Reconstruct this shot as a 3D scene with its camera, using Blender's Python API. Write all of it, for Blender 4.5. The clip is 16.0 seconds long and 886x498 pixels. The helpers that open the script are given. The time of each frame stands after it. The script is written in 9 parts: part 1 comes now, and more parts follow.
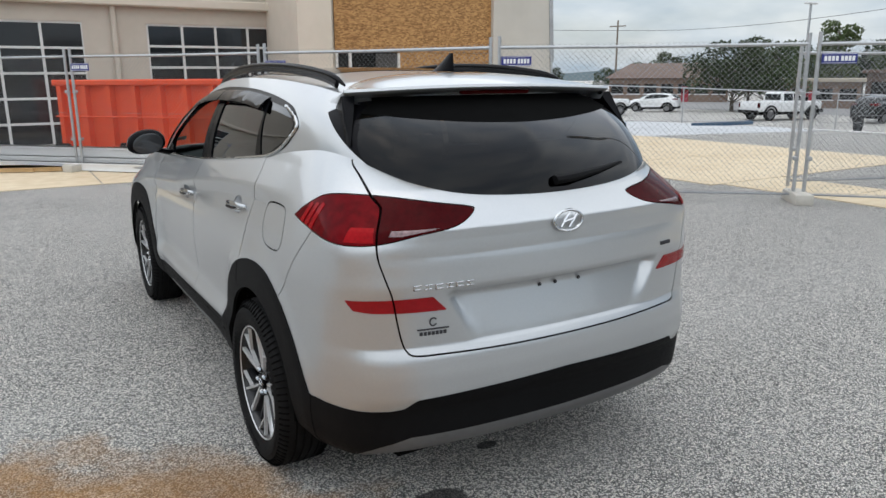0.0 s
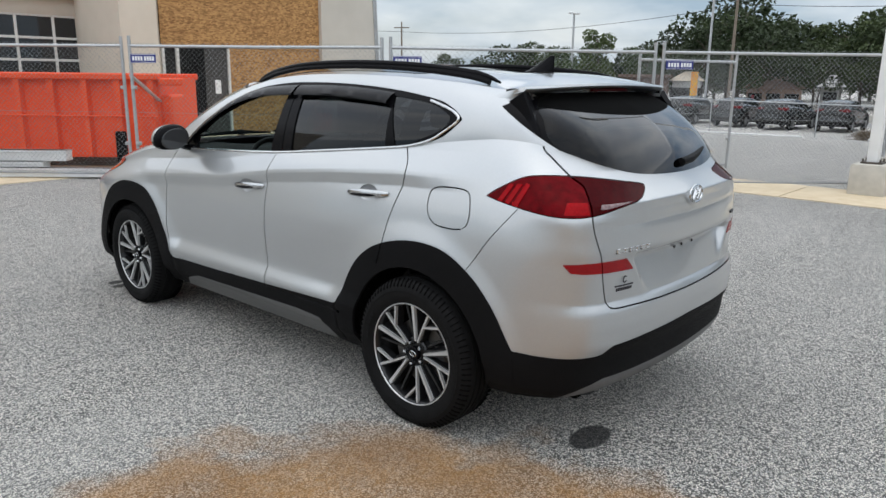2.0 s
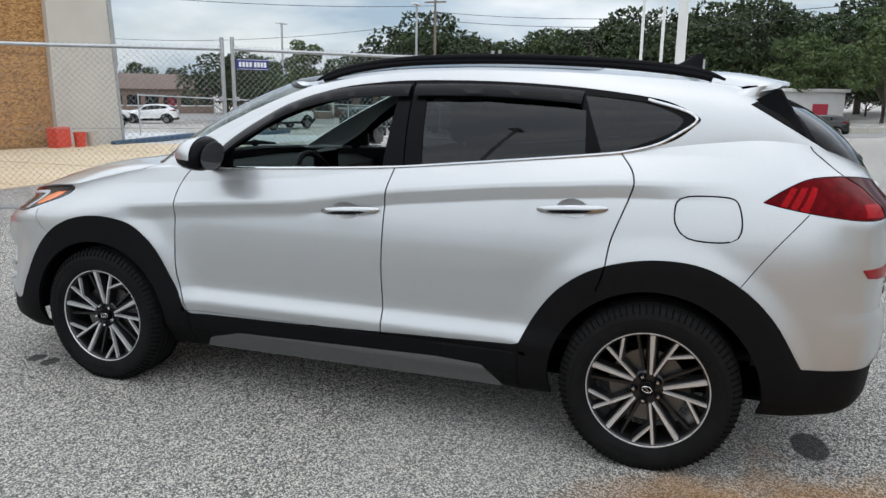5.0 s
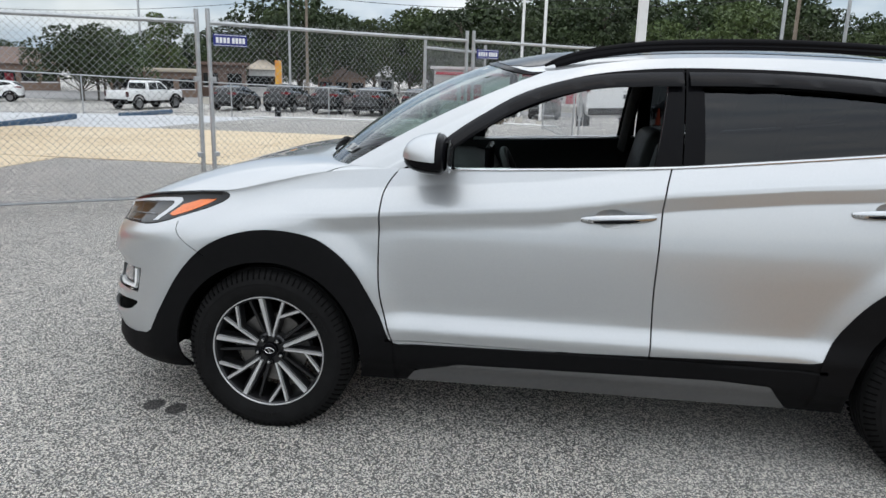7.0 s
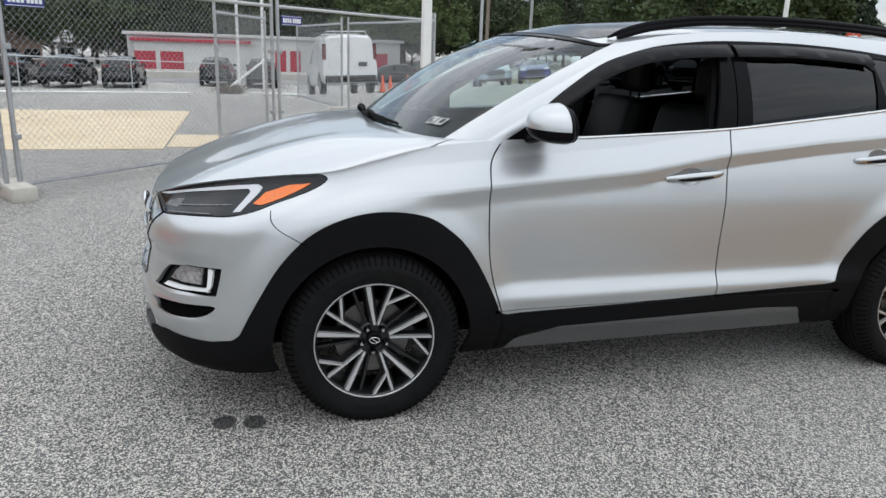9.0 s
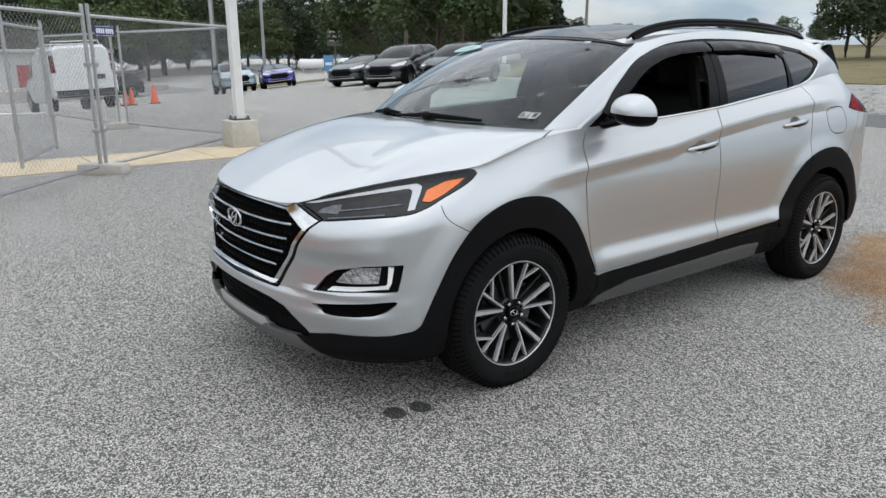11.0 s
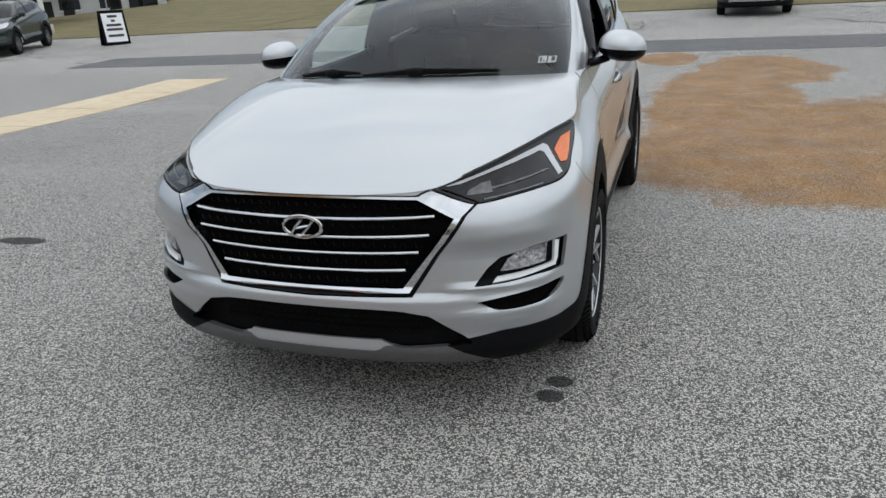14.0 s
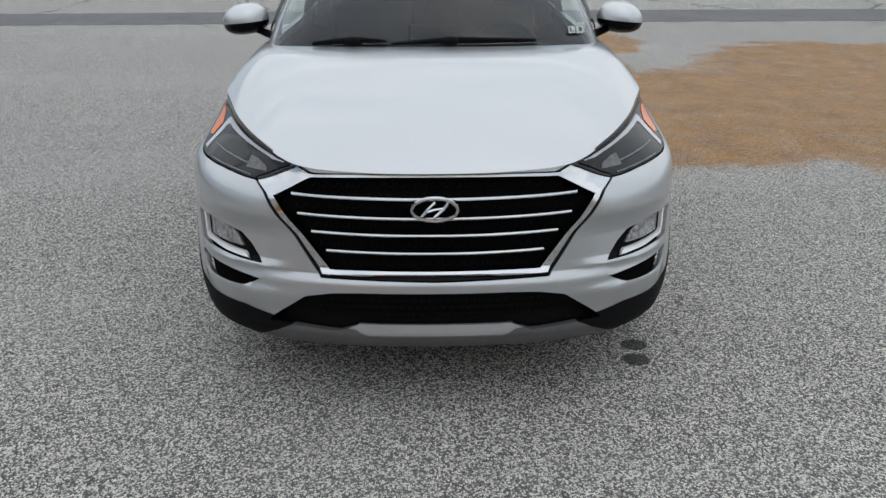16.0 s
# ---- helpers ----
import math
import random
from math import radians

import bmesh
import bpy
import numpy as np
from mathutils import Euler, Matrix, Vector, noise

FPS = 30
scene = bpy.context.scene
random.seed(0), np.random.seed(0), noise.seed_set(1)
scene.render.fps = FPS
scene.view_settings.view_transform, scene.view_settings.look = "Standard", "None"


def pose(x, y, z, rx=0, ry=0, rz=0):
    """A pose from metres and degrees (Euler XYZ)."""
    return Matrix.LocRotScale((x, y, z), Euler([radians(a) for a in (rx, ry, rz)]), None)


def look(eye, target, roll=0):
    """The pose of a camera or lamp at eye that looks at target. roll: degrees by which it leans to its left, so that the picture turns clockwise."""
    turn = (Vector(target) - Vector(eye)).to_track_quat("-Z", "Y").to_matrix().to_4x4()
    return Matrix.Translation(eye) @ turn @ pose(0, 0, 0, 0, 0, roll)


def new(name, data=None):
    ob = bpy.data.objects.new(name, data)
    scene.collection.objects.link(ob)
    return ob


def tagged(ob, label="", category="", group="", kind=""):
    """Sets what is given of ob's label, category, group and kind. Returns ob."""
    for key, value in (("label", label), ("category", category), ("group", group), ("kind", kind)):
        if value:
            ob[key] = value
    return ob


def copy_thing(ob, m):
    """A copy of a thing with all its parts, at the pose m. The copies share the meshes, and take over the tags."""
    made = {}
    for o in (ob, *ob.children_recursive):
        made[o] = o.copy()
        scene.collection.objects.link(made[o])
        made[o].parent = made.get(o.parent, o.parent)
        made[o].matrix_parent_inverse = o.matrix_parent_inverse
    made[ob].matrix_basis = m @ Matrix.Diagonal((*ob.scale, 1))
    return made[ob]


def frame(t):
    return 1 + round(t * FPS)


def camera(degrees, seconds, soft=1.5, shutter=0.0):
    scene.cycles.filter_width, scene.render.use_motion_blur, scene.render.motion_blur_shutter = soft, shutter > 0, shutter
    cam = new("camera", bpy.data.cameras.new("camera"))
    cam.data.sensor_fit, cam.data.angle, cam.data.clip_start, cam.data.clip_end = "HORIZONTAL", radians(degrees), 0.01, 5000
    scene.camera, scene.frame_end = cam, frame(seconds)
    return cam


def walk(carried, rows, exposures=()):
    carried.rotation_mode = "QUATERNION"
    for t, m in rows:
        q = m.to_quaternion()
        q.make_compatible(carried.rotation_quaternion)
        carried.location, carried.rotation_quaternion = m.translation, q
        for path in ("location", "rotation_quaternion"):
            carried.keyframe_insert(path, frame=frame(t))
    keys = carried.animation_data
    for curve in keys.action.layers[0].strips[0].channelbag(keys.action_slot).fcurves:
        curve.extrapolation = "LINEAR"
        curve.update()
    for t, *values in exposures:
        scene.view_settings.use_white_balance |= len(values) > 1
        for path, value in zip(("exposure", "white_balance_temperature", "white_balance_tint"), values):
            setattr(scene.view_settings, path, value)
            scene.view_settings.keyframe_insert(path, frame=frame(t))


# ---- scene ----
cam = camera(63.0, 16.0)
PATH = [
    (0, (-1.655, -4.122, 1.564), (-0.656, -2.452, 1.101), -0.3),
    (0.5, (-2.021, -4.017, 1.554), (-0.891, -2.433, 1.09), 0.2),
    (1, (-2.361, -3.88, 1.547), (-1.119, -2.383, 1.081), 0.5),
    (1.5, (-2.7, -3.67, 1.556), (-1.354, -2.266, 1.09), 0.6),
    (2, (-3.072, -3.485, 1.558), (-1.624, -2.186, 1.094), 0.7),
    (2.5, (-3.329, -3.213, 1.545), (-1.778, -2.035, 1.088), 0.4),
    (3, (-3.496, -2.86, 1.553), (-1.848, -1.818, 1.108), 0.3),
    (3.2, (-3.574, -2.725, 1.537), (-1.892, -1.737, 1.095), 0.2),
    (5.3, (-3.662, -1.168, 1.473), (-1.795, -0.597, 1.041), 0.9),
    (5.5, (-3.616, -1.0, 1.473), (-1.74, -0.462, 1.034), 0.9),
    (6, (-3.616, -0.59, 1.463), (-1.722, -0.135, 1.011), 1.0),
    (6.5, (-3.646, -0.173, 1.476), (-1.734, 0.189, 1.014), 1.3),
    (7, (-3.571, 0.262, 1.474), (-1.644, 0.517, 1.003), 1.6),
    (7.5, (-3.552, 0.649, 1.456), (-1.614, 0.748, 0.974), 1.9),
    (8, (-3.523, 1.015, 1.461), (-1.588, 0.919, 0.962), 2.1),
    (8.5, (-3.448, 1.394, 1.45), (-1.541, 1.077, 0.935), 2.1),
    (9, (-3.479, 1.8, 1.443), (-1.622, 1.279, 0.912), 1.9),
    (9.5, (-3.445, 2.21, 1.438), (-1.641, 1.531, 0.904), 1.6),
    (10, (-3.329, 2.628, 1.442), (-1.588, 1.795, 0.917), 1.0),
    (10.2, (-3.299, 2.794, 1.429), (-1.59, 1.895, 0.908), 0.8),
    (12.3, (-2.347, 4.028, 1.457), (-1.166, 2.508, 0.914), -2.4),
    (12.5, (-2.188, 4.085, 1.469), (-1.071, 2.52, 0.917), -2.7),
    (13, (-1.859, 4.248, 1.462), (-0.907, 2.589, 0.879), -3.1),
    (13.5, (-1.553, 4.343, 1.475), (-0.777, 2.608, 0.852), -3.1),
    (14, (-1.201, 4.313, 1.465), (-0.598, 2.526, 0.799), -3.1),
    (14.5, (-0.888, 4.323, 1.449), (-0.456, 2.503, 0.741), -2.5),
    (15, (-0.569, 4.34, 1.463), (-0.304, 2.498, 0.73), -1.6),
    (15.5, (-0.272, 4.282, 1.457), (-0.165, 2.432, 0.705), -0.6),
    (16, (-0.001, 4.377, 1.49), (-0.022, 2.527, 0.729), -0.2),
]
walk(cam, [(t, look(eye, target, roll)) for t, eye, target, roll in PATH], [(0, .36), (3, .38), (5.5, .42), (9.5, .40), (12.5, .20), (14, .08), (16, .02)])

# ---- light ----
world = bpy.data.worlds.new("sky")
scene.world = world
world.use_nodes = True
_t = world.node_tree
_bg = _t.nodes["Background"]
_sky = _t.nodes.new("ShaderNodeTexSky")
_sky.sky_type = "NISHITA"
_sky.sun_disc = False
_sky.sun_elevation, _sky.sun_rotation = radians(82), radians(-90)
_sky.air_density, _sky.dust_density, _sky.ozone_density = 1.0, 2.0, 1.0
_co = _t.nodes.new("ShaderNodeTexCoord")
_mp = _t.nodes.new("ShaderNodeMapping")
_mp.inputs["Scale"].default_value = (1.0, 1.0, 3.2)
_no = _t.nodes.new("ShaderNodeTexNoise")
_no.inputs["Scale"].default_value, _no.inputs["Detail"].default_value, _no.inputs["Roughness"].default_value = 2.6, 7, .55
_rp = _t.nodes.new("ShaderNodeMapRange")
_rp.inputs["From Min"].default_value, _rp.inputs["From Max"].default_value = .32, .66
_rp.inputs["To Min"].default_value, _rp.inputs["To Max"].default_value = .36, .95
_cl = _t.nodes.new("ShaderNodeTexNoise")
_cl.inputs["Scale"].default_value, _cl.inputs["Detail"].default_value = 4.5, 6
_cr = _t.nodes.new("ShaderNodeMixRGB")
_cr.inputs[1].default_value, _cr.inputs[2].default_value = (3.4, 4.5, 5.7, 1), (7.95, 8.4, 8.75, 1)
_mx = _t.nodes.new("ShaderNodeMixRGB")
_t.links.new(_co.outputs["Generated"], _mp.inputs["Vector"])
_t.links.new(_mp.outputs["Vector"], _no.inputs["Vector"])
_t.links.new(_mp.outputs["Vector"], _cl.inputs["Vector"])
_t.links.new(_no.outputs["Fac"], _rp.inputs["Value"])
_cs = _t.nodes.new("ShaderNodeMapRange")
_cs.inputs["From Min"].default_value, _cs.inputs["From Max"].default_value = .36, .64
_t.links.new(_cl.outputs["Fac"], _cs.inputs["Value"])
_t.links.new(_cs.outputs["Result"], _cr.inputs["Fac"])
_t.links.new(_rp.outputs["Result"], _mx.inputs["Fac"])
_t.links.new(_sky.outputs["Color"], _mx.inputs[1])
_t.links.new(_cr.outputs["Color"], _mx.inputs[2])
# an overcast sky brightens towards the zenith
_sx = _t.nodes.new("ShaderNodeSeparateXYZ")
_zr = _t.nodes.new("ShaderNodeMapRange")
_zr.interpolation_type = "SMOOTHSTEP"
_zr.inputs["From Min"].default_value, _zr.inputs["From Max"].default_value = .10, 1.0
_zr.inputs["To Min"].default_value, _zr.inputs["To Max"].default_value = .74, 1.16
_zm = _t.nodes.new("ShaderNodeVectorMath")
_zm.operation = "SCALE"
_t.links.new(_co.outputs["Generated"], _sx.inputs[0])
_t.links.new(_sx.outputs["Z"], _zr.inputs["Value"])
_t.links.new(_mx.outputs["Color"], _zm.inputs[0])
_t.links.new(_zr.outputs["Result"], _zm.inputs["Scale"])
_t.links.new(_zm.outputs["Vector"], _bg.inputs["Color"])
_bg.inputs["Strength"].default_value = 0.125

_sun = bpy.data.lights.new("sun", "SUN")
_sun.energy, _sun.angle, _sun.color = 1.5, radians(150), (1.0, .95, .87)
sun = new("sun", _sun)
sun.matrix_world = look((-4, 0, 30), (0, 0, 0))


# ---- materials ----
def shader(name, color=(.5, .5, .5), rough=.5, metal=0.0, coat=0.0, spec=.5, vary=0.0, scale=20.0, bump=0.0, bump_scale=60.0, color2=None, detail=4, alpha=1.0, transmission=0.0, ior=1.45, emit=None, emit_strength=0.0, rough2=None, random_vary=0.0, coat_rough=.03):
    """A principled surface with noise at two scales in colour, gloss and relief."""
    m = bpy.data.materials.new(name)
    m.use_nodes = True
    t = m.node_tree
    b = t.nodes["Principled BSDF"]
    b.inputs["Base Color"].default_value = (*color, 1)
    b.inputs["Roughness"].default_value = rough
    b.inputs["Metallic"].default_value = metal
    b.inputs["Specular IOR Level"].default_value = spec
    b.inputs["Coat Weight"].default_value = coat
    b.inputs["Coat Roughness"].default_value = coat_rough
    b.inputs["Transmission Weight"].default_value = transmission
    b.inputs["IOR"].default_value = ior
    b.inputs["Alpha"].default_value = alpha
    if emit:
        b.inputs["Emission Color"].default_value = (*emit, 1)
        b.inputs["Emission Strength"].default_value = emit_strength
    if vary or color2 or bump or rough2 is not None:
        co = t.nodes.new("ShaderNodeTexCoord")
        n1 = t.nodes.new("ShaderNodeTexNoise")
        n1.inputs["Scale"].default_value, n1.inputs["Detail"].default_value = scale, detail
        n2 = t.nodes.new("ShaderNodeTexNoise")
        n2.inputs["Scale"].default_value, n2.inputs["Detail"].default_value = scale * .13, 3
        t.links.new(co.outputs["Object"], n1.inputs["Vector"])
        t.links.new(co.outputs["Object"], n2.inputs["Vector"])
        mean = t.nodes.new("ShaderNodeMath")
        mean.operation = "MULTIPLY_ADD"
        mean.inputs[1].default_value = .55
        half = t.nodes.new("ShaderNodeMath")
        half.operation = "MULTIPLY"
        half.inputs[1].default_value = .45
        t.links.new(n2.outputs["Fac"], half.inputs[0])
        t.links.new(n1.outputs["Fac"], mean.inputs[0])
        t.links.new(half.outputs[0], mean.inputs[2])
        spread = t.nodes.new("ShaderNodeMapRange")
        spread.inputs["From Min"].default_value, spread.inputs["From Max"].default_value = .32, .68
        t.links.new(mean.outputs[0], spread.inputs["Value"])
        if vary or color2:
            c2 = color2 or tuple(min(1, c * (1 + vary)) for c in color)
            c1 = color if color2 else tuple(c * (1 - vary) for c in color)
            mx = t.nodes.new("ShaderNodeMixRGB")
            mx.inputs[1].default_value, mx.inputs[2].default_value = (*c1, 1), (*c2, 1)
            t.links.new(spread.outputs[0], mx.inputs["Fac"])
            out = mx.outputs["Color"]
            if random_vary:
                oi = t.nodes.new("ShaderNodeObjectInfo")
                hs = t.nodes.new("ShaderNodeHueSaturation")
                mr = t.nodes.new("ShaderNodeMapRange")
                mr.inputs["To Min"].default_value, mr.inputs["To Max"].default_value = 1 - random_vary, 1 + random_vary
                t.links.new(oi.outputs["Random"], mr.inputs["Value"])
                t.links.new(mr.outputs[0], hs.inputs["Value"])
                t.links.new(out, hs.inputs["Color"])
                out = hs.outputs["Color"]
            t.links.new(out, b.inputs["Base Color"])
        if rough2 is not None:
            rr = t.nodes.new("ShaderNodeMapRange")
            rr.inputs["To Min"].default_value, rr.inputs["To Max"].default_value = rough, rough2
            t.links.new(spread.outputs[0], rr.inputs["Value"])
            t.links.new(rr.outputs[0], b.inputs["Roughness"])
        if bump:
            n3 = t.nodes.new("ShaderNodeTexNoise")
            n3.inputs["Scale"].default_value, n3.inputs["Detail"].default_value = bump_scale, 3
            t.links.new(co.outputs["Object"], n3.inputs["Vector"])
            bp = t.nodes.new("ShaderNodeBump")
            bp.inputs["Strength"].default_value, bp.inputs["Distance"].default_value = bump, .01
            t.links.new(n3.outputs["Fac"], bp.inputs["Height"])
            t.links.new(bp.outputs[0], b.inputs["Normal"])
    return m


PAINT = shader("silver_metallic_paint", (.478, .495, .507), .33, .68, coat=1.0, vary=.03, scale=900, detail=2)
CLAD = shader("grained_black_plastic", (.004, .004, .0045), .62, spec=.12, vary=.2, scale=30, bump=.15, bump_scale=900)
GLOSSBLACK = shader("gloss_black", (.004, .004, .005), .14, spec=.09, rough2=.26, scale=8)
SMOKE = shader("smoked_acrylic", (.005, .005, .006), .10, spec=.14, rough2=.22, scale=6)
CHROME = shader("chrome", (.60, .61, .62), .07, 1.0, rough2=.14, scale=14)
SATIN = shader("satin_grey_plastic", (.125, .125, .125), .42, .35, vary=.08, scale=40)
TYRE = shader("tyre_rubber", (.006, .006, .0062), .78, spec=.18, vary=.35, scale=25, bump=.2, bump_scale=300)
RIMDARK = shader("dark_grey_wheel_paint", (.018, .0185, .02), .35, .6, coat=.4, vary=.1, scale=30)
RIMFACE = shader("machined_aluminium", (.62, .625, .63), .34, .65, vary=.06, scale=200)
DISC = shader("brake_disc_steel", (.14, .135, .13), .4, .9, vary=.15, scale=40)
INNER = shader("dark_interior_trim", (.008, .008, .0085), .8, spec=.2, vary=.25, scale=40, bump=.15, bump_scale=400)
LEATHER = shader("black_leather", (.008, .008, .0085), .55, spec=.3, vary=.2, scale=30, bump=.25, bump_scale=250)
UNDER = shader("black_underbody", (.003, .003, .003), .9, spec=.04, vary=.3, scale=20)
RED = shader("red_lamp_lens", (.095, .001, .003), .06, spec=.05, coat=.02, vary=.5, scale=26, detail=3)
REDBRIGHT = shader("bright_red_lamp_segment", (.27, .003, .006), .10, spec=.08, coat=.03, vary=.2, scale=90)
REDDARK = shader("dark_red_lamp_lens", (.042, .0006, .0015), .05, spec=.05, coat=.02, vary=.3, scale=50)
CLEARLENS = shader("clear_lamp_lens", (.55, .55, .56), .1, .3, coat=1.0, vary=.25, scale=160, bump=.4, bump_scale=320)
LAMPBLACK = shader("black_lamp_housing", (.010, .0105, .012), .12, spec=.25, coat=.25, vary=.5, scale=30)
LAMPGREY = shader("grey_lamp_reflector", (.10, .103, .108), .2, .4, coat=.3, vary=.5, scale=60, bump=.3, bump_scale=160)
WHITEGUIDE = shader("white_light_guide", (.50, .51, .53), .25, .0, coat=.3, vary=.05, scale=50)
FOGGLASS = shader("fog_lamp_reflector", (.30, .30, .31), .10, .6, coat=.8, vary=.9, scale=60, bump=1.0, bump_scale=70)
REVERSEGLASS = shader("reversing_lamp_lens", (.20, .13, .135), .12, .2, coat=.3, vary=.5, scale=90)
FOGWHITE = shader("white_running_light", (.85, .86, .86), .3, coat=.5, vary=.04, scale=50)
AMBER = shader("amber_reflector", (.70, .15, .018), .2, coat=.4, vary=.2, scale=120)
REFLECTOR = shader("red_reflector", (.24, .005, .008), .14, spec=.2, coat=.15, vary=.15, scale=200, bump=.3, bump_scale=700)


def glass_material(name, tint, rough=.0, sky_veil=0.0, face=.075):
    """Thin car glass: clear straight through, tinted, with a mirror-like skin."""
    m = bpy.data.materials.new(name)
    m.use_nodes = True
    t = m.node_tree
    t.nodes.remove(t.nodes["Principled BSDF"])
    tr = t.nodes.new("ShaderNodeBsdfTransparent")
    tr.inputs["Color"].default_value = (*tint, 1)
    gl = t.nodes.new("ShaderNodeBsdfGlossy")
    gl.inputs["Roughness"].default_value = rough
    gl.inputs["Color"].default_value = (.95, .97, 1, 1)
    lw = t.nodes.new("ShaderNodeLayerWeight")
    lw.inputs["Blend"].default_value = .5
    pw = t.nodes.new("ShaderNodeMath")
    pw.operation = "POWER"
    pw.inputs[1].default_value = 4.0
    t.links.new(lw.outputs["Facing"], pw.inputs[0])
    fr = t.nodes.new("ShaderNodeMapRange")
    fr.inputs["To Min"].default_value, fr.inputs["To Max"].default_value = face, 1.0
    t.links.new(pw.outputs[0], fr.inputs["Value"])
    mx = t.nodes.new("ShaderNodeMixShader")
    t.links.new(fr.outputs[0], mx.inputs["Fac"])
    t.links.new(tr.outputs[0], mx.inputs[1])
    t.links.new(gl.outputs[0], mx.inputs[2])
    out = mx.outputs[0]
    if sky_veil:
        # pale diffuse veil painted over the glass for the sky it reflects
        df = t.nodes.new("ShaderNodeBsdfDiffuse")
        df.inputs["Color"].default_value = (.50, .56, .54, 1)
        veil = t.nodes.new("ShaderNodeMixShader")
        veil.inputs["Fac"].default_value = sky_veil
        t.links.new(out, veil.inputs[1])
        t.links.new(df.outputs[0], veil.inputs[2])
        out = veil.outputs[0]
    t.links.new(out, t.nodes["Material Output"].inputs["Surface"])
    return m


WINDSCREEN = glass_material("windscreen_glass", (.55, .67, .64), sky_veil=.007, face=.036)
PRIVACY = glass_material("dark_privacy_glass", (.035, .04, .044), face=.035)
REARGLASS = glass_material("dark_rear_glass", (.02, .022, .025), face=.017)
ROOFGLASS = shader("black_roof_glass", (.005, .005, .006), .08, spec=.18, rough2=.12, scale=5)


# ---- building blocks ----
def mesh_object(name, bm, material, smooth_angle=None):
    me = bpy.data.meshes.new(name)
    bmesh.ops.recalc_face_normals(bm, faces=bm.faces)
    bm.to_mesh(me)
    bm.free()
    if material:
        me.materials.append(material)
    if smooth_angle is not None:
        for p in me.polygons:
            p.use_smooth = True
        me.set_sharp_from_angle(angle=radians(smooth_angle))
    return new(name, me)


def part(name, bm, material, parent, label="", smooth_angle=35):
    ob = mesh_object(name, bm, material, smooth_angle)
    ob.parent = parent
    return tagged(ob, label)


def thing(name, label, category, group="", kind="", m=None):
    ob = new(name)
    ob.empty_display_size = .1
    if m is not None:
        ob.matrix_world = m
    return tagged(ob, label, category, group, kind)


def add_box(bm, lo, hi, bevel=0.0, m=None, seg=1):
    r = bmesh.ops.create_cube(bm, size=1)
    vs = r["verts"]
    c = [(a + b) / 2 for a, b in zip(lo, hi)]
    s = [b - a for a, b in zip(lo, hi)]
    for v in vs:
        v.co = Vector((v.co.x * s[0] + c[0], v.co.y * s[1] + c[1], v.co.z * s[2] + c[2]))
    if bevel:
        es = list({e for v in vs for e in v.link_edges})
        r = bmesh.ops.bevel(bm, geom=es, offset=bevel, segments=seg, affect="EDGES", profile=.5)
        vs = list({v for f in r["faces"] for v in f.verts} | {v for v in vs if v.is_valid})
    if m is not None:
        bmesh.ops.transform(bm, matrix=m, verts=vs)
    return vs


def add_tube(bm, points, radius, sides=8, caps=True, flat=None):
    """A tube along points; radius a number or one per point; flat: (width, height) of an oval section."""
    pts = [Vector(p) for p in points]
    rings = []
    up = Vector((0, 0, 1))
    for i, p in enumerate(pts):
        d = (pts[min(i + 1, len(pts) - 1)] - pts[max(i - 1, 0)]).normalized()
        side = d.cross(up)
        if side.length < 1e-3:
            side = d.cross(Vector((0, 1, 0)))
        side.normalize()
        top = side.cross(d)
        r = radius[i] if isinstance(radius, (list, tuple)) else radius
        w, h = (flat if flat else (1, 1))
        rings.append([bm.verts.new(p + side * (math.cos(2 * math.pi * k / sides) * r * w) + top * (math.sin(2 * math.pi * k / sides) * r * h)) for k in range(sides)])
    for a, b in zip(rings, rings[1:]):
        for k in range(sides):
            bm.faces.new((a[k], a[(k + 1) % sides], b[(k + 1) % sides], b[k]))
    if caps:
        bm.faces.new(rings[0][::-1])
        bm.faces.new(rings[-1])


def add_lathe(bm, profile, seg=48, axis="X", centre=(0, 0, 0)):
    """Turns (along, radius) pairs about an axis."""
    rings = []
    c = Vector(centre)
    for along, r in profile:
        ring = []
        for k in range(seg):
            a = 2 * math.pi * k / seg
            u, v = r * math.cos(a), r * math.sin(a)
            ring.append(bm.verts.new(c + {"X": Vector((along, u, v)), "Y": Vector((u, along, v)), "Z": Vector((u, v, along))}[axis]))
        rings.append(ring)
    for a, b in zip(rings, rings[1:]):
        for k in range(seg):
            bm.faces.new((a[k], a[(k + 1) % seg], b[(k + 1) % seg], b[k]))
    return rings


def add_prism(bm, outline, depth, m=None):
    """A flat outline in x, y given thickness along z."""
    low = [bm.verts.new((x, y, 0)) for x, y in outline]
    top = [bm.verts.new((x, y, depth)) for x, y in outline]
    bm.faces.new(low[::-1])
    bm.faces.new(top)
    for i in range(len(low)):
        j = (i + 1) % len(low)
        bm.faces.new((low[i], low[j], top[j], top[i]))
    if m is not None:
        bmesh.ops.transform(bm, matrix=m, verts=low + top)
    return low + top
# ---- car body loft ----
# stations from the nose (0) round the left side to the tail (20): half-width x, y
BASE = [(0, 2.232), (.22, 2.224), (.425, 2.195), (.62, 2.13), (.775, 2.02), (.866, 1.87), (.897, 1.68), (.897, 1.45), (.886, 1.15), (.878, .8), (.876, .4),
        (.876, 0), (.876, -.4), (.876, -.8), (.878, -1.2), (.876, -1.5), (.866, -1.76), (.828, -1.98), (.715, -2.135), (.45, -2.213), (0, -2.24)]
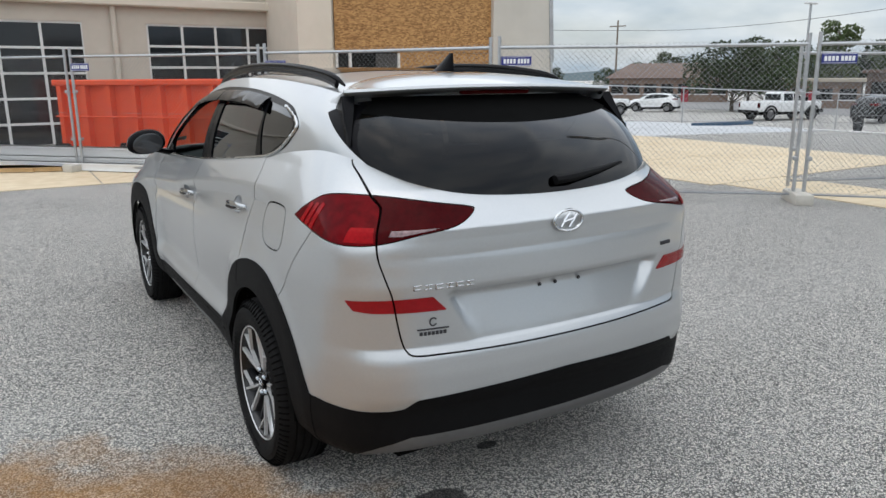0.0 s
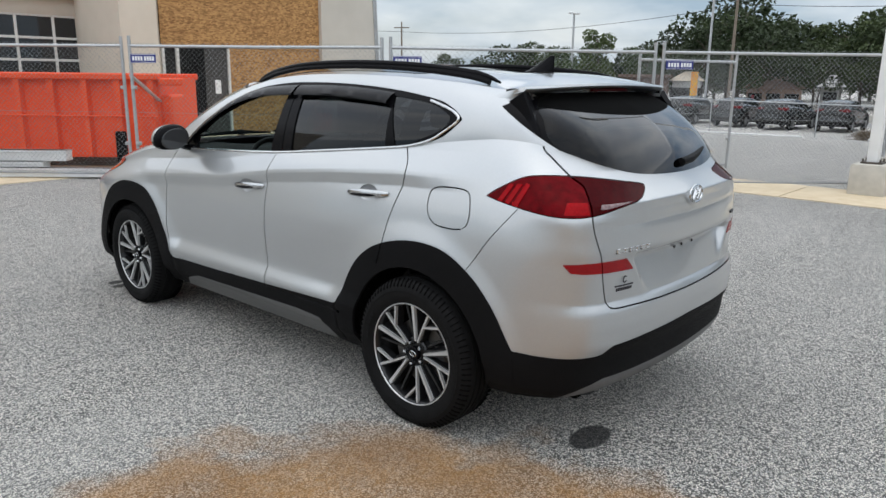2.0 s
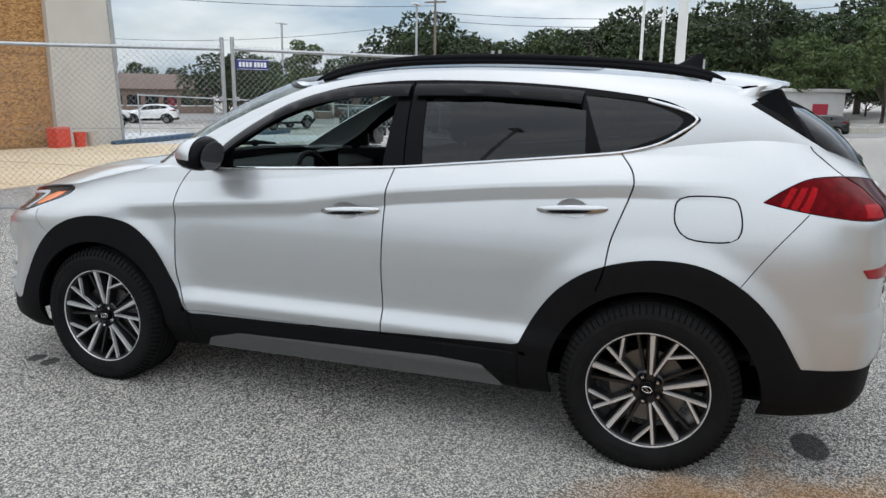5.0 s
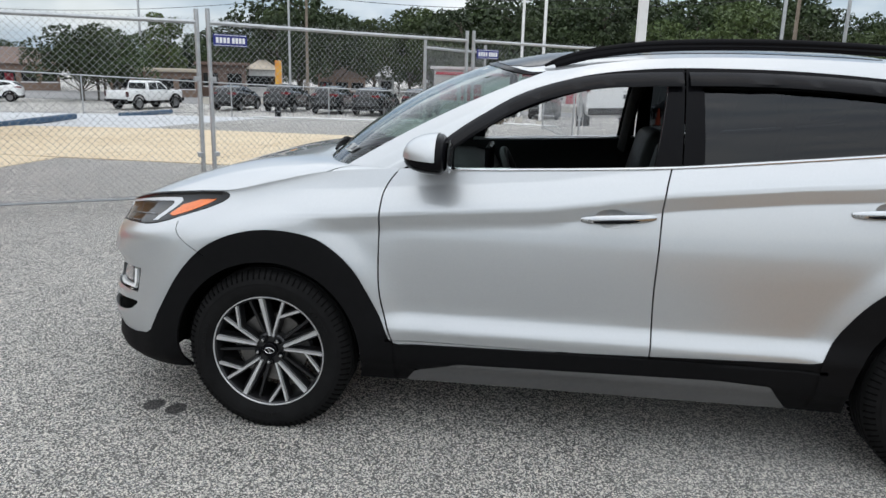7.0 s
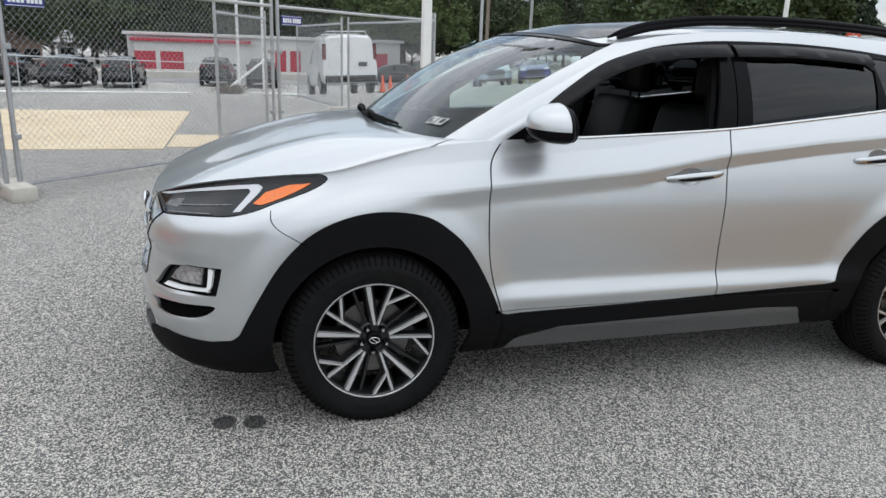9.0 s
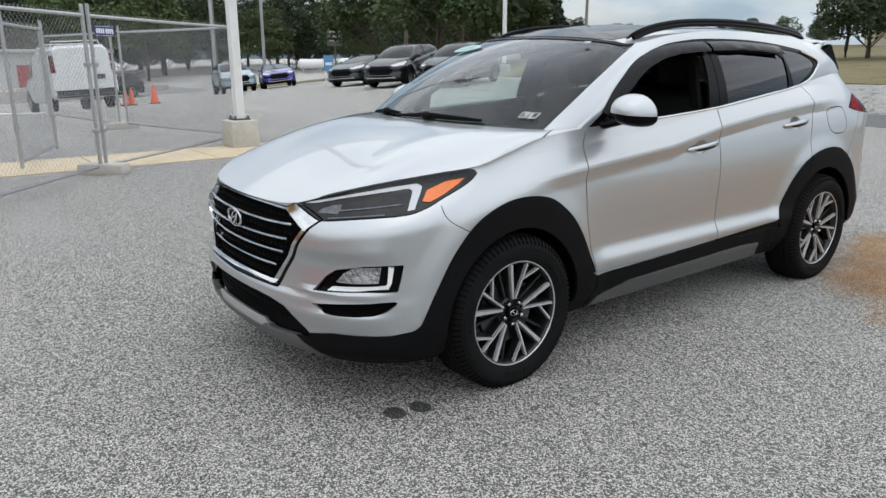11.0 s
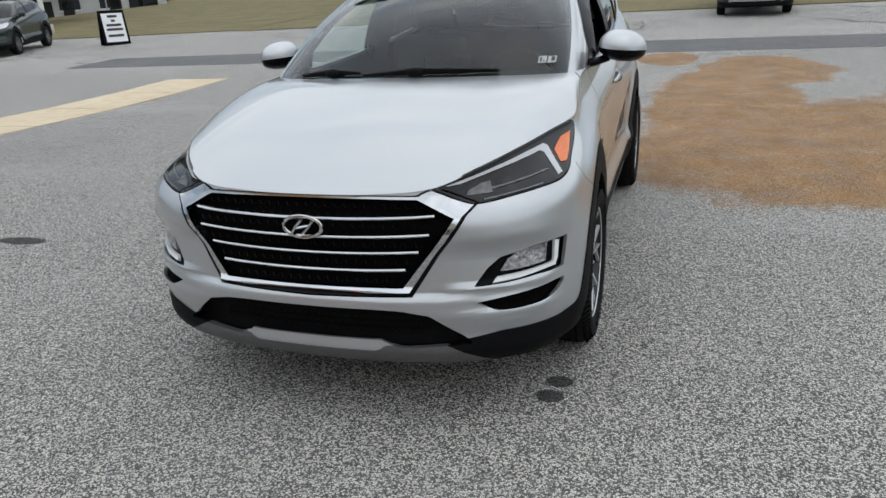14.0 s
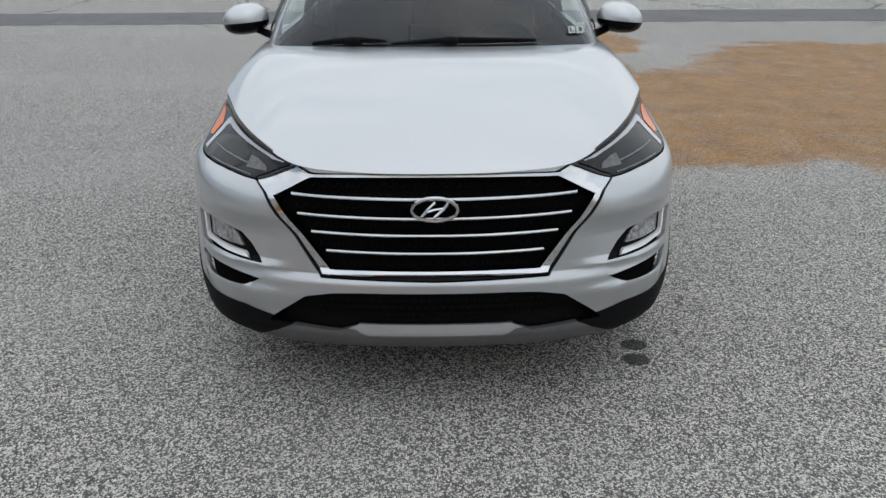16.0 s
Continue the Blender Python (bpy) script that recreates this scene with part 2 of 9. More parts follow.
# the line along which lengths round the body are counted
GIRTH = [(0, 2.232), (.22, 2.222), (.42, 2.19), (.60, 2.115), (.750, 2.0), (.852, 1.86), (.889, 1.68), (.892, 1.45), (.884, 1.15), (.878, .8), (.876, .4),
         (.876, 0), (.876, -.4), (.876, -.8), (.876, -1.2), (.868, -1.5), (.846, -1.75), (.785, -1.965), (.65, -2.115), (.42, -2.195), (0, -2.235)]
RIM = [(0, 2.18, .842), (.22, 2.172, .845), (.435, 2.14, .862), (.57, 2.03, .908), (.675, 1.87, .945), (.755, 1.675, .972), (.81, 1.50, .992),
       (.803, 1.32, 1.035), (.786, 1.12, 1.08), (.776, .8, 1.108), (.776, .4, 1.122), (.776, 0, 1.142), (.77, -.4, 1.172), (.756, -.8, 1.212),
       (.736, -1.15, 1.25), (.712, -1.45, 1.29), (.69, -1.68, 1.31), (.645, -1.86, 1.29), (.53, -2.035, 1.225), (.33, -2.11, 1.18), (0, -2.14, 1.165)]
COWL = [(0, 1.22, 1.118), (.2, 1.215, 1.117), (.38, 1.19, 1.116), (.52, 1.16, 1.114), (.62, 1.12, 1.112), (.69, 1.075, 1.11), (.728, 1.02, 1.108),
        (.752, .96, 1.107), (.766, .88, 1.107)]
ROOF = [(0, .50, 1.535), (.17, .495, 1.533), (.32, .47, 1.527), (.44, .43, 1.517), (.53, .38, 1.505), (.573, .32, 1.492), (.59, .24, 1.497),
        (.597, .15, 1.512), (.60, .05, 1.53), (.60, -.08, 1.545), (.60, -.22, 1.556), (.60, -.40, 1.563), (.60, -.60, 1.565), (.597, -.82, 1.561),
        (.592, -1.04, 1.553), (.588, -1.24, 1.541), (.582, -1.42, 1.527), (.57, -1.575, 1.508), (.485, -1.665, 1.498), (.28, -1.703, 1.495), (0, -1.715, 1.495)]


def spline(points, t):
    """Catmull-Rom through points at t (0 to len - 1)."""
    p = np.asarray(points, float)
    flip = np.array([-1.0] + [1.0] * (p.shape[1] - 1))
    head = p[1] * flip if p[0, 0] == 0 else 2 * p[0] - p[1]
    tail = p[-2] * flip if p[-1, 0] == 0 else 2 * p[-1] - p[-2]
    p = np.vstack([head, p, tail])
    t = np.clip(np.asarray(t, float), 0, len(points) - 1)
    i = np.minimum(t.astype(int), len(points) - 2)
    f = (t - i)[..., None]
    a, b, c, d = p[i], p[i + 1], p[i + 2], p[i + 3]
    return .5 * (2 * b + (c - a) * f + (2 * a - 5 * b + 4 * c - d) * f ** 2 + (3 * b - a - 3 * c + d) * f ** 3)


def smooth(x, lo, hi):
    t = np.clip((x - lo) / (hi - lo), 0, 1)
    return t * t * (3 - 2 * t)


def lower_skin(S, V):
    """The skin from sill to belt and bonnet edge. S: 0 to 20 round the body, V: 0 to 1 upwards. Returns places and the length along the base line."""
    b = spline(BASE, S)
    e = 1e-3
    tng = spline(BASE, S + e) - spline(BASE, S - e)
    tng /= np.linalg.norm(tng, axis=-1, keepdims=True)
    n = np.stack([-tng[..., 1], tng[..., 0]], -1)
    rim = spline(RIM, S)
    z0 = np.interp(S, [0, 3, 5, 6, 14, 16, 18, 20], [.240, .240, .225, .22, .24, .28, .31, .315])
    z = z0 + (rim[..., 2] - z0) * V
    y, x = b[..., 1], b[..., 0]
    front = np.clip(n[..., 1], 0, 1) ** 2
    rear = np.clip(-n[..., 1], 0, 1) ** 2
    side = 1 - front - rear
    df = np.interp(z, [.21, .26, .30, .36, .44, .485, .515, .56, .64, .70, .76, .80, .88], [.06, .0, -.018, -.008, -.026, -.026, -.003, .002, .010, .0, .0, .008, .03])
    dr = np.interp(z, [.30, .32, .36, .47, .52, .60, .66, .70, .86, .90, .95, 1.0, 1.05, 1.085, 1.13, 1.2], [.09, .06, .04, .03, .005, .0, .006, .026, .024, .018, .024, .025, .011, -.003, .022, .06])
    line = np.interp(y, [-1.9, -1.55, -1.19, -.69, -.25, .23, 1.05, 1.5], [1.13, 1.15, 1.14, 1.105, 1.06, .985, .92, .90])
    u = z - line
    fade = smooth(y, -1.75, -1.2) * (1 - smooth(y, .9, 1.5))
    door = smooth(y, -1.15, -.75) * (1 - smooth(y, .72, .95))
    nose = smooth(y, 1.62, 1.80)
    ds = np.interp(z, [.22, .29, .33, .44, .60, .85], [.09, .05, .02, .006, .008, .012]) * (1 - nose) + np.interp(z, [.22, .27, .33, .44, .60, .85], [.06, .012, .004, .004, .006, .010]) * nose
    ds = ds + door * np.interp(z, [.44, .455, .475, .535, .575, .70, .85], [0, -.006, -.006, .021, .022, .012, 0])
    ds = ds + np.interp(u, [-.34, -.16, -.06, -.008, .008, .03, .10], [0, .005, .007, -.014, -.0155, -.010, .01]) * fade
    d = df * front + dr * rear + ds * side
    # wheel arch flares
    for cy in (1.335, -1.335):
        r = np.hypot(y - cy, z - .335)
        d = d - (.016 if cy > 0 else .016) * side * (1 - smooth(r, .50, .62)) * smooth(z, .2, .4)
    # number plate recess in the tailgate
    half = np.interp(z, [.70, .88], [.40, .50])
    d = d + .030 * smooth(half - x, 0, .045) * np.interp(z, [.69, .72, .862, .882], [0, .25, 1.55, 0]) * (y < -1.5)
    # cheek crease above the fog lamps
    cheek = smooth(x, .40, .62) * (1 - smooth(x, .76, .86)) * (y > 1.2) * (1 - smooth(-y, -1.75, -1.62))
    d = d + cheek * np.interp(z, [.36, .41, .44, .46, .505, .524, .548, .62, .655, .70, .76], [0, -.010, -.012, .004, .0, -.012, .004, .013, .008, -.010, 0])
    p = np.stack([b[..., 0] - n[..., 0] * d, b[..., 1] - n[..., 1] * d, z], -1)
    top = spline(BASE, S)
    ease = np.clip((V - .52) / .48, 0, 1) ** 2.2
    mid = smooth(S, 7.5, 9.0) * (1 - smooth(S, 16.2, 17.5))
    k = smooth(V, .72, 1.0) ** 1.3 * (1 - mid) + ease * mid
    dtop = d[..., -1:] if d.ndim > 1 else d
    end = np.stack([b[..., 0] - n[..., 0] * dtop, b[..., 1] - n[..., 1] * dtop], -1)
    p[..., :2] += (rim[..., :2] - end) * k[..., None]
    p[..., 0] = np.where(S == 0, 0, p[..., 0])
    return p


def bonnet_skin(S, V):
    """From the bonnet edge back to the cowl; S 0 to 8."""
    a, c = spline(RIM, S), spline(COWL + RIM[9:], S)
    f = 1 - (1 - V) ** 1.75
    p = a + (c - a) * V[..., None]
    p[..., 2] = a[..., 2] + (c[..., 2] - a[..., 2]) * f
    ridge = .6 * np.exp(-((p[..., 0] - .50) / .10) ** 2) * smooth(V, 0, .5) * .012
    p[..., 2] += ridge * (1 - smooth(V, .55, 1))
    return p


def upper_skin(S, V):
    """Windscreen, side glass, pillars and rear glass, from belt to roof edge."""
    a, c = spline(COWL + RIM[9:], S), spline(ROOF, S)
    p = a + (c - a) * V[..., None]
    bow = np.interp(S, [0, 5, 7, 9, 15, 17, 20], [.035, .03, .02, .028, .028, .03, .05])
    tng = spline(ROOF, S + .01) - spline(ROOF, S - .01)
    n = np.stack([-tng[..., 1], tng[..., 0], 0 * S], -1)
    n /= np.linalg.norm(n, axis=-1, keepdims=True) + 1e-9
    n[..., 2] = np.interp(S, [0, 6, 9, 16, 20], [1.2, .8, .25, .25, .8])
    p += n * (bow * 4 * V * (1 - V))[..., None]
    p[..., 0] = np.where(S == 0, 0, p[..., 0])
    p[..., 0] = np.where(S == 20, 0, p[..., 0])
    return p


def roof_skin(S, V):
    """From the roof edge to the middle line: V 0 at the edge."""
    a = spline(ROOF, S)
    crown = np.interp(a[..., 1], [-1.715, -1.4, -.9, -.5, -.1, .25, .5], [1.505, 1.565, 1.607, 1.615, 1.61, 1.58, 1.535])
    p = a.copy()
    p[..., 0] = a[..., 0] * (1 - V)
    p[..., 2] = a[..., 2] + (np.maximum(crown, a[..., 2]) - a[..., 2]) * (1 - (1 - V) ** 2.2)
    return p


NS, NL, NU, NB, NR = 200, 56, 26, 26, 14


def grid(skin, s, v):
    S, V = np.meshgrid(s, v, indexing="ij")
    return skin(S, V), S, V


def girth():
    """Stations and the lengths round the body that go with them, counted from the nose and, behind, from the tail."""
    t = np.linspace(0, 20, 2001)
    run = lambda pts: np.concatenate([[0], np.cumsum(np.linalg.norm(np.diff(spline(pts, t), axis=0), axis=1))])
    g, n = run(GIRTH), run(BASE)
    w = smooth(t, 15.6, 18.0)
    return t, g * (1 - w) + (g[-1] - n[-1] + n) * w


def stations(lo, hi, count):
    """Evenly spaced stations, by length round the body."""
    t, length = girth()
    want = np.linspace(np.interp(lo, t, length), np.interp(hi, t, length), count)
    s = np.interp(want, length, t)
    s[0], s[-1] = lo, hi
    return s


def along(S):
    t, length = girth()
    return np.interp(S, t, length)


# ---- cutting panels out of the body skins ----
class Skin:
    """Half of the body (left, x negative) as one mesh, cut along outlines into panels. Each vertex carries two plan coordinates (q)."""

    def __init__(self, skin, s, v, plan):
        p, S, V = grid(skin, s, v)
        p = p.copy()
        p[..., 0] *= -1
        q = plan(p, S, V)
        self.bm = bmesh.new()
        self.lay = self.bm.verts.layers.float_vector.new("q")
        self.sv = self.bm.verts.layers.float_vector.new("sv")
        rows = []
        for i in range(p.shape[0]):
            row = []
            for j in range(p.shape[1]):
                w = self.bm.verts.new(p[i, j])
                w[self.lay] = (q[i, j, 0], q[i, j, 1], 0)
                w[self.sv] = (S[i, j], V[i, j], 0)
                row.append(w)
            rows.append(row)
        for a, b in zip(rows, rows[1:]):
            for j in range(len(a) - 1):
                ring = [a[j], a[j + 1], b[j + 1], b[j]]
                if (ring[0].co - ring[1].co).length < 1e-6:
                    ring.pop(0)
                elif (ring[2].co - ring[3].co).length < 1e-6:
                    ring.pop(2)
                self.bm.faces.new(ring)
        self.bm.normal_update()

    def coords(self, verts, layer=None):
        layer = layer or self.lay
        return np.array([v[layer][:2] for v in verts])

    def cut(self, fn, near=None, use="q"):
        """Splits the mesh along fn = 0. near: a function that must be true where the cut passes."""
        bm = self.bm
        lay = {"q": self.lay, "sv": self.sv}.get(use)
        verts = list(bm.verts)
        for i, v in enumerate(verts):
            v.index = i
        pos = np.array([v.co[:] for v in verts])
        xy = pos[:, [1, 2]] if use == "yz" else pos[:, [0, 2]] if use == "xz" else pos[:, [0, 1]] if use == "xy" else np.array([v[lay][:2] for v in verts])
        val = fn(xy) + 1e-9
        edges = list(bm.edges)
        ends = np.array([(e.verts[0].index, e.verts[1].index) for e in edges])
        f0, f1 = val[ends[:, 0]], val[ends[:, 1]]
        hitting = np.where(f0 * f1 < 0)[0]
        if not len(hitting):
            return
        lo, hi = np.zeros(len(hitting)), np.ones(len(hitting))
        a, b = xy[ends[hitting, 0]], xy[ends[hitting, 1]]
        s0 = np.sign(f0[hitting])
        for _ in range(14):
            mid = (lo + hi) / 2
            fm = fn(a + (b - a) * mid[:, None])
            same = np.sign(fm) == s0
            lo, hi = np.where(same, mid, lo), np.where(same, hi, mid)
        mid = (lo + hi) / 2
        ok = np.ones(len(hitting), bool) if near is None else near(a + (b - a) * mid[:, None])
        fresh = set()
        for k, f, good in zip(hitting, mid, ok):
            if not good:
                continue
            e = edges[k]
            v0, v1 = verts[ends[k, 0]], verts[ends[k, 1]]
            f = float(min(max(f, .004), .996))
            q = v0[self.lay].lerp(v1[self.lay], f)
            sv = v0[self.sv].lerp(v1[self.sv], f)
            _, w = bmesh.utils.edge_split(e, v0, f)
            w[self.lay], w[self.sv] = q, sv
            fresh.add(w)
        todo = list({f for w in fresh for f in w.link_faces})
        while todo:
            f = todo.pop()
            on = [l.vert for l in f.loops if l.vert in fresh]
            if len(on) < 2:
                continue
            done = False
            for i in range(len(on)):
                u, w = on[i], on[(i + 1) % len(on)]
                if u is w or any(w in e.verts for e in u.link_edges if e in f.edges):
                    continue
                try:
                    g, _ = bmesh.utils.face_split(f, u, w)
                except ValueError:
                    continue
                todo += [f, g]
                done = True
                break
            if done:
                continue

    def polygon(self, outline, use="q"):
        pts = np.asarray(outline, float)
        self.cut(lambda p: inside_distance(p, pts), use=use)
        return pts

    def gap(self, curve, width=.003, use="q"):
        """A joint of a few millimetres along an open curve."""
        pts = np.asarray(curve, float)
        self.cut(lambda p: side_distance(p, pts)[0], lambda p: side_distance(p, pts)[1] < 3e-3, use)
        self.cut(lambda p: side_distance(p, pts)[1] - width, lambda p: side_distance(p, pts)[1] < width * 2, use)

    def finish(self):
        bm = self.bm
        bm.normal_update()
        bm.verts.index_update()
        self.pos = np.array([v.co[:] for v in bm.verts])
        self.nor = np.array([v.normal[:] for v in bm.verts])
        self.faces = [[v.index for v in f.verts] for f in bm.faces]
        q = self.coords(bm.verts)
        sv = self.coords(bm.verts, self.sv)
        self.mid = np.array([self.pos[f].mean(0) for f in self.faces])
        self.q = np.array([q[f].mean(0) for f in self.faces])
        self.s = np.array([sv[f].mean(0) for f in self.faces])
        flip = np.sign((self.nor * (self.pos - np.array([0, 0, .6]))).sum())
        self.nor *= flip
        self.nor[abs(self.pos[:, 0]) < 1e-4, 0] = 0
        self.nor /= np.linalg.norm(self.nor, axis=1, keepdims=True)
        if flip < 0:
            self.faces = [f[::-1] for f in self.faces]
        bm.free()
        self.left = np.ones(len(self.faces), bool)

    def take(self, mask):
        mask = mask & self.left
        self.left &= ~mask
        return np.where(mask)[0]


def inside_distance(p, poly):
    """Distance to a closed outline, negative inside."""
    nxt = np.roll(poly, -1, axis=0)
    d = np.full(len(p), 1e9)
    odd = np.zeros(len(p), bool)
    for a, b in zip(poly, nxt):
        ab = b - a
        t = np.clip(((p - a) @ ab) / max(ab @ ab, 1e-12), 0, 1)
        d = np.minimum(d, np.linalg.norm(p - a - t[:, None] * ab, axis=1))
        cross = (a[1] > p[:, 1]) != (b[1] > p[:, 1])
        xs = a[0] + (p[:, 1] - a[1]) * ab[0] / (ab[1] if abs(ab[1]) > 1e-12 else 1e-12)
        odd ^= cross & (p[:, 0] < xs)
    return np.where(odd, -d, d)


def side_distance(p, pts):
    d = np.full(len(p), 1e9)
    s = np.ones(len(p))
    for a, b in zip(pts[:-1], pts[1:]):
        ab = b - a
        t = np.clip(((p - a) @ ab) / max(ab @ ab, 1e-12), 0, 1)
        v = p - a - t[:, None] * ab
        k = np.linalg.norm(v, axis=1)
        near = k < d
        s = np.where(near, np.sign(ab[0] * v[:, 1] - ab[1] * v[:, 0]) + 1e-12, s)
        d = np.where(near, k, d)
    return s * d, d


def curve(points, per=6):
    """A smooth line through a few points."""
    return spline(points, np.linspace(0, len(points) - 1, (len(points) - 1) * per + 1))


def panel(name, skins, material, parent, side="L", flange=.014, push=0.0, label="", rim_mat=None):
    """A body panel from picked faces of one or more skins: its outer face, with edges turned in. side L, R, or C for both halves joined."""
    verts, faces, normals, smooth_flags = [], [], [], []
    index = {}

    def vert(co):
        key = (round(co[0], 5), round(co[1], 5), round(co[2], 5))
        if key not in index:
            index[key] = len(verts)
            verts.append(key)
        return index[key]

    shove = push if callable(push) else (lambda co: push)
    for mirror in ((1,) if side == "L" else (-1,) if side == "R" else (1, -1)):
        k = np.array([mirror, 1, 1])
        for skin, picked in skins:
            count = {}
            for i in picked:
                f = skin.faces[i]
                for a, b in zip(f, f[1:] + f[:1]):
                    e = (min(a, b), max(a, b))
                    count[e] = count.get(e, 0) + 1
            for i in picked:
                f = skin.faces[i]
                f = f if mirror > 0 else f[::-1]
                ids = [vert((skin.pos[v] + skin.nor[v] * shove(skin.pos[v])) * k) for v in f]
                if len(set(ids)) < 3:
                    continue
                faces.append(ids)
                normals += [tuple(skin.nor[v] * k) for v in f]
                if flange:
                    for a, b in zip(f, f[1:] + f[:1]):
                        if count[(min(a, b), max(a, b))] == 1 and not (abs(skin.pos[a][0]) < 1e-4 and abs(skin.pos[b][0]) < 1e-4):
                            pa, pb = (skin.pos[a] + skin.nor[a] * shove(skin.pos[a])) * k, (skin.pos[b] + skin.nor[b] * shove(skin.pos[b])) * k
                            qa, qb = pa - skin.nor[a] * k * flange, pb - skin.nor[b] * k * flange
                            ids = [vert(pb), vert(pa), vert(qa), vert(qb)]
                            if len(set(ids)) < 4:
                                continue
                            faces.append(ids)
                            nn = np.cross(pa - pb, qb - pb)
                            nn = nn / (np.linalg.norm(nn) + 1e-12)
                            normals += [tuple(nn)] * 4
    me = bpy.data.meshes.new(name)
    me.from_pydata(verts, [], faces)
    me.materials.append(material)
    for p in me.polygons:
        p.use_smooth = True
    if callable(push):
        me.set_sharp_from_angle(angle=radians(32))
    elif not me.validate():
        me.normals_split_custom_set(normals)
    ob = new(name, me)
    ob.parent = parent
    return tagged(ob, label)


# ---- the car ----
car = thing("car", "silver metallic compact SUV with black wheel-arch trim parked on asphalt", "car")

def finer(lo, hi, step):
    """Stations at close steps between two lengths along the base line."""
    t = np.linspace(0, 20, 4001)
    return np.interp(np.arange(lo, hi, step), along(t), t)


LOW_S = np.unique(np.round(np.concatenate([stations(0, 20, NS), finer(.39, 1.21, .0075), finer(4.54, 5.28, .010)]), 4))
LOW_S = LOW_S[np.concatenate([[True], np.diff(LOW_S) > .002])]
LOW_S[0], LOW_S[-1] = 0, 20
LOW_V = np.unique(np.round(np.concatenate([np.linspace(0, 1, NL), np.linspace(.42, .60, 26), np.linspace(.78, 1, 40)]), 4))
LOW = Skin(lower_skin, LOW_S, LOW_V, lambda p, S, V: np.stack([along(S), p[..., 2]], -1))
BON = Skin(bonnet_skin, stations(0, 9, 76), np.linspace(0, 1, NB), lambda p, S, V: p[..., :2])
UPP = Skin(upper_skin, stations(0, 20, NS), np.linspace(0, 1, NU), lambda p, S, V: p[..., 1:])
TOP = Skin(roof_skin, stations(0, 20, NS), np.linspace(0, 1, NR), lambda p, S, V: p[..., :2])

# outlines on the lower skin: length round the body from the nose, height
CLAD_LINE = [(0, .298), (.24, .298), (.27, .322), (.42, .318), (.555, .345), (.66, .361), (.90, .362), (.985, .378), (1.012, .40), (1.068, .515), (1.155, .664), (1.265, .775), (1.405, .838), (1.55, .855), (1.70, .832),
             (1.80, .775), (1.885, .69), (1.97, .545), (2.02, .43), (2.039, .41), (2.58, .42), (3.04, .435), (3.60, .455), (3.66, .463), (3.725, .596), (3.822, .72), (3.957, .808), (4.148, .857),
             (4.339, .85), (4.49, .775), (4.60, .66), (4.694, .489), (4.767, .486), (5.008, .483), (5.052, .489), (5.10, .522), (5.32, .53), (5.80, .543)]
LIP_LINE = [(4.80, .27), (4.90, .325), (4.97, .347), (5.08, .375), (5.35, .374), (5.80, .371)]
HEAD = curve([(.42, .860), (.54, .889), (.69, .922), (.82, .947), (.95, .966), (1.05, .980), (1.12, .986), (1.165, .972), (1.168, .955), (1.135, .926), (1.066, .888), (1.018, .858), (.95, .838), (.85, .830), (.74, .821), (.61, .808), (.55, .815), (.42, .860)], 4)[:-1]
FOG = np.array([(.574, .533), (.62, .586), (.666, .618), (.79, .640), (.89, .647), (.952, .647), (.938, .585), (.926, .542), (.80, .543), (.67, .536)])
SLOT = curve([(.574, .479), (.657, .488), (.781, .496), (.92, .502), (.894, .470), (.85, .453), (.797, .447), (.715, .444), (.645, .447), (.61, .460), (.574, .479)], 4)[:-1]
GRILLE = np.array([(-.1, .832), (.20, .831), (.380, .829), (.515, .768), (.437, .655), (.342, .532), (-.1, .530)])
FRAME = np.array([(-.1, .8405), (.374, .8405), (.43, .868), (.50, .846), (.60, .811), (.555, .778), (.460, .640), (.372, .505), (-.1, .496)])
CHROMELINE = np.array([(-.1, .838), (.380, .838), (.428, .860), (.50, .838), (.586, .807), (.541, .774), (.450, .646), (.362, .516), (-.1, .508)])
INTAKE = np.array([(-.1, .460), (.24, .460), (.335, .456), (.423, .438), (.545, .344), (.56, .325), (.42, .318), (.32, .312), (.25, .338), (-.1, .338)])
TAIL = curve([(4.549, 1.094), (4.608, 1.132), (4.695, 1.174), (4.772, 1.187), (4.872, 1.185), (4.973, 1.175), (5.10, 1.160), (5.22, 1.146), (5.243, 1.134), (5.214, 1.108), (5.17, 1.091), (5.069, 1.073), (4.984, 1.053), (4.912, 1.045), (4.82, 1.046), (4.711, 1.060), (4.623, 1.076), (4.549, 1.094)], 4)[:-1]
REFL = np.array([(4.856, .865), (4.944, .868), (5.159, .870), (5.208, .821), (5.05, .823), (4.944, .826), (4.885, .832)])
FUEL = curve([(4.243, 1.04), (4.255, 1.082), (4.30, 1.102), (4.40, 1.106), (4.455, 1.098), (4.472, 1.06), (4.474, .99), (4.442, .947), (4.34, .94), (4.275, .956), (4.245, 1.0), (4.243, 1.04)], 3)
GATE = np.vstack([curve([(4.80, 1.34), (4.775, 1.29), (4.812, 1.244), (4.864, 1.186), (4.895, 1.162), (4.915, 1.14), (4.954, 1.048), (4.976, .991), (4.999, .931), (5.019, .876), (5.031, .807), (5.047, .731), (5.064, .692), (5.095, .675), (5.203, .672), (5.46, .666), (5.80, .664)], 4)])
GAP_A = curve([(2.06, 1.13), (2.03, 1.10), (1.99, 1.045), (1.972, .985), (1.969, .852), (1.974, .644), (2.008, .495), (2.039, .40)], 5)
GAP_B = curve([(3.085, 1.18), (3.07, 1.145), (3.048, 1.035), (3.041, .855), (3.037, .686), (3.042, .54), (3.04, .42)], 5)
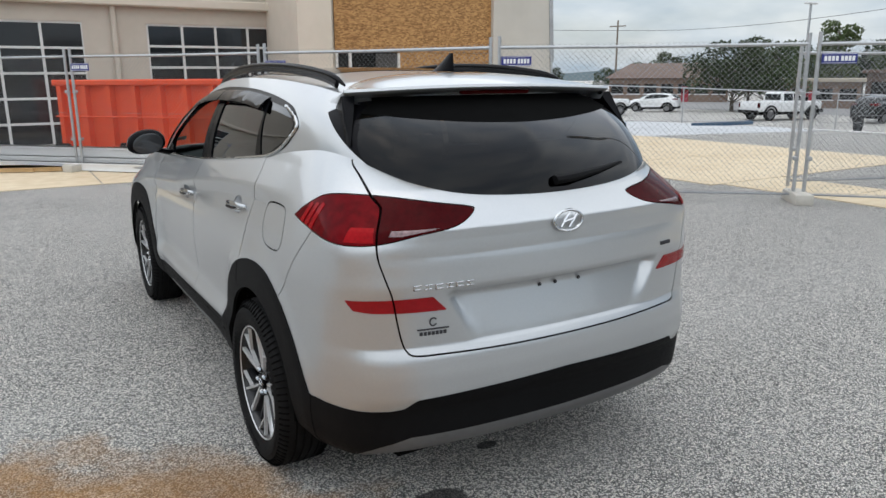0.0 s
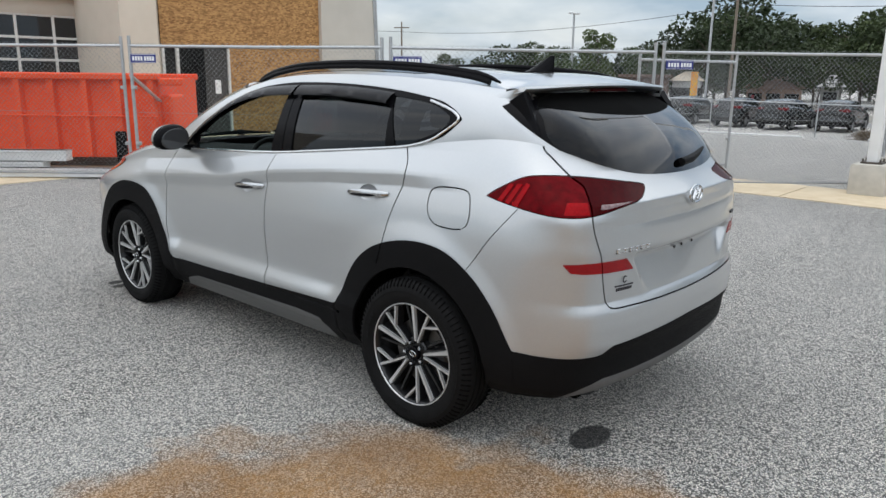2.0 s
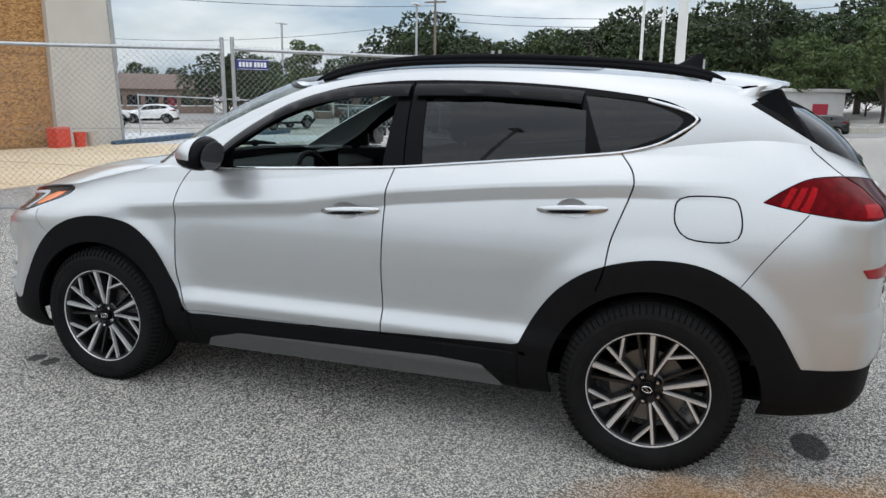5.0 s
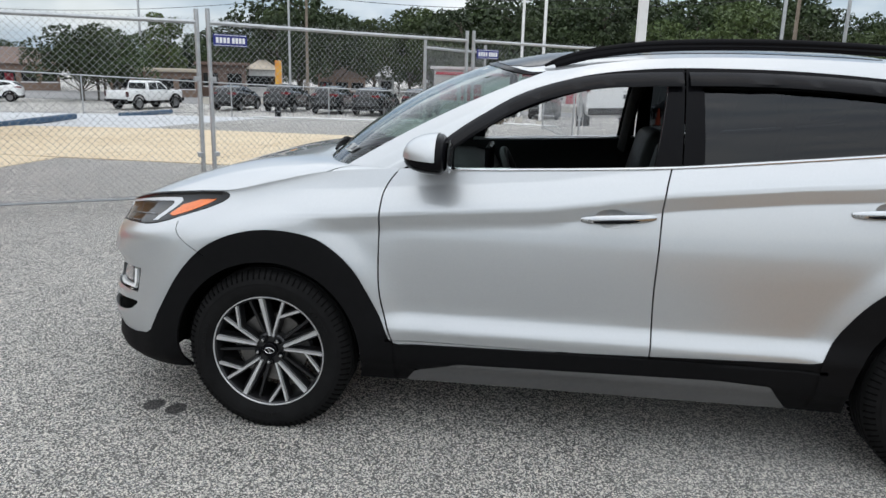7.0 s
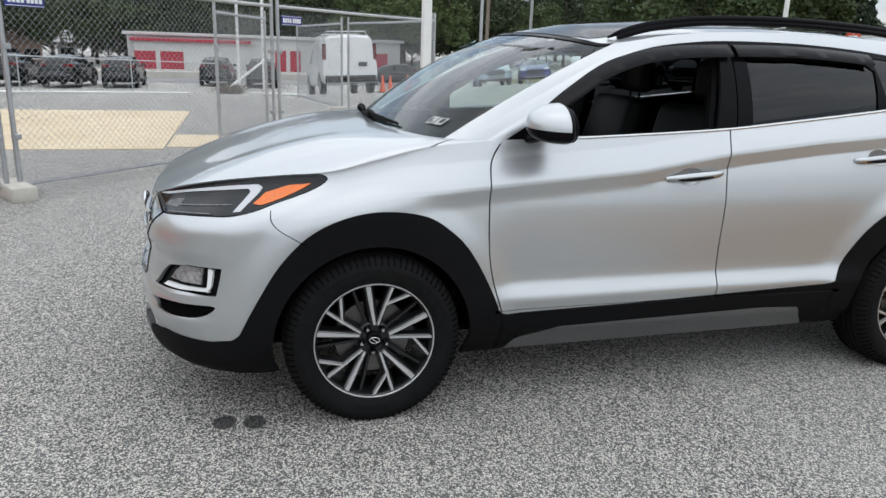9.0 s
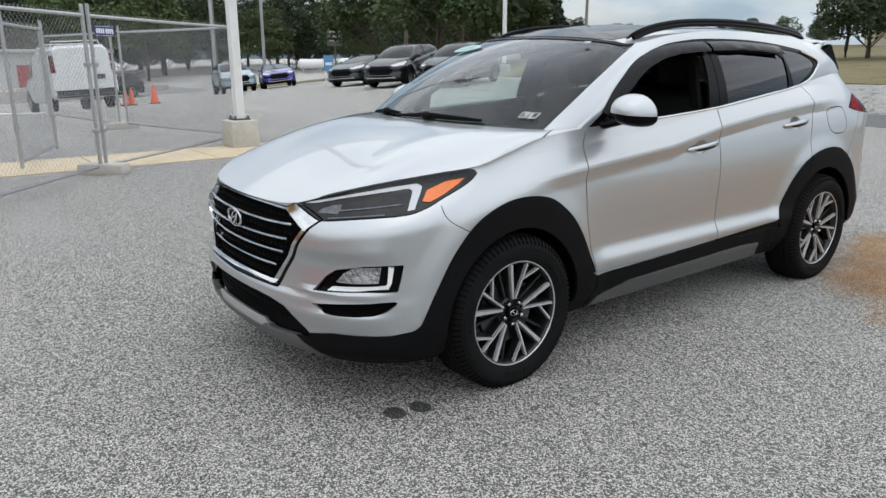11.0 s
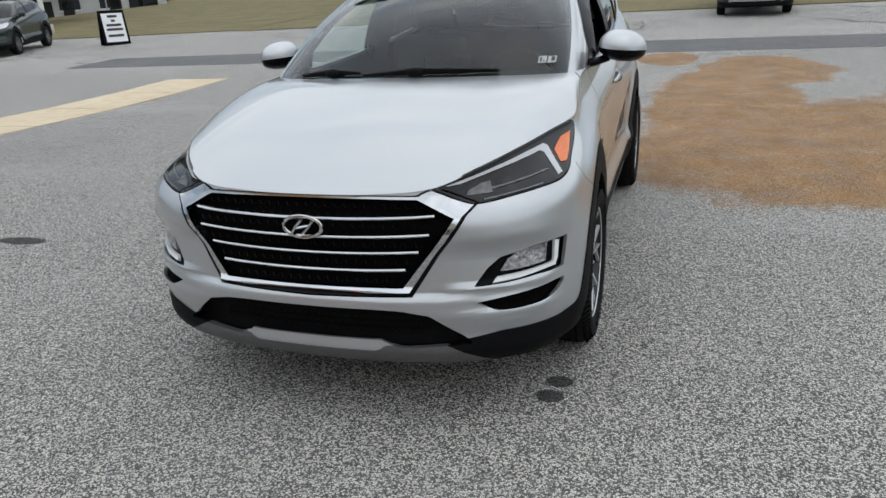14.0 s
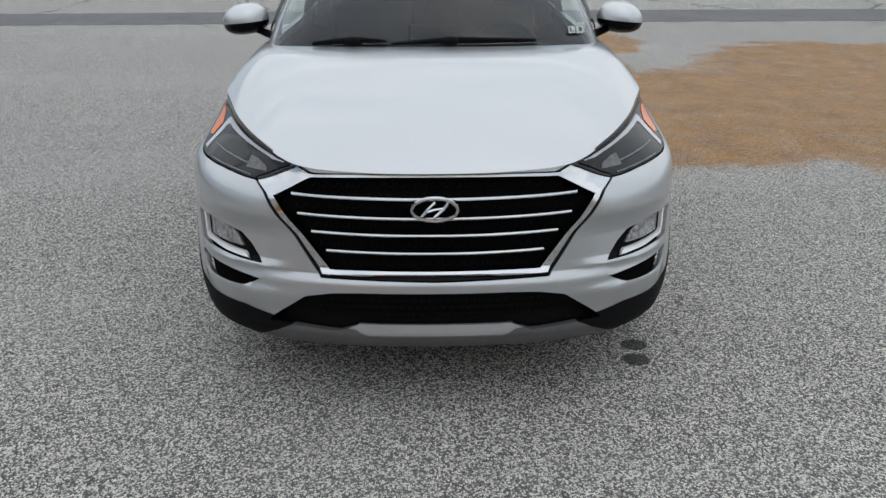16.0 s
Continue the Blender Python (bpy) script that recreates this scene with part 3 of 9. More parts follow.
GAP_C = curve([(4.045, 1.27), (4.07, 1.236), (4.098, 1.188), (4.103, 1.141), (4.084, 1.092), (4.01, .927), (3.987, .804), (3.96, .72)], 5)

_cl = np.vstack([CLAD_LINE[:8], curve(CLAD_LINE[8:19], 8), CLAD_LINE[19:23], curve(CLAD_LINE[23:32], 8), CLAD_LINE[32:]])
clad_z = lambda a: np.interp(a, _cl[:, 0], _cl[:, 1])
lip_z = lambda a: np.interp(a, [p[0] for p in LIP_LINE], [p[1] for p in LIP_LINE])
arch_a = {1.335: 0.0, -1.335: 0.0}
for _c in arch_a:
    _tt = np.linspace(5, 16, 4000)
    arch_a[_c] = float(along(_tt[np.argmin(abs(spline(BASE, _tt)[:, 1] - _c))]))
AF, AR = arch_a[1.335], arch_a[-1.335]
open_f = lambda p: np.hypot(p[:, 0] - AF, p[:, 1] - .335) - .388
open_r = lambda p: np.hypot(p[:, 0] - AR, p[:, 1] - .335) - .402

LOW.cut(open_f)
LOW.cut(open_r)
LOW.cut(lambda p: p[:, 1] - clad_z(p[:, 0]))
LOW.cut(lambda p: p[:, 1] - lip_z(p[:, 0]), lambda p: p[:, 0] > 4.79)
SKID = lambda p: p[:, 0] - (.69 - 2.0 * (p[:, 1] - .215))
LOW.cut(SKID, lambda p: (p[:, 0] < .8) & (p[:, 1] < .36))
SILL_LO = lambda p: p[:, 1] - np.interp(p[:, 0], [2.06, 2.12, 2.3, 3.3, 3.5, 3.6], [.20, .285, .335, .355, .345, .22])
LOW.cut(SILL_LO, lambda p: (p[:, 0] > 2.05) & (p[:, 0] < 3.61))
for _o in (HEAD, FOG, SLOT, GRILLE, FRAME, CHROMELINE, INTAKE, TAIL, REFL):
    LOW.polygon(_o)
for _g in (GAP_A, GAP_B, GAP_C, GATE, FUEL):
    LOW.gap(_g)
LOW.gap(curve([(1.075, .862), (1.15, .80), (1.262, .735)], 4), .0014)
LOW.gap(curve([(4.69, 1.06), (4.58, .93), (4.481, .785)], 4), .0018)
LOW.gap(np.array([(2.02, .425), (3.68, .425)]), .0016)
# dark joints round the lamps and the grille surround
RINGS = [(np.vstack([HEAD, HEAD[:1]]), .0022), (np.vstack([TAIL, TAIL[:1]]), .0018), (FRAME, .0022), (np.vstack([FOG, FOG[:1]]), .0018)]
for _o, _w in RINGS:
    LOW.gap(_o, _w)
# segments inside the lamps
BARS = [np.array([(4.598 + .034 * i, 1.080 - .003 * i), (4.619 + .034 * i, 1.076 - .004 * i), (4.666 + .034 * i, 1.146 + .003 * i), (4.648 + .034 * i, 1.150 + .003 * i)]) for i in range(3)]
STOP = np.array([(4.853, 1.054), (4.943, 1.054), (4.925, 1.097), (4.861, 1.097)])
REVERSE = np.array([(4.978, 1.072), (5.015, 1.072), (5.07, 1.082), (5.134, 1.091), (5.003, 1.089), (4.976, 1.089)])
for _o in (*BARS, STOP, REVERSE):
    LOW.polygon(_o)
DRL = [np.array([(.475, .866), (.68, .902), (.86, .931), (.925, .938), (.946, .928), (.967, .854), (.942, .849), (.918, .913), (.90, .921), (.68, .892), (.54, .868)]),
       np.array([(.66, .842), (.905, .868), (.905, .872), (.66, .847)]), np.array([(.62, .815), (.74, .826), (.86, .836), (.86, .840), (.74, .830), (.62, .819)])]
AMB = np.array([(.980, .878), (.972, .914), (1.03, .942), (1.112, .952), (1.09, .928), (1.053, .897), (1.016, .876)])
LEDS = np.array([(.56, .832), (.66, .834), (.66, .866), (.62, .862), (.57, .846)])
for _o in (*DRL, AMB, LEDS):
    LOW.polygon(_o)
FOGLENS = np.array([(.664, .570), (.696, .607), (.741, .630), (.862, .636), (.850, .575), (.747, .570)])
FOGGUIDE = np.array([(.632, .540), (.654, .554), (.766, .559), (.876, .565), (.886, .570), (.893, .639), (.915, .638), (.904, .575), (.890, .553), (.766, .546)])
for _o in (FOGLENS, FOGGUIDE):
    LOW.polygon(_o)
CUPS = [np.array([(c + .066 * math.cos(t), zc + .038 * math.sin(t)) for t in np.linspace(0, 2 * math.pi, 33)[:-1]]) for c, zc in ((2.862, .960), (3.853, 1.030))]
CUPS_IN = [np.array([(c + f * .066 * math.cos(t), zc + f * .038 * math.sin(t)) for t in np.linspace(0, 2 * math.pi, 25)[:-1]]) for c, zc in ((2.862, .960), (3.853, 1.030)) for f in (.75, .45)]
for _o in (*CUPS, *CUPS_IN):
    LOW.polygon(_o)
LOW.finish()

# side glass outlines: y, z
DLO = np.vstack([curve([(.80, 1.108), (.72, 1.155), (.64, 1.205), (.52, 1.30), (.33, 1.413), (.13, 1.478), (-.07, 1.508), (-.29, 1.521), (-.64, 1.519), (-.97, 1.499), (-1.26, 1.463), (-1.37, 1.432), (-1.447, 1.388), (-1.435, 1.362), (-1.35, 1.297), (-1.19, 1.247)], 5), [(-1.15, 1.2), (-.5, 1.10), (.3, 1.05), (.80, 1.05)]])
G_FRONT = np.vstack([curve([(.60, 1.20), (.54, 1.235), (.41, 1.318), (.21, 1.402), (.02, 1.447), (-.20, 1.463)], 5), [(-.185, 1.32), (-.155, 1.10), (.60, 1.05)]])
G_REAR = np.array([(-.345, 1.10), (-.33, 1.450), (-.65, 1.450), (-.97, 1.438), (-1.015, 1.41), (-1.03, 1.20)])
G_QUART = np.vstack([curve([(-1.005, 1.470), (-1.24, 1.444), (-1.36, 1.402), (-1.385, 1.375), (-1.34, 1.328), (-1.17, 1.258)], 4), [(-1.09, 1.245)]])
UPP.cut(lambda p: inside_distance(p, DLO), use="yz")
UPP.cut(lambda p: p[:, 0] - 5.75, use="sv")
UPP.cut(lambda p: p[:, 1] - .965, lambda p: p[:, 0] < 5.8, use="sv")
UPP.cut(lambda p: p[:, 0] + 1.50 + 1.7 * (1.515 - p[:, 1]), use="yz")
FIN_Y = lambda z: np.interp(z, [1.20, 1.442, 1.505, 1.60], [-2.035, -1.624, -1.74, -1.90])
UPP.cut(lambda p: p[:, 0] - FIN_Y(p[:, 1]), lambda p: p[:, 1] > 1.43, use="yz")
for _o in (G_FRONT, G_REAR, G_QUART):
    UPP.cut(lambda p, o=_o: inside_distance(p, o), use="yz")
UPP.gap(np.array([(-.262, 1.54), (-.262, 1.10)]), .003, use="yz")
RGL = np.vstack([curve([(-.02, 1.12), (-.34, 1.165), (-.53, 1.215), (-.615, 1.27), (-.632, 1.33), (-.60, 1.40), (-.555, 1.452), (-.44, 1.485), (-.02, 1.51)], 5), [(.3, 1.51), (.3, 1.12)]])
UPP.cut(lambda p: inside_distance(p, RGL), lambda p: p[:, 1] > 1.0, use="xz")
# upper part of the glass, blackened for the spoiler's shade and reflection
UPP.cut(lambda p: p[:, 1] - 1.40 - .03 * (p[:, 0] / .5) ** 2, lambda p: p[:, 1] > 1.36, use="xz")
UPP.finish()

HOODGAP = curve([(-.815, 1.36), (-.80, 1.18), (-.788, 1.11), (-.764, 1.045), (-.735, .99), (-.70, .93)], 5)
BON.gap(HOODGAP, .0028)
bon_len = lambda s: np.linalg.norm(spline(COWL + RIM[9:], s) - spline(RIM, s), axis=-1)
BON.cut(lambda p: p[:, 1] - .0085 / np.maximum(bon_len(p[:, 0]), .05), lambda p: p[:, 0] > 2.6, use="sv")
BON.finish()
ROOFPANE = np.array([(.1, .53), (-.34, .50), (-.46, .43), (-.497, .35), (-.50, .2), (-.50, -.98), (-.47, -1.03), (.1, -1.05)])
TOP.polygon(ROOFPANE)
TOP.gap(np.array([(.1, -.10), (-.52, -.10)]), .003)
TOP.finish()

near_a = lambda skin, c, w=.0035: side_distance(skin.q, np.asarray(c, float))[1] < w
within = lambda skin, o, use=None: inside_distance(skin.q if use is None else skin.mid[:, use], np.asarray(o, float)) < 0

# throw away the openings and the joints
LOW.take((open_f(LOW.q) < 0) | (open_r(LOW.q) < 0))
tail_mask = within(LOW, TAIL)
for _g, _w in ((GAP_A, .003), (GAP_B, .003), (GAP_C, .003), (GATE, .003), (FUEL, .003)):
    LOW.take(side_distance(LOW.q, _g)[1] < _w)
LOW.take(side_distance(LOW.q, curve([(1.075, .862), (1.15, .80), (1.262, .735)], 4))[1] < .0014)
LOW.take((side_distance(LOW.q, curve([(4.69, 1.06), (4.58, .93), (4.481, .785)], 4))[1] < .0014) & ~tail_mask)
LOW.take(side_distance(LOW.q, np.array([(2.02, .425), (3.68, .425)]))[1] < .0016)

a, z = LOW.q[:, 0], LOW.q[:, 1]
gate_side = lambda p: side_distance(p, GATE)[0] > 0
for _o, _w in RINGS:
    LOW.take(side_distance(LOW.q, _o)[1] < _w)
# lamps
headlamp_bits = [("amber_reflector", within(LOW, AMB), AMBER, .002, "amber side reflector"), ("light_guide", within(LOW, DRL[0]), WHITEGUIDE, .002, "pale light guide"), *[("inner_guide", within(LOW, d), LAMPGREY, .002, "grey inner light guide") for d in DRL[1:]],
                 ("indicator", within(LOW, LEDS), LAMPGREY, .001, "grey indicator segment"), ("housing", within(LOW, HEAD), LAMPBLACK, 0, "black lamp housing under clear lens")]
tail_bits = [("light_bar", within(LOW, BARS[0]), REDBRIGHT, .002, "bright red light bar"), ("light_bar", within(LOW, BARS[1]), REDBRIGHT, .002, "bright red light bar"), ("light_bar", within(LOW, BARS[2]), REDBRIGHT, .002, "bright red light bar"),
             ("brake_light", within(LOW, STOP), REDBRIGHT, .001, "bright red brake light segment"), ("outer_lens", tail_mask & (side_distance(LOW.q, GATE)[0] < 0), RED, 0, "deep red lens")]
gate_lamp_bits = [("reversing_light", within(LOW, REVERSE), REVERSEGLASS, .001, "clear reversing light"), ("inner_lens", tail_mask, REDDARK, 0, "dark red lens")]
if np.mean(a[tail_mask & (side_distance(LOW.q, GATE)[0] < 0)]) > 4.95:
    tail_bits[-1] = ("outer_lens", tail_mask & (side_distance(LOW.q, GATE)[0] > 0), RED, 0, "deep red lens")
refl_mask = within(LOW, REFL)
fog_bits = [("lens", within(LOW, FOGLENS), FOGGLASS, -.012, "clear fog lamp lens"), ("light_guide", within(LOW, FOGGUIDE), FOGWHITE, -.006, "white daytime running light strip"), ("bezel", within(LOW, FOG), GLOSSBLACK, -.020, "gloss black bezel")]


def both(name, skins, material, label="", push=0.0, flange=.014, parent=None, parents=None):
    """One panel on each side of the car."""
    made = []
    for i, side in enumerate("LR"):
        made.append(panel(name, skins, material, parents[i] if parents else (parent or car), side, flange, push, label))
    return made


def group_of(name, label, bits):
    holders = []
    for side in "LR":
        h = new(name)
        h.empty_display_size = .05
        h.parent = car
        tagged(h, label)
        holders.append(h)
    for nm, mask, mt, push, lb in bits:
        got = LOW.take(mask)
        if len(got):
            both(nm, [(LOW, got)], mt, lb, push, .012, parents=holders)
    return holders


group_of("headlamp", "black headlamp with white light guide", headlamp_bits)
tail_holders = group_of("tail_lamp", "dark red tail lamp", tail_bits + gate_lamp_bits)
both("rear_reflector", [(LOW, LOW.take(refl_mask))], REFLECTOR, "long red reflector strip", .003)
group_of("fog_lamp", "fog lamp with white light strip in gloss black bezel", fog_bits)
both("air_slot", [(LOW, LOW.take(within(LOW, SLOT)))], UNDER, "black bumper slot", -.022)

# grille
grille = new("grille")
grille.parent = car
tagged(grille, "black grille with four chrome bars and chrome surround")
panel("mesh_panel", [(LOW, LOW.take(within(LOW, GRILLE)))], UNDER, grille, "C", .0, -.038)
# outer strip coloured dark to paint the shaded bevel of the chrome
panel("surround_edge", [(LOW, LOW.take(within(LOW, FRAME) & ~within(LOW, CHROMELINE)))], SMOKE, grille, "C", .03, .002, "edge of the surround, coloured dark like a shaded bevel")
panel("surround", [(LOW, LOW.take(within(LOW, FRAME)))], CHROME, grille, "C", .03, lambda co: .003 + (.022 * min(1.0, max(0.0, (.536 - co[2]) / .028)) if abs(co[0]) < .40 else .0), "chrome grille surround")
panel("lower_intake", [(LOW, LOW.take(within(LOW, INTAKE)))], CLAD, car, "C", .0, -.045, "black lower air intake")

below = z < clad_z(a)
panel("skid_plate", [(LOW, LOW.take(below & (SKID(LOW.q) < 0)))], SATIN, car, "C", .03, .004, "satin grey front skid plate")
both("front_wheel_trim", [(LOW, LOW.take(below & (a < 2.035)))], CLAD, "grained black front wheel arch trim", .004)
sill_lo = LOW.take(below & (a < 3.62) & (a > 2.0) & (SILL_LO(LOW.q) < 0) & (a > 2.06))
both("sill_strip", [(LOW, sill_lo)], SATIN, "satin grey sill strip", .004)
both("sill_trim", [(LOW, LOW.take(below & (a < 3.665)))], CLAD, "grained black sill trim", .003)
panel("rear_skid_plate", [(LOW, LOW.take(below & (a > 4.8) & (z < lip_z(a))))], SATIN, car, "C", .03, .002, "satin grey rear skid plate")
both("rear_wheel_trim", [(LOW, LOW.take(below & (a < 4.70)))], CLAD, "grained black rear wheel arch trim", .004)
panel("rear_lower_bumper", [(LOW, LOW.take(below))], CLAD, car, "C", .02, .002, "grained black lower rear bumper")

# painted panels
bumper_f = LOW.take((a < np.interp(z, [.3, .735, .80, .862, 1.0], [1.28, 1.262, 1.15, 1.075, 1.0])))
panel("front_bumper", [(LOW, bumper_f)], PAINT, car, "C", .014)
fender = LOW.take(a < np.interp(z, [.40, .495, .644, .852, .985, 1.045, 1.10, 1.13], [2.039, 2.008, 1.974, 1.969, 1.972, 1.99, 2.03, 2.06]))
_side = side_distance(BON.q, HOODGAP)[0] * np.sign(side_distance(np.array([[-.786, 1.04]]), HOODGAP)[0])
BON.take(side_distance(BON.q, HOODGAP)[1] < .0028)
BON.take((BON.s[:, 1] < .0085 / np.maximum(bon_len(BON.s[:, 0]), .05)) & (BON.s[:, 0] > 2.6) & ~((_side > 0) & (BON.mid[:, 1] < 1.36)))
fender_top = BON.take((_side > 0) & (BON.mid[:, 1] < 1.36))
cups = [LOW.take(within(LOW, c)) for c in CUPS]
door_f = LOW.take(a < np.interp(z, [.42, .54, .686, .855, 1.035, 1.145, 1.18], [3.04, 3.042, 3.037, 3.041, 3.048, 3.07, 3.085]))
door_r = LOW.take(a < np.interp(z, [.72, .804, .927, 1.092, 1.141, 1.188, 1.236, 1.27], [3.96, 3.987, 4.01, 4.084, 4.103, 4.098, 4.07, 4.045]))
fuel = LOW.take(within(LOW, FUEL))
gate_mask = LOW.left & (a > np.interp(z, [.66, .672, .69, .731, .807, .876, .931, .991, 1.048, 1.14, 1.162, 1.186, 1.244, 1.29, 1.34], [5.3, 5.10, 5.066, 5.047, 5.031, 5.019, 4.999, 4.976, 4.954, 4.915, 4.895, 4.864, 4.812, 4.775, 4.80])) & (z > .666)
gate = LOW.take(gate_mask)
bumper_r = LOW.take((a > np.interp(z, [.4, .785, .93, 1.06], [4.46, 4.481, 4.58, 4.69])) & (z < 1.06))
panel("rear_bumper", [(LOW, bumper_r)], PAINT, car, "C", .014)
both("fuel_flap", [(LOW, fuel)], PAINT, "silver fuel flap")
quarter = LOW.take(np.ones(len(LOW.faces), bool))

gapB = side_distance(UPP.mid[:, 1:], np.array([(-.262, 1.54), (-.262, 1.10)]))[1] < .003
ws = UPP.take((UPP.s[:, 0] < 5.75) & (UPP.s[:, 1] < .965))
header = UPP.take(UPP.s[:, 0] < 5.75)
in_dlo = inside_distance(UPP.mid[:, 1:], DLO) < 0
UPP.take(in_dlo & gapB)
UPP.take(inside_distance(UPP.mid[:, 1:], G_FRONT) < 0)
glass_r = UPP.take((inside_distance(UPP.mid[:, 1:], G_REAR) < 0))
glass_q = UPP.take((inside_distance(UPP.mid[:, 1:], G_QUART) < 0))
rear_zone = (UPP.mid[:, 1] + 1.50 + 1.7 * (1.515 - UPP.mid[:, 2]) < 0) & ((UPP.mid[:, 1] < FIN_Y(UPP.mid[:, 2])) | (abs(UPP.mid[:, 0]) < .5))
rear_glass = UPP.take(rear_zone & (inside_distance(UPP.mid[:, [0, 2]], RGL) < 0))
rear_trim = UPP.take(rear_zone)
rear_shade_band = np.array([i for i in rear_glass if UPP.mid[i, 2] > 1.40 + .03 * (UPP.mid[i, 0] / .5) ** 2], int)
rear_glass = np.setdiff1d(rear_glass, rear_shade_band)
pillar_f = UPP.take(in_dlo & (UPP.mid[:, 1] > -.262))
pillar_r = UPP.take(in_dlo)
frame_up = UPP.take(np.ones(len(UPP.faces), bool))
bonnet = BON.take(np.ones(len(BON.faces), bool))
TOP.take(side_distance(TOP.q, np.array([(.1, -.10), (-.52, -.10)]))[1] < .003)
pane = TOP.take(within(TOP, ROOFPANE))
roof = TOP.take(np.ones(len(TOP.faces), bool))

panel("bonnet", [(BON, bonnet)], PAINT, car, "C", .016, .0)
both("front_fender", [(LOW, fender), (BON, fender_top)], PAINT)
front_doors = both("front_door", [(LOW, door_f)], PAINT, "silver front door with window lowered")
rear_doors = both("rear_door", [(LOW, door_r)], PAINT)
both("quarter_panel", [(LOW, quarter), (UPP, frame_up)], PAINT, flange=.010)
for _i, (_d, _c) in enumerate(((front_doors, CUPS[0]), (rear_doors, CUPS[1]))):
    _mid = _c.mean(0)
    _yz = LOW.mid[cups[_i]].mean(0)
    both("handle_cup", [(LOW, cups[_i])], PAINT, "recessed cup behind the handle", lambda co, m=_yz: -.024 * max(0.0, 1 - ((co[1] - m[1]) / .066) ** 2 - ((co[2] - m[2]) / .038) ** 2), .0, parents=_d)
both("door_pillar_trim", [(UPP, pillar_f)], GLOSSBLACK, "black door frame trim", parents=front_doors)
both("door_pillar_trim", [(UPP, pillar_r)], GLOSSBLACK, "black door frame trim", parents=rear_doors)
both("rear_side_window", [(UPP, glass_r)], PRIVACY, "dark tinted glass", -.006, .0, parents=rear_doors)
both("quarter_window", [(UPP, glass_q)], PRIVACY, "dark tinted quarter glass", -.004, .0)
tailgate = panel("tailgate", [(LOW, gate)], PAINT, car, "C", .014)
panel("rear_window", [(UPP, rear_glass)], REARGLASS, tailgate, "C", .0, .001, "dark tinted rear glass")
# matte black paints the spoiler's shade and dark reflection on the glass
panel("rear_window_band", [(UPP, rear_shade_band)], UNDER, tailgate, "C", .0, .0015, "black band painting the spoiler's dark reflection in the glass")
both("rear_window_trim", [(UPP, rear_trim)], GLOSSBLACK, "gloss black trim beside the rear glass", .0, .006, parents=[tailgate, tailgate])
panel("windscreen", [(UPP, ws)], WINDSCREEN, car, "C", .0, -.004, "clear windscreen")
panel("roof_panel", [(TOP, roof)], PAINT, car, "C", .008)
panel("windscreen_header", [(UPP, header)], GLOSSBLACK, car, "C", .004, .0, "black edge of the roof glass")
panel("glass_roof", [(TOP, pane)], ROOFGLASS, car, "C", .004, .002, "black panoramic roof glass")


# ---- inside and under the body ----
def inner_shell():
    """Dark liner a little inside the body, open at the windows and the wheels."""
    bm = bmesh.new()
    s = stations(0, 20, 90)
    v = np.linspace(0, 1, 16)
    p, S, V = grid(lower_skin, s, v)
    q = p.copy()
    tng = spline(BASE, S + .01) - spline(BASE, S - .01)
    tng /= np.linalg.norm(tng, axis=-1, keepdims=True)
    q[..., 0] += tng[..., 1] * .055
    q[..., 1] -= tng[..., 0] * .055
    q[..., 2] -= .012
    q[..., 0] = np.maximum(q[..., 0], 0)
    for k in (-1, 1):
        grid_v = [[bm.verts.new((q[i, j, 0] * k, q[i, j, 1], q[i, j, 2])) for j in range(q.shape[1])] for i in range(q.shape[0])]
        for i in range(q.shape[0] - 1):
            for j in range(q.shape[1] - 1):
                c = (q[i, j] + q[i + 1, j + 1]) / 2
                if min(math.hypot(c[1] - 1.335, c[2] - .335), math.hypot(c[1] + 1.335, c[2] - .335)) < .43:
                    continue
                bm.faces.new((grid_v[i][j], grid_v[i + 1][j], grid_v[i + 1][j + 1], grid_v[i][j + 1]))
    bmesh.ops.remove_doubles(bm, verts=bm.verts, dist=1e-5)
    return bm


part("inner_liner", inner_shell(), INNER, car, "dark inner liner")
_bm = bmesh.new()
add_box(_bm, (-.62, -2.05, .24), (.62, 2.08, .30), .03)
add_box(_bm, (-.80, -.86, .24), (.80, .86, .32), .03)
for _x in (-.22, .22):
    add_box(_bm, (_x - .06, -1.9, .20), (_x + .06, 1.5, .25), .02)
part("underbody", _bm, UNDER, car, "black underbody")
for _cy, _r in ((1.335, .40), (-1.335, .415)):
    for _k in (-1, 1):
        _bm = bmesh.new()
        rings = []
        for x in (.875, .60, .56):
            rr = _r if x > .57 else .05
            rings.append([_bm.verts.new((_k * x, _cy + rr * math.cos(t), .335 + rr * math.sin(t))) for t in np.linspace(.0, math.pi, 25)])
        for r0, r1 in zip(rings, rings[1:]):
            for i in range(24):
                _bm.faces.new((r0[i], r0[i + 1], r1[i + 1], r1[i]))
        part("wheel_arch_liner", _bm, UNDER, car, "black wheel arch liner")


# ---- wheels ----
def wheel_holder():
    h = new("wheel")
    h.empty_display_size = .1
    h.parent = car
    return tagged(h, "two-tone alloy wheel with all-season tyre")


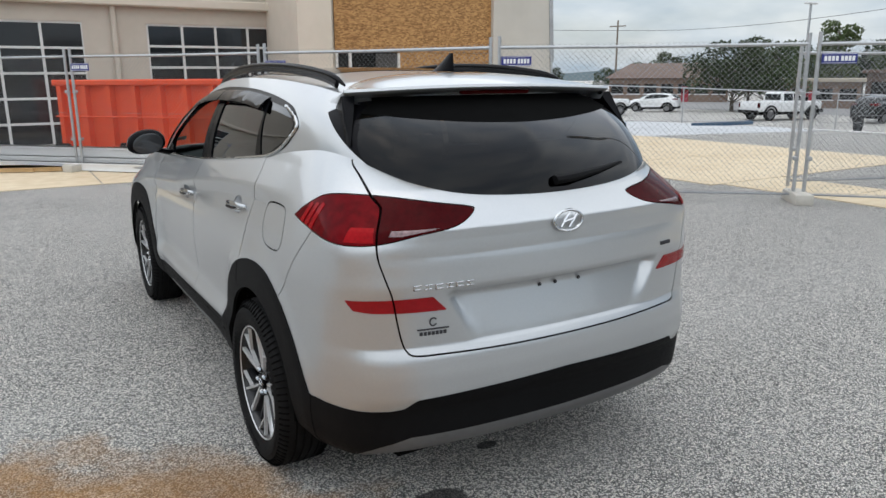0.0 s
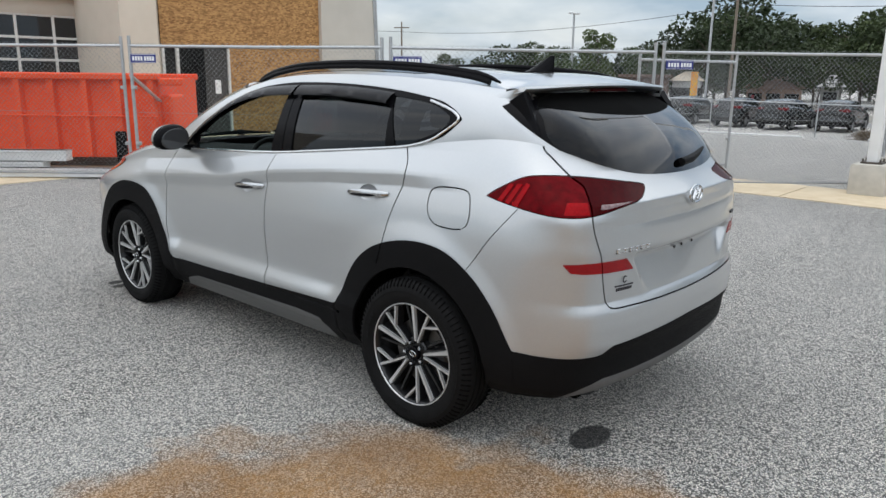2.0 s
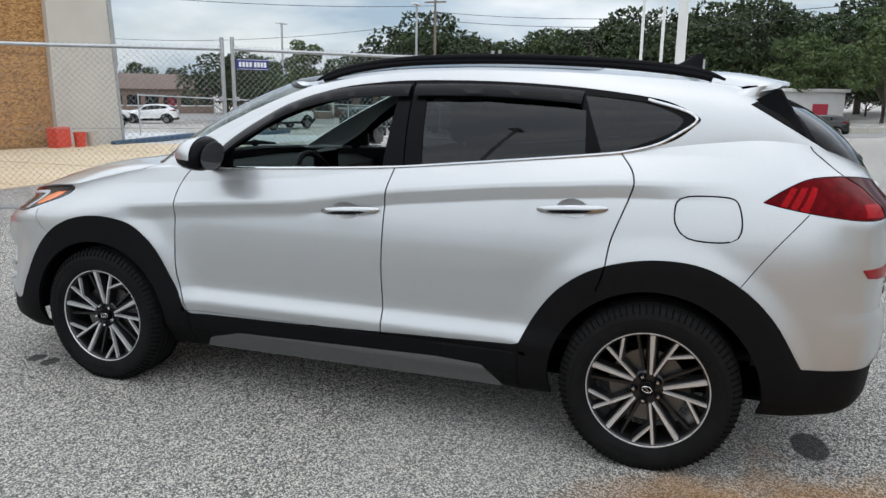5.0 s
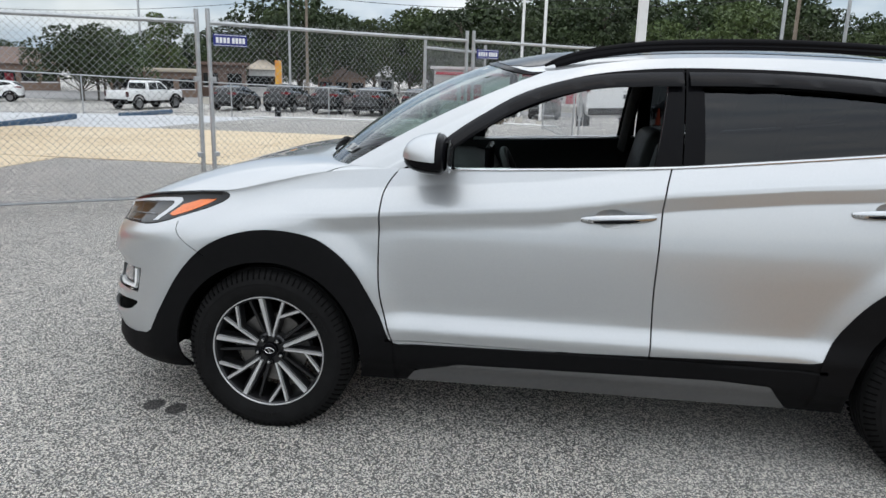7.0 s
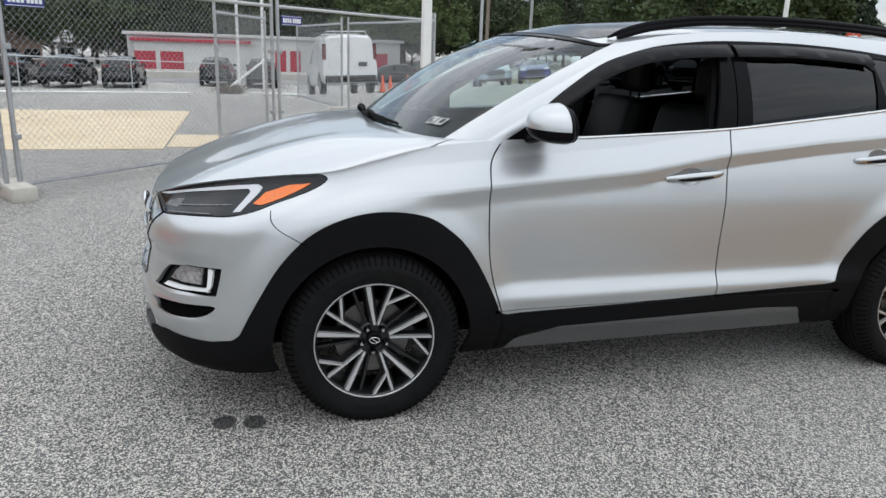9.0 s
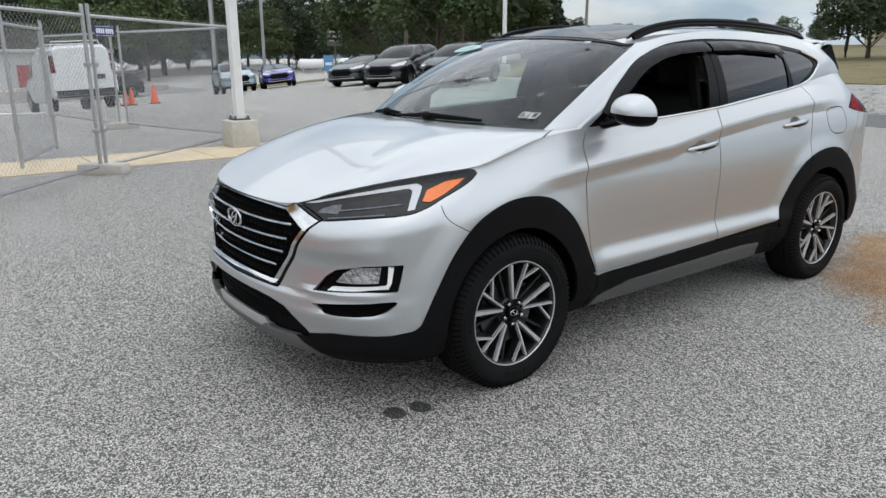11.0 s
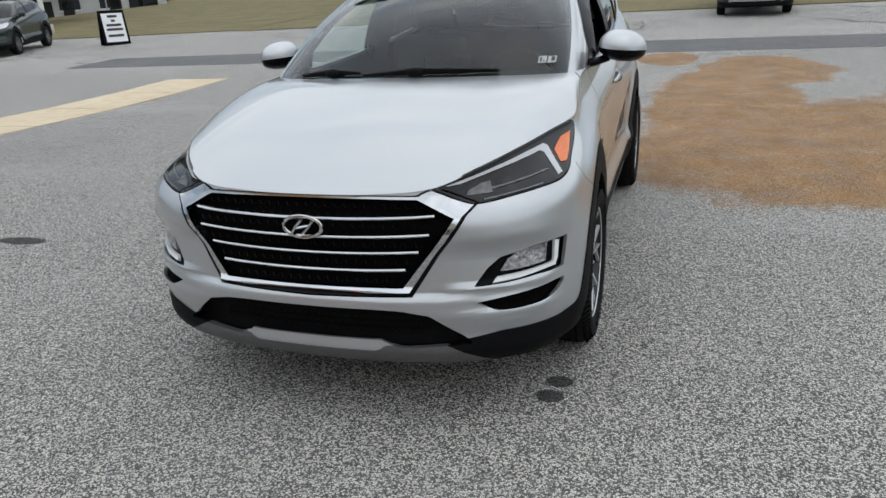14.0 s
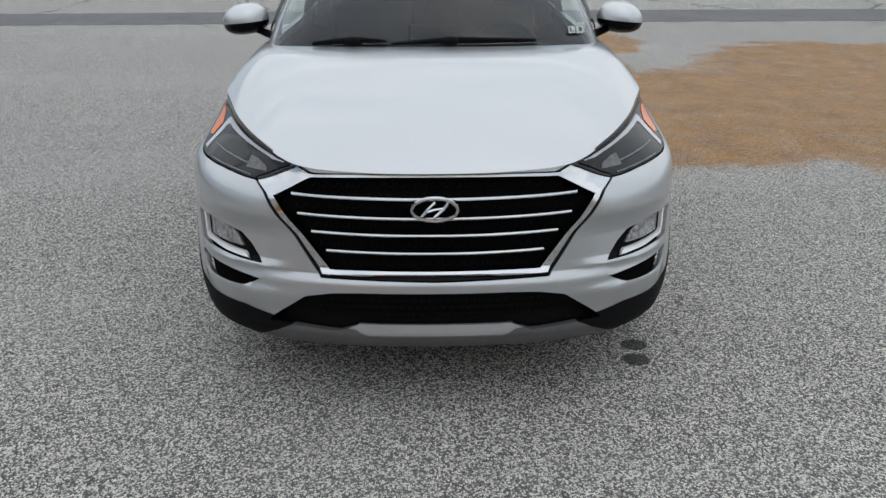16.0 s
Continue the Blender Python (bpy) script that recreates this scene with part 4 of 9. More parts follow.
def add_arm(bm, a0, r0, a1, r1, w0, w1, x0, x1, depth):
    """A tapered spoke from polar (a0, r0) to (a1, r1); x: outer face."""
    p0 = Vector((r0 * math.cos(a0), r0 * math.sin(a0)))
    p1 = Vector((r1 * math.cos(a1), r1 * math.sin(a1)))
    n = Vector((-(p1 - p0).y, (p1 - p0).x)).normalized()
    ring = []
    for p, w, x in ((p0, w0, x0), (p1, w1, x1)):
        ring.append([bm.verts.new((xx, *(p + n * s))) for xx, s in ((x, -w), (x, w), (x + depth, w * 1.6), (x + depth, -w * 1.6))])
    for i in range(4):
        j = (i + 1) % 4
        bm.faces.new((ring[0][i], ring[0][j], ring[1][j], ring[1][i]))
    bm.faces.new(ring[0][::-1])
    bm.faces.new(ring[1])


R = .232
H = wheel_holder()
# local frame: outer side towards -x, wheel centre at the origin
_bm = bmesh.new()
tyre_prof = [(-.085, .236), (-.096, .243), (-.106, .262), (-.110, .285), (-.108, .305), (-.100, .322), (-.094, .332), (-.080, .343), (-.052, .3495)]
for gx in (-.048, -.016, .016, .048):
    tyre_prof += [(gx - .005, .3505), (gx - .004, .343), (gx + .004, .343), (gx + .005, .3505)]
tyre_prof += [(.080, .343), (.098, .325), (.106, .29), (.098, .245), (.09, .236)]
add_lathe(_bm, tyre_prof, 96)
tyre = part("tyre", _bm, TYRE, H, "black rubber tyre", 28)
_bm = bmesh.new()
# dark bars sit proud of the rubber to paint the grooves' shade
for k in range(84):
    t = 2 * math.pi * k / 84
    add_box(_bm, (-.021, -.0024, -.003), (.021, .0024, .0026), 0, Matrix.Rotation(t, 4, "X") @ pose(-.0924, 0, .3323, 0, -48.6, 4))
    add_box(_bm, (.060, -.003, .338), (.092, .003, .350), 0, Matrix.Rotation(t + .02, 4, "X"))
tagged(part("tread", _bm, UNDER, tyre, "raised dark bars painting the shade of tread grooves"), kind="stuff")
_bm = bmesh.new()
add_lathe(_bm, [(-.1115, .300), (-.1125, .297), (-.1115, .294)], 96)
for k0 in (.7, 2.9, 4.6):
    for k in range(6):
        t = k0 + k * .085
        add_box(_bm, (-.1118, -.009, .262), (-.1085, .009, .280), .001, Matrix.Rotation(t, 4, "X") )
part("sidewall_relief", _bm, TYRE, tyre, "raised sidewall marks")
_bm = bmesh.new()
add_lathe(_bm, [(-.086, .238), (-.092, .240), (-.094, .236), (-.090, .230), (-.080, .224), (-.03, .218), (.08, .222), (.09, .238)], 80)
rim = part("rim", _bm, RIMDARK, H, "dark grey wheel rim")
_bm = bmesh.new()
add_lathe(_bm, [(-.0925, .2385), (-.0955, .2375), (-.0955, .2345), (-.092, .2325)], 96)
part("rim_flange", _bm, RIMFACE, rim, "bright machined rim edge")
for g in range(5):
    spokes, backs = bmesh.new(), bmesh.new()
    t = math.radians(90 + 72 * g)
    d = math.radians
    add_arm(spokes, t + d(-3), .062, t + d(-11), R, .0046, .0088, -.072, -.088, .022)
    add_arm(spokes, t + d(9), .062, t + d(12), .145, .0038, .0042, -.072, -.081, .018)
    add_arm(spokes, t + d(12), .145, t + d(13.5), R, .0042, .0050, -.081, -.088, .018)
    add_arm(spokes, t + d(11), .150, t + d(33), R, .0036, .0048, -.0815, -.088, .018)
    add_arm(backs, t + d(44), .055, t + d(46), R, .006, .005, -.050, -.066, .02)
    add_arm(backs, t + d(-3), .058, t + d(-11), R, .0150, .0155, -.060, -.076, .03)
    add_arm(backs, t + d(9), .058, t + d(13), R, .0105, .0105, -.060, -.076, .03)
    add_arm(backs, t + d(11), .148, t + d(33), R, .0095, .0105, -.070, -.076, .03)
    part("spoke_face", spokes, RIMFACE, rim, "bright machined spoke face")
    part("spoke", backs, RIMDARK, rim, "dark grey spoke")
_bm = bmesh.new()
add_lathe(_bm, [(-.058, .0005), (-.058, .062), (-.052, .070), (-.02, .075), (.02, .075)], 40)
for g in range(5):
    t = math.radians(90 + 36 + 72 * g)
    add_lathe(_bm, [(-.066, .017), (-.070, .015), (-.066, .012), (-.052, .011)], 16, centre=(0, .052 * math.cos(t), .052 * math.sin(t)))
hub = part("hub", _bm, RIMDARK, H)
for g in range(5):
    t = math.radians(90 + 36 + 72 * g)
    _bm = bmesh.new()
    add_lathe(_bm, [(-.052, .011), (-.076, .0105), (-.082, .006), (-.083, .0003)], 6, centre=(0, .052 * math.cos(t), .052 * math.sin(t)))
    part("lug_nut", _bm, CHROME, hub, "chrome lug nut")
_bm = bmesh.new()
add_lathe(_bm, [(-.058, .032), (-.074, .031), (-.077, .028), (-.078, .0005)], 32)
part("centre_cap", _bm, GLOSSBLACK, H, "black centre cap")
_bm = bmesh.new()
add_lathe(_bm, [(-.0785, .0165), (-.080, .015), (-.0785, .0135)], 28)
bmesh.ops.scale(_bm, vec=(1, 1.3, .8), verts=_bm.verts)
add_box(_bm, (-.080, -.013, -.002), (-.0785, .013, .002), 0, Matrix.Rotation(.6, 4, "X"))
part("cap_emblem", _bm, CHROME, H, "chrome oval emblem")
_bm = bmesh.new()
add_lathe(_bm, [(-.02, .06), (-.025, .15), (-.015, .152), (.0, .15), (.01, .06)], 48)
part("brake_disc", _bm, DISC, H, "grey steel brake disc")
_bm = bmesh.new()
add_box(_bm, (-.045, -.05, .10), (.03, .05, .175), .012, Matrix.Rotation(1.2, 4, "X"))
part("brake_caliper", _bm, RIMDARK, H)


def place_wheel(x, y, turn):
    return pose(x, y, .337, turn, 0, 0) if x < 0 else pose(x, y, .337, turn, 0, 180)


H.matrix_basis = place_wheel(-.795, 1.335, 4)
for _x, _y, _a in ((-.795, -1.335, 13), (.795, 1.335, 30), (.795, -1.335, 50)):
    copy_thing(H, place_wheel(_x, _y, _a))


# ---- fittings ----
def skin_point(skin, s, v, out=0.0):
    """A point on a skin (left side), moved outwards."""
    e = 1e-3
    f = lambda a, b: skin(np.array([[a]]), np.array([[b]]))[0, 0]
    S1, V1 = np.array([[s, s]]), np.array([[v, min(v + e, 1)]])
    p = upper_skin(np.full((1, 2), s), np.array([[v, v + e]]))[0] if skin is upper_skin else skin(np.full((1, 2), s), np.array([[v, v + e]]))[0]
    q = skin(np.full((1, 2), s + e), np.array([[v, v + e]]))[0]
    du, dv = q[0] - p[0], p[1] - p[0]
    n = np.cross(dv, du)
    n /= np.linalg.norm(n) + 1e-12
    if n[0] < 0:
        n = -n
    r = p[0] + n * out
    return Vector((-r[0], r[1], r[2])), Vector((-n[0], n[1], n[2]))


def side_x(y, zz):
    """Half-width of the glasshouse at y, z."""
    best = np.interp(zz, [1.11, 1.2, 1.3, 1.4, 1.46, 1.52, 1.56], [.776, .757, .724, .687, .662, .634, .602])
    return float(best - .03 * smooth(np.array(-y), .8, 1.5))


def add_ribbon(bm, pts, normals, width, thick, updirs):
    """A strip along points with a raised rounded section."""
    rings = []
    for p, n, u in zip(pts, normals, updirs):
        p, n, u = Vector(p), Vector(n), Vector(u)
        rings.append([bm.verts.new(p + u * a * width + n * b * thick) for a, b in ((-.5, -.5), (-.5, .5), (-.25, 1), (.25, 1), (.5, .5), (.5, -.5))])
    for r0, r1 in zip(rings, rings[1:]):
        for i in range(5):
            bm.faces.new((r0[i], r0[i + 1], r1[i + 1], r1[i]))
    bm.faces.new(rings[0])
    bm.faces.new(rings[-1][::-1])


def mirrored(build, name, material, label="", parents=None, angle=35):
    """Builds a part on the left and again on the right."""
    out = []
    for i, k in enumerate((1, -1)):
        bm = bmesh.new()
        build(bm)
        if k < 0:
            bmesh.ops.transform(bm, matrix=Matrix.Diagonal((-1, 1, 1, 1)), verts=bm.verts)
            bmesh.ops.reverse_faces(bm, faces=bm.faces)
        out.append(part(name, bm, material, parents[i] if parents else car, label, angle))
    return out


def surface_x(y, zz):
    """Half-width of the lower body at y, z."""
    t = np.linspace(6, 17, 400)
    s = float(t[np.argmin(abs(spline(BASE, t)[:, 1] - y))])
    v = np.linspace(0, 1, 160)
    p = lower_skin(np.full((1, 160), s), v[None, :])[0]
    return float(np.interp(zz, p[:, 2], p[:, 0]))


def glass_x(y, zz):
    S, V = np.meshgrid(np.linspace(6, 17.5, 90), np.linspace(0, 1, 50), indexing="ij")
    if not hasattr(glass_x, "p"):
        glass_x.p = upper_skin(S, V).reshape(-1, 3)
    d = np.hypot(glass_x.p[:, 1] - y, glass_x.p[:, 2] - zz)
    i = np.argsort(d)[:4]
    w = 1 / (d[i] + 1e-4)
    return float((glass_x.p[i, 0] * w).sum() / w.sum())


# chrome strip under the windows, rising round the quarter glass
STRIP = [(.66, 1.110), (.40, 1.119), (.0, 1.139), (-.25, 1.155), (-.50, 1.179), (-.80, 1.209), (-1.05, 1.235), (-1.18, 1.252), (-1.30, 1.285), (-1.39, 1.338), (-1.432, 1.372), (-1.425, 1.395), (-1.37, 1.420), (-1.25, 1.452)]


def chrome_strip(bm):
    c = curve(STRIP, 8)
    pts, nn, uu = [], [], []
    for i, (y, zz) in enumerate(c):
        x = max(glass_x(y, zz), 0)
        p = Vector((-x, y, zz))
        j = min(i + 1, len(c) - 1)
        t = Vector((0, c[j][0] - c[max(i - 1, 0)][0], c[j][1] - c[max(i - 1, 0)][1])).normalized()
        n = Vector((-.93, 0, .36))
        pts.append(p + n * .004)
        nn.append(n)
        uu.append(n.cross(t).normalized())
    add_ribbon(bm, pts, nn, .013 if False else .012, .006, uu)


mirrored(chrome_strip, "window_trim_strip", CHROME, "chrome strip below the side windows")

# wind deflectors over the side windows
VISOR_F = [(.70, 1.175), (.60, 1.258), (.50, 1.325), (.36, 1.405), (.20, 1.46), (.05, 1.487), (-.10, 1.499), (-.252, 1.505)]
VISOR_R = [(-.275, 1.505), (-.45, 1.508), (-.65, 1.506), (-.85, 1.496), (-1.0, 1.484)]


def visor(pts, drop):
    def build(bm):
        c = curve(pts, 5)
        rings = []
        n = len(c)
        for i, (y, zz) in enumerate(c):
            j0, j1 = max(i - 1, 0), min(i + 1, n - 1)
            t = Vector((0, c[j1][0] - c[j0][0], c[j1][1] - c[j0][1])).normalized()
            down = Vector((0, t.z, -t.y))
            if down.z > 0:
                down = -down
            ring = []
            for f, out in ((0, .004), (.25, .020), (.8, .030), (1.0, .026), (1.0, .022), (.7, .024), (.2, .012)):
                q = Vector((0, y, zz)) + down * drop * f
                ring.append(bm.verts.new((-glass_x(q.y, q.z) - out, q.y, q.z)))
            rings.append(ring)
        for r0, r1 in zip(rings, rings[1:]):
            for k in range(7):
                bm.faces.new((r0[k], r0[(k + 1) % 7], r1[(k + 1) % 7], r1[k]))
        bm.faces.new(rings[0])
        bm.faces.new(rings[-1][::-1])
    return build


mirrored(visor(VISOR_F, .052), "wind_deflector", SMOKE, "smoked acrylic wind deflector", front_doors)
mirrored(visor(VISOR_R, .050), "wind_deflector", SMOKE, "smoked acrylic wind deflector", rear_doors)

# roof rails
RAIL = [(.27, 1.517), (.20, 1.545), (.05, 1.582), (-.2, 1.612), (-.6, 1.622), (-1.0, 1.610), (-1.3, 1.585), (-1.45, 1.562), (-1.53, 1.535)]


def rail(bm):
    c = curve(RAIL, 6)
    add_tube(bm, [(-.545 + .012 * abs(y + .6), y, zz) for y, zz in c], [.005 + .010 * min(1, i / 8, (len(c) - 1 - i) / 8) for i in range(len(c))], 10, True, (.9, 1.0))
    low = [(-.545, y, zz - .016) for y, zz in c[4:-4]]
    add_tube(bm, low, .014, 6, True, (.7, 1.1))


mirrored(rail, "roof_rail", GLOSSBLACK, "black roof rail")

# spoiler over the rear window, with black fins down its sides
_bm = bmesh.new()
_rows = []
for _u in np.linspace(-1, 1, 33):
    _f = abs(_u)
    _yr = -1.792 + .035 * _f ** 2 + .035 * _f ** 10
    _front = -1.38 - .17 * _f ** 4
    _zf = 1.583 - .062 * _f ** 2.4 - .030 * _f ** 9
    _zr = 1.538 - .016 * _f ** 2
    _row = []
    for _t in np.linspace(0, 1, 9):
        _y = _front + (_yr - _front) * _t
        _w = .566 + .052 * _t
        _row.append(_bm.verts.new((_u * _w, _y, _zf + (_zr - _zf) * _t + .016 * math.sin(math.pi * _t) * (1 - _f ** 4))))
    for _dy, _dz, _w in ((-.004, -.010, .622), (.006, -.019, .620), (.030, -.024, .615), (.11, -.040, .595)):
        _row.append(_bm.verts.new((_u * _w, _yr + _dy, _zr + _dz)))
    _rows.append(_row)
for _a, _b in zip(_rows, _rows[1:]):
    for _k in range(len(_a) - 1):
        _bm.faces.new((_a[_k], _a[_k + 1], _b[_k + 1], _b[_k]))
_bm.faces.new(_rows[0])
_bm.faces.new(_rows[-1][::-1])
for _s, _end in ((-1, _rows[0]), (1, _rows[-1])):
    _skirt = []
    for _k, _v in enumerate(_end[:9]):
        _y = -1.42 - .315 * _k / 8
        _skirt.append(_bm.verts.new((_s * (abs(glass_x(_y, 1.470)) - .004), _y, 1.470)))
    for _k in range(8):
        _q = (_end[_k], _end[_k + 1], _skirt[_k + 1], _skirt[_k])
        _bm.faces.new(_q if _s > 0 else _q[::-1])
_lip = [_bm.verts.new(_r[0].co + Vector((0, .012, -.045))) for _r in _rows]
for _k in range(len(_rows) - 1):
    _bm.faces.new((_rows[_k][0], _rows[_k + 1][0], _lip[_k + 1], _lip[_k]))
part("spoiler", _bm, PAINT, tailgate, "silver roof spoiler", 40)
_bm = bmesh.new()
add_box(_bm, (-.16, -1.765, 1.500), (.16, -1.745, 1.514), .004)
part("high_brake_light", _bm, REDDARK, tailgate, "dark red high brake light")


def spoiler_fin(bm):
    rings = []
    for t in np.linspace(0, 1, 8):
        front = Vector((-.611, -1.612, 1.446)).lerp(Vector((-.652, -1.806, 1.340)), t)
        back = Vector((-.628, -1.728, 1.500)).lerp(Vector((-.650, -1.830, 1.336)), t ** .9)
        inner = back + Vector((.05, .012, 0)) * (1 - t)
        rings.append([bm.verts.new(front + Vector((-.004, 0, 0))), bm.verts.new(back + Vector((-.004, .008, 0))), bm.verts.new(back), bm.verts.new(inner), bm.verts.new(front + Vector((.012, .004, 0)))])
    for a, b in zip(rings, rings[1:]):
        for k in range(5):
            bm.faces.new((a[k], a[(k + 1) % 5], b[(k + 1) % 5], b[k]))
    bm.faces.new(rings[0][::-1])
    bm.faces.new(rings[-1])


mirrored(spoiler_fin, "spoiler_fin", GLOSSBLACK, "gloss black fin beside the rear glass", [tailgate, tailgate])

# shark fin aerial
_bm = bmesh.new()
_sec = []
for _t in np.linspace(0, 1, 9):
    _h = .075 * _t
    _l0, _l1 = -1.27 - .145 * _t ** .8, -1.445 + .0 * _t
    _w = .028 * (1 - _t) + .003
    _sec.append([_bm.verts.new((_w * math.cos(k) * .9, (_l0 + _l1) / 2 + (_l0 - _l1) / 2 * math.sin(k), 1.587 + _h)) for k in np.linspace(0, 2 * math.pi, 17)[:-1]])
for _a, _b in zip(_sec, _sec[1:]):
    for _k in range(16):
        _bm.faces.new((_a[_k], _a[(_k + 1) % 16], _b[(_k + 1) % 16], _b[_k]))
_bm.faces.new(_sec[-1])
part("aerial_fin", _bm, GLOSSBLACK, car, "black shark fin aerial")


# door mirrors
def mirror_form(x, y, zz, grow=0.0):
    """A rounded wedge: deep and domed to the front, flat to the rear."""
    x = math.copysign(abs(x) ** .78, x)
    zz = math.copysign(abs(zz) ** .78, zz)
    dome = math.sqrt(max(0, 1 - x * x * .9))
    top, bot = .090 + grow, .062 + grow
    return Vector((-.922 + x * (.114 + grow), .632 + (y * (.140 + grow) * (.60 + .40 * dome) if y > 0 else y * .034), 1.172 + .010 * x + zz * (top if zz > 0 else bot) * (.72 + .28 * dome)))


def mirror_cap(bm):
    bmesh.ops.create_uvsphere(bm, u_segments=32, v_segments=22, radius=1)
    bmesh.ops.bisect_plane(bm, geom=list(bm.verts) + list(bm.edges) + list(bm.faces), plane_co=(0, .06, 0), plane_no=(0, 1, 0), clear_inner=True)
    bmesh.ops.bisect_plane(bm, geom=list(bm.verts) + list(bm.edges) + list(bm.faces), plane_co=(0, 0, .02), plane_no=(0, 0, 1), clear_inner=True)
    for v in bm.verts:
        v.co = mirror_form(*v.co)


def mirror_base(bm):
    bmesh.ops.create_uvsphere(bm, u_segments=28, v_segments=18, radius=1)
    for v in bm.verts:
        v.co = mirror_form(*v.co, -.004)
    add_tube(bm, [(-.755, .70, 1.112), (-.80, .69, 1.118), (-.86, .66, 1.135)], [.034, .028, .024], 10, True, (.9, .7))


def mirror_glass(bm):
    bmesh.ops.create_uvsphere(bm, u_segments=24, v_segments=12, radius=1)
    for v in bm.verts:
        x, y, zz = v.co
        v.co = Vector((-.918 + x * .088, .596 + y * .004, 1.178 + .010 * x + zz * .062))


mirror_caps = mirrored(mirror_cap, "door_mirror", PAINT, "silver door mirror cap", front_doors, 50)
mirrored(mirror_base, "mirror_housing", GLOSSBLACK, "black mirror housing", front_doors)
mirrored(mirror_glass, "mirror_glass", shader("mirror_glass", (.05, .052, .055), .03, .2), "mirror glass", front_doors)


# door handles
HANDLE = shader("polished_dark_chrome", (.50, .51, .52), .08, 1.0, rough2=.14, scale=20)
def handle(y0, y1, z0, z1):
    def build(bm):
        n = 15
        pts, rad = [], []
        for i in range(n):
            t = i / (n - 1)
            y, zz = y0 + (y1 - y0) * t, z0 + (z1 - z0) * t
            pts.append((-surface_x(y, zz) - .003 - .022 * math.sin(math.pi * t) ** .55, y, zz))
            rad.append(.007 + .0095 * math.sin(math.pi * t) ** .5)
        add_tube(bm, pts, rad, 10, True, (.7, 1.15))
    return build


# gloss black strip along the lower half of a handle
def handle_inset(y0, y1, z0, z1):
    def build(bm):
        pts, rad = [], []
        for i in range(11):
            t = .16 + .62 * i / 10
            y, zz = y0 + (y1 - y0) * t, z0 + (z1 - z0) * t
            pts.append((-surface_x(y, zz) - .013 - .022 * math.sin(math.pi * t) ** .55, y, zz - .006))
            rad.append(.0015 + .0055 * math.sin(math.pi * i / 10) ** .5)
        add_tube(bm, pts, rad, 8, True, (.9, 1.1))
    return build


mirrored(handle_inset(.10, -.175, .952, .972), "handle_inset", GLOSSBLACK, "gloss black strip along the lower half of the handle", front_doors)
mirrored(handle_inset(-.86, -1.135, 1.020, 1.038), "handle_inset", GLOSSBLACK, "gloss black strip along the lower half of the handle", rear_doors)
mirrored(handle(.10, -.175, .952, .972), "handle", HANDLE, "chrome door handle", front_doors)
mirrored(handle(-.86, -1.135, 1.020, 1.038), "handle", HANDLE, "chrome door handle", rear_doors)

# grille bars and mesh
def nose_y(x, zz):
    t = np.linspace(0, 8, 500)
    b = spline(BASE, t)
    s = float(np.interp(abs(x), b[:, 0], t))
    v = np.linspace(0, 1, 120)
    p = lower_skin(np.full((1, 120), s), v[None, :])[0]
    return float(np.interp(zz, p[:, 2], p[:, 1]))


for _z, _w in ((.768, .455), (.708, .438), (.648, .398), (.588, .352)):
    _bm = bmesh.new()
    add_tube(_bm, [(x, nose_y(x, _z) - .006, _z - .10 * (abs(x) / .46) ** 2 * 0 + .012 * (x / .46) ** 2) for x in np.linspace(-_w, _w, 25)], .0085, 8, True, (1.0, .75))
    part("grille_bar", _bm, CHROME, grille, "chrome bar")
_bm = bmesh.new()
for _r in range(9):
    _zz = .547 + _r * .032
    for _i in range(-14, 15):
        _x = _i * .036 + (.018 if _r % 2 else 0)
        _lim = np.interp(_zz, [.53, .66, .757, .83], [.33, .42, .49, .38])
        if abs(_x) < _lim - .02:
            _y = nose_y(_x, _zz)
            add_tube(_bm, [(_x - .014, _y - .024, _zz + .008), (_x - .009, _y - .020, _zz - .006), (_x + .009, _y - .020, _zz - .006), (_x + .014, _y - .024, _zz + .008)], .0022, 5)
part("grille_mesh", _bm, GLOSSBLACK, grille, "gloss black grille mesh")
_bm = bmesh.new()
for _r in range(3):
    _zz = .355 + _r * .028
    for _i in range(-15, 16):
        _x = _i * .028 + (.014 if _r % 2 else 0)
        if abs(_x) < (.42, .40, .36)[_r]:
            _y = nose_y(_x, _zz)
            add_tube(_bm, [(_x - .011, _y - .036, _zz), (_x - .006, _y - .032, _zz + .009), (_x + .006, _y - .032, _zz + .009), (_x + .011, _y - .036, _zz)], .003, 5)
part("intake_mesh", _bm, CLAD, car, "black intake mesh")


def oval_emblem(cx, cy, cz, w, h, tilt, facing, parent):
    """An oval ring with one slanted stroke."""
    bm = bmesh.new()
    ring = []
    for k in range(40):
        t = 2 * math.pi * k / 40
        ring.append((w * math.cos(t), 0, h * math.sin(t)))
    add_tube(bm, ring + [ring[0]], w * .085, 8, False, (1, 1))
    for pts in ([(-.58, -.60), (-.34, .0), (.02, .66)], [(-.02, -.66), (.34, .0), (.58, .60)], [(-.36, -.12), (0, .02), (.36, .14)]):
        add_tube(bm, [(x * w, -.002, y * h) for x, y in pts], w * .085, 6, True, (1.2, .8))
    bmesh.ops.transform(bm, matrix=pose(cx, cy, cz, tilt, 0, 180 if facing > 0 else 0), verts=bm.verts)
    return part("emblem", bm, CHROME, parent, "chrome oval emblem")


oval_emblem(0, nose_y(0, .742) + .012, .742, .072, .038, 2, 1, grille)


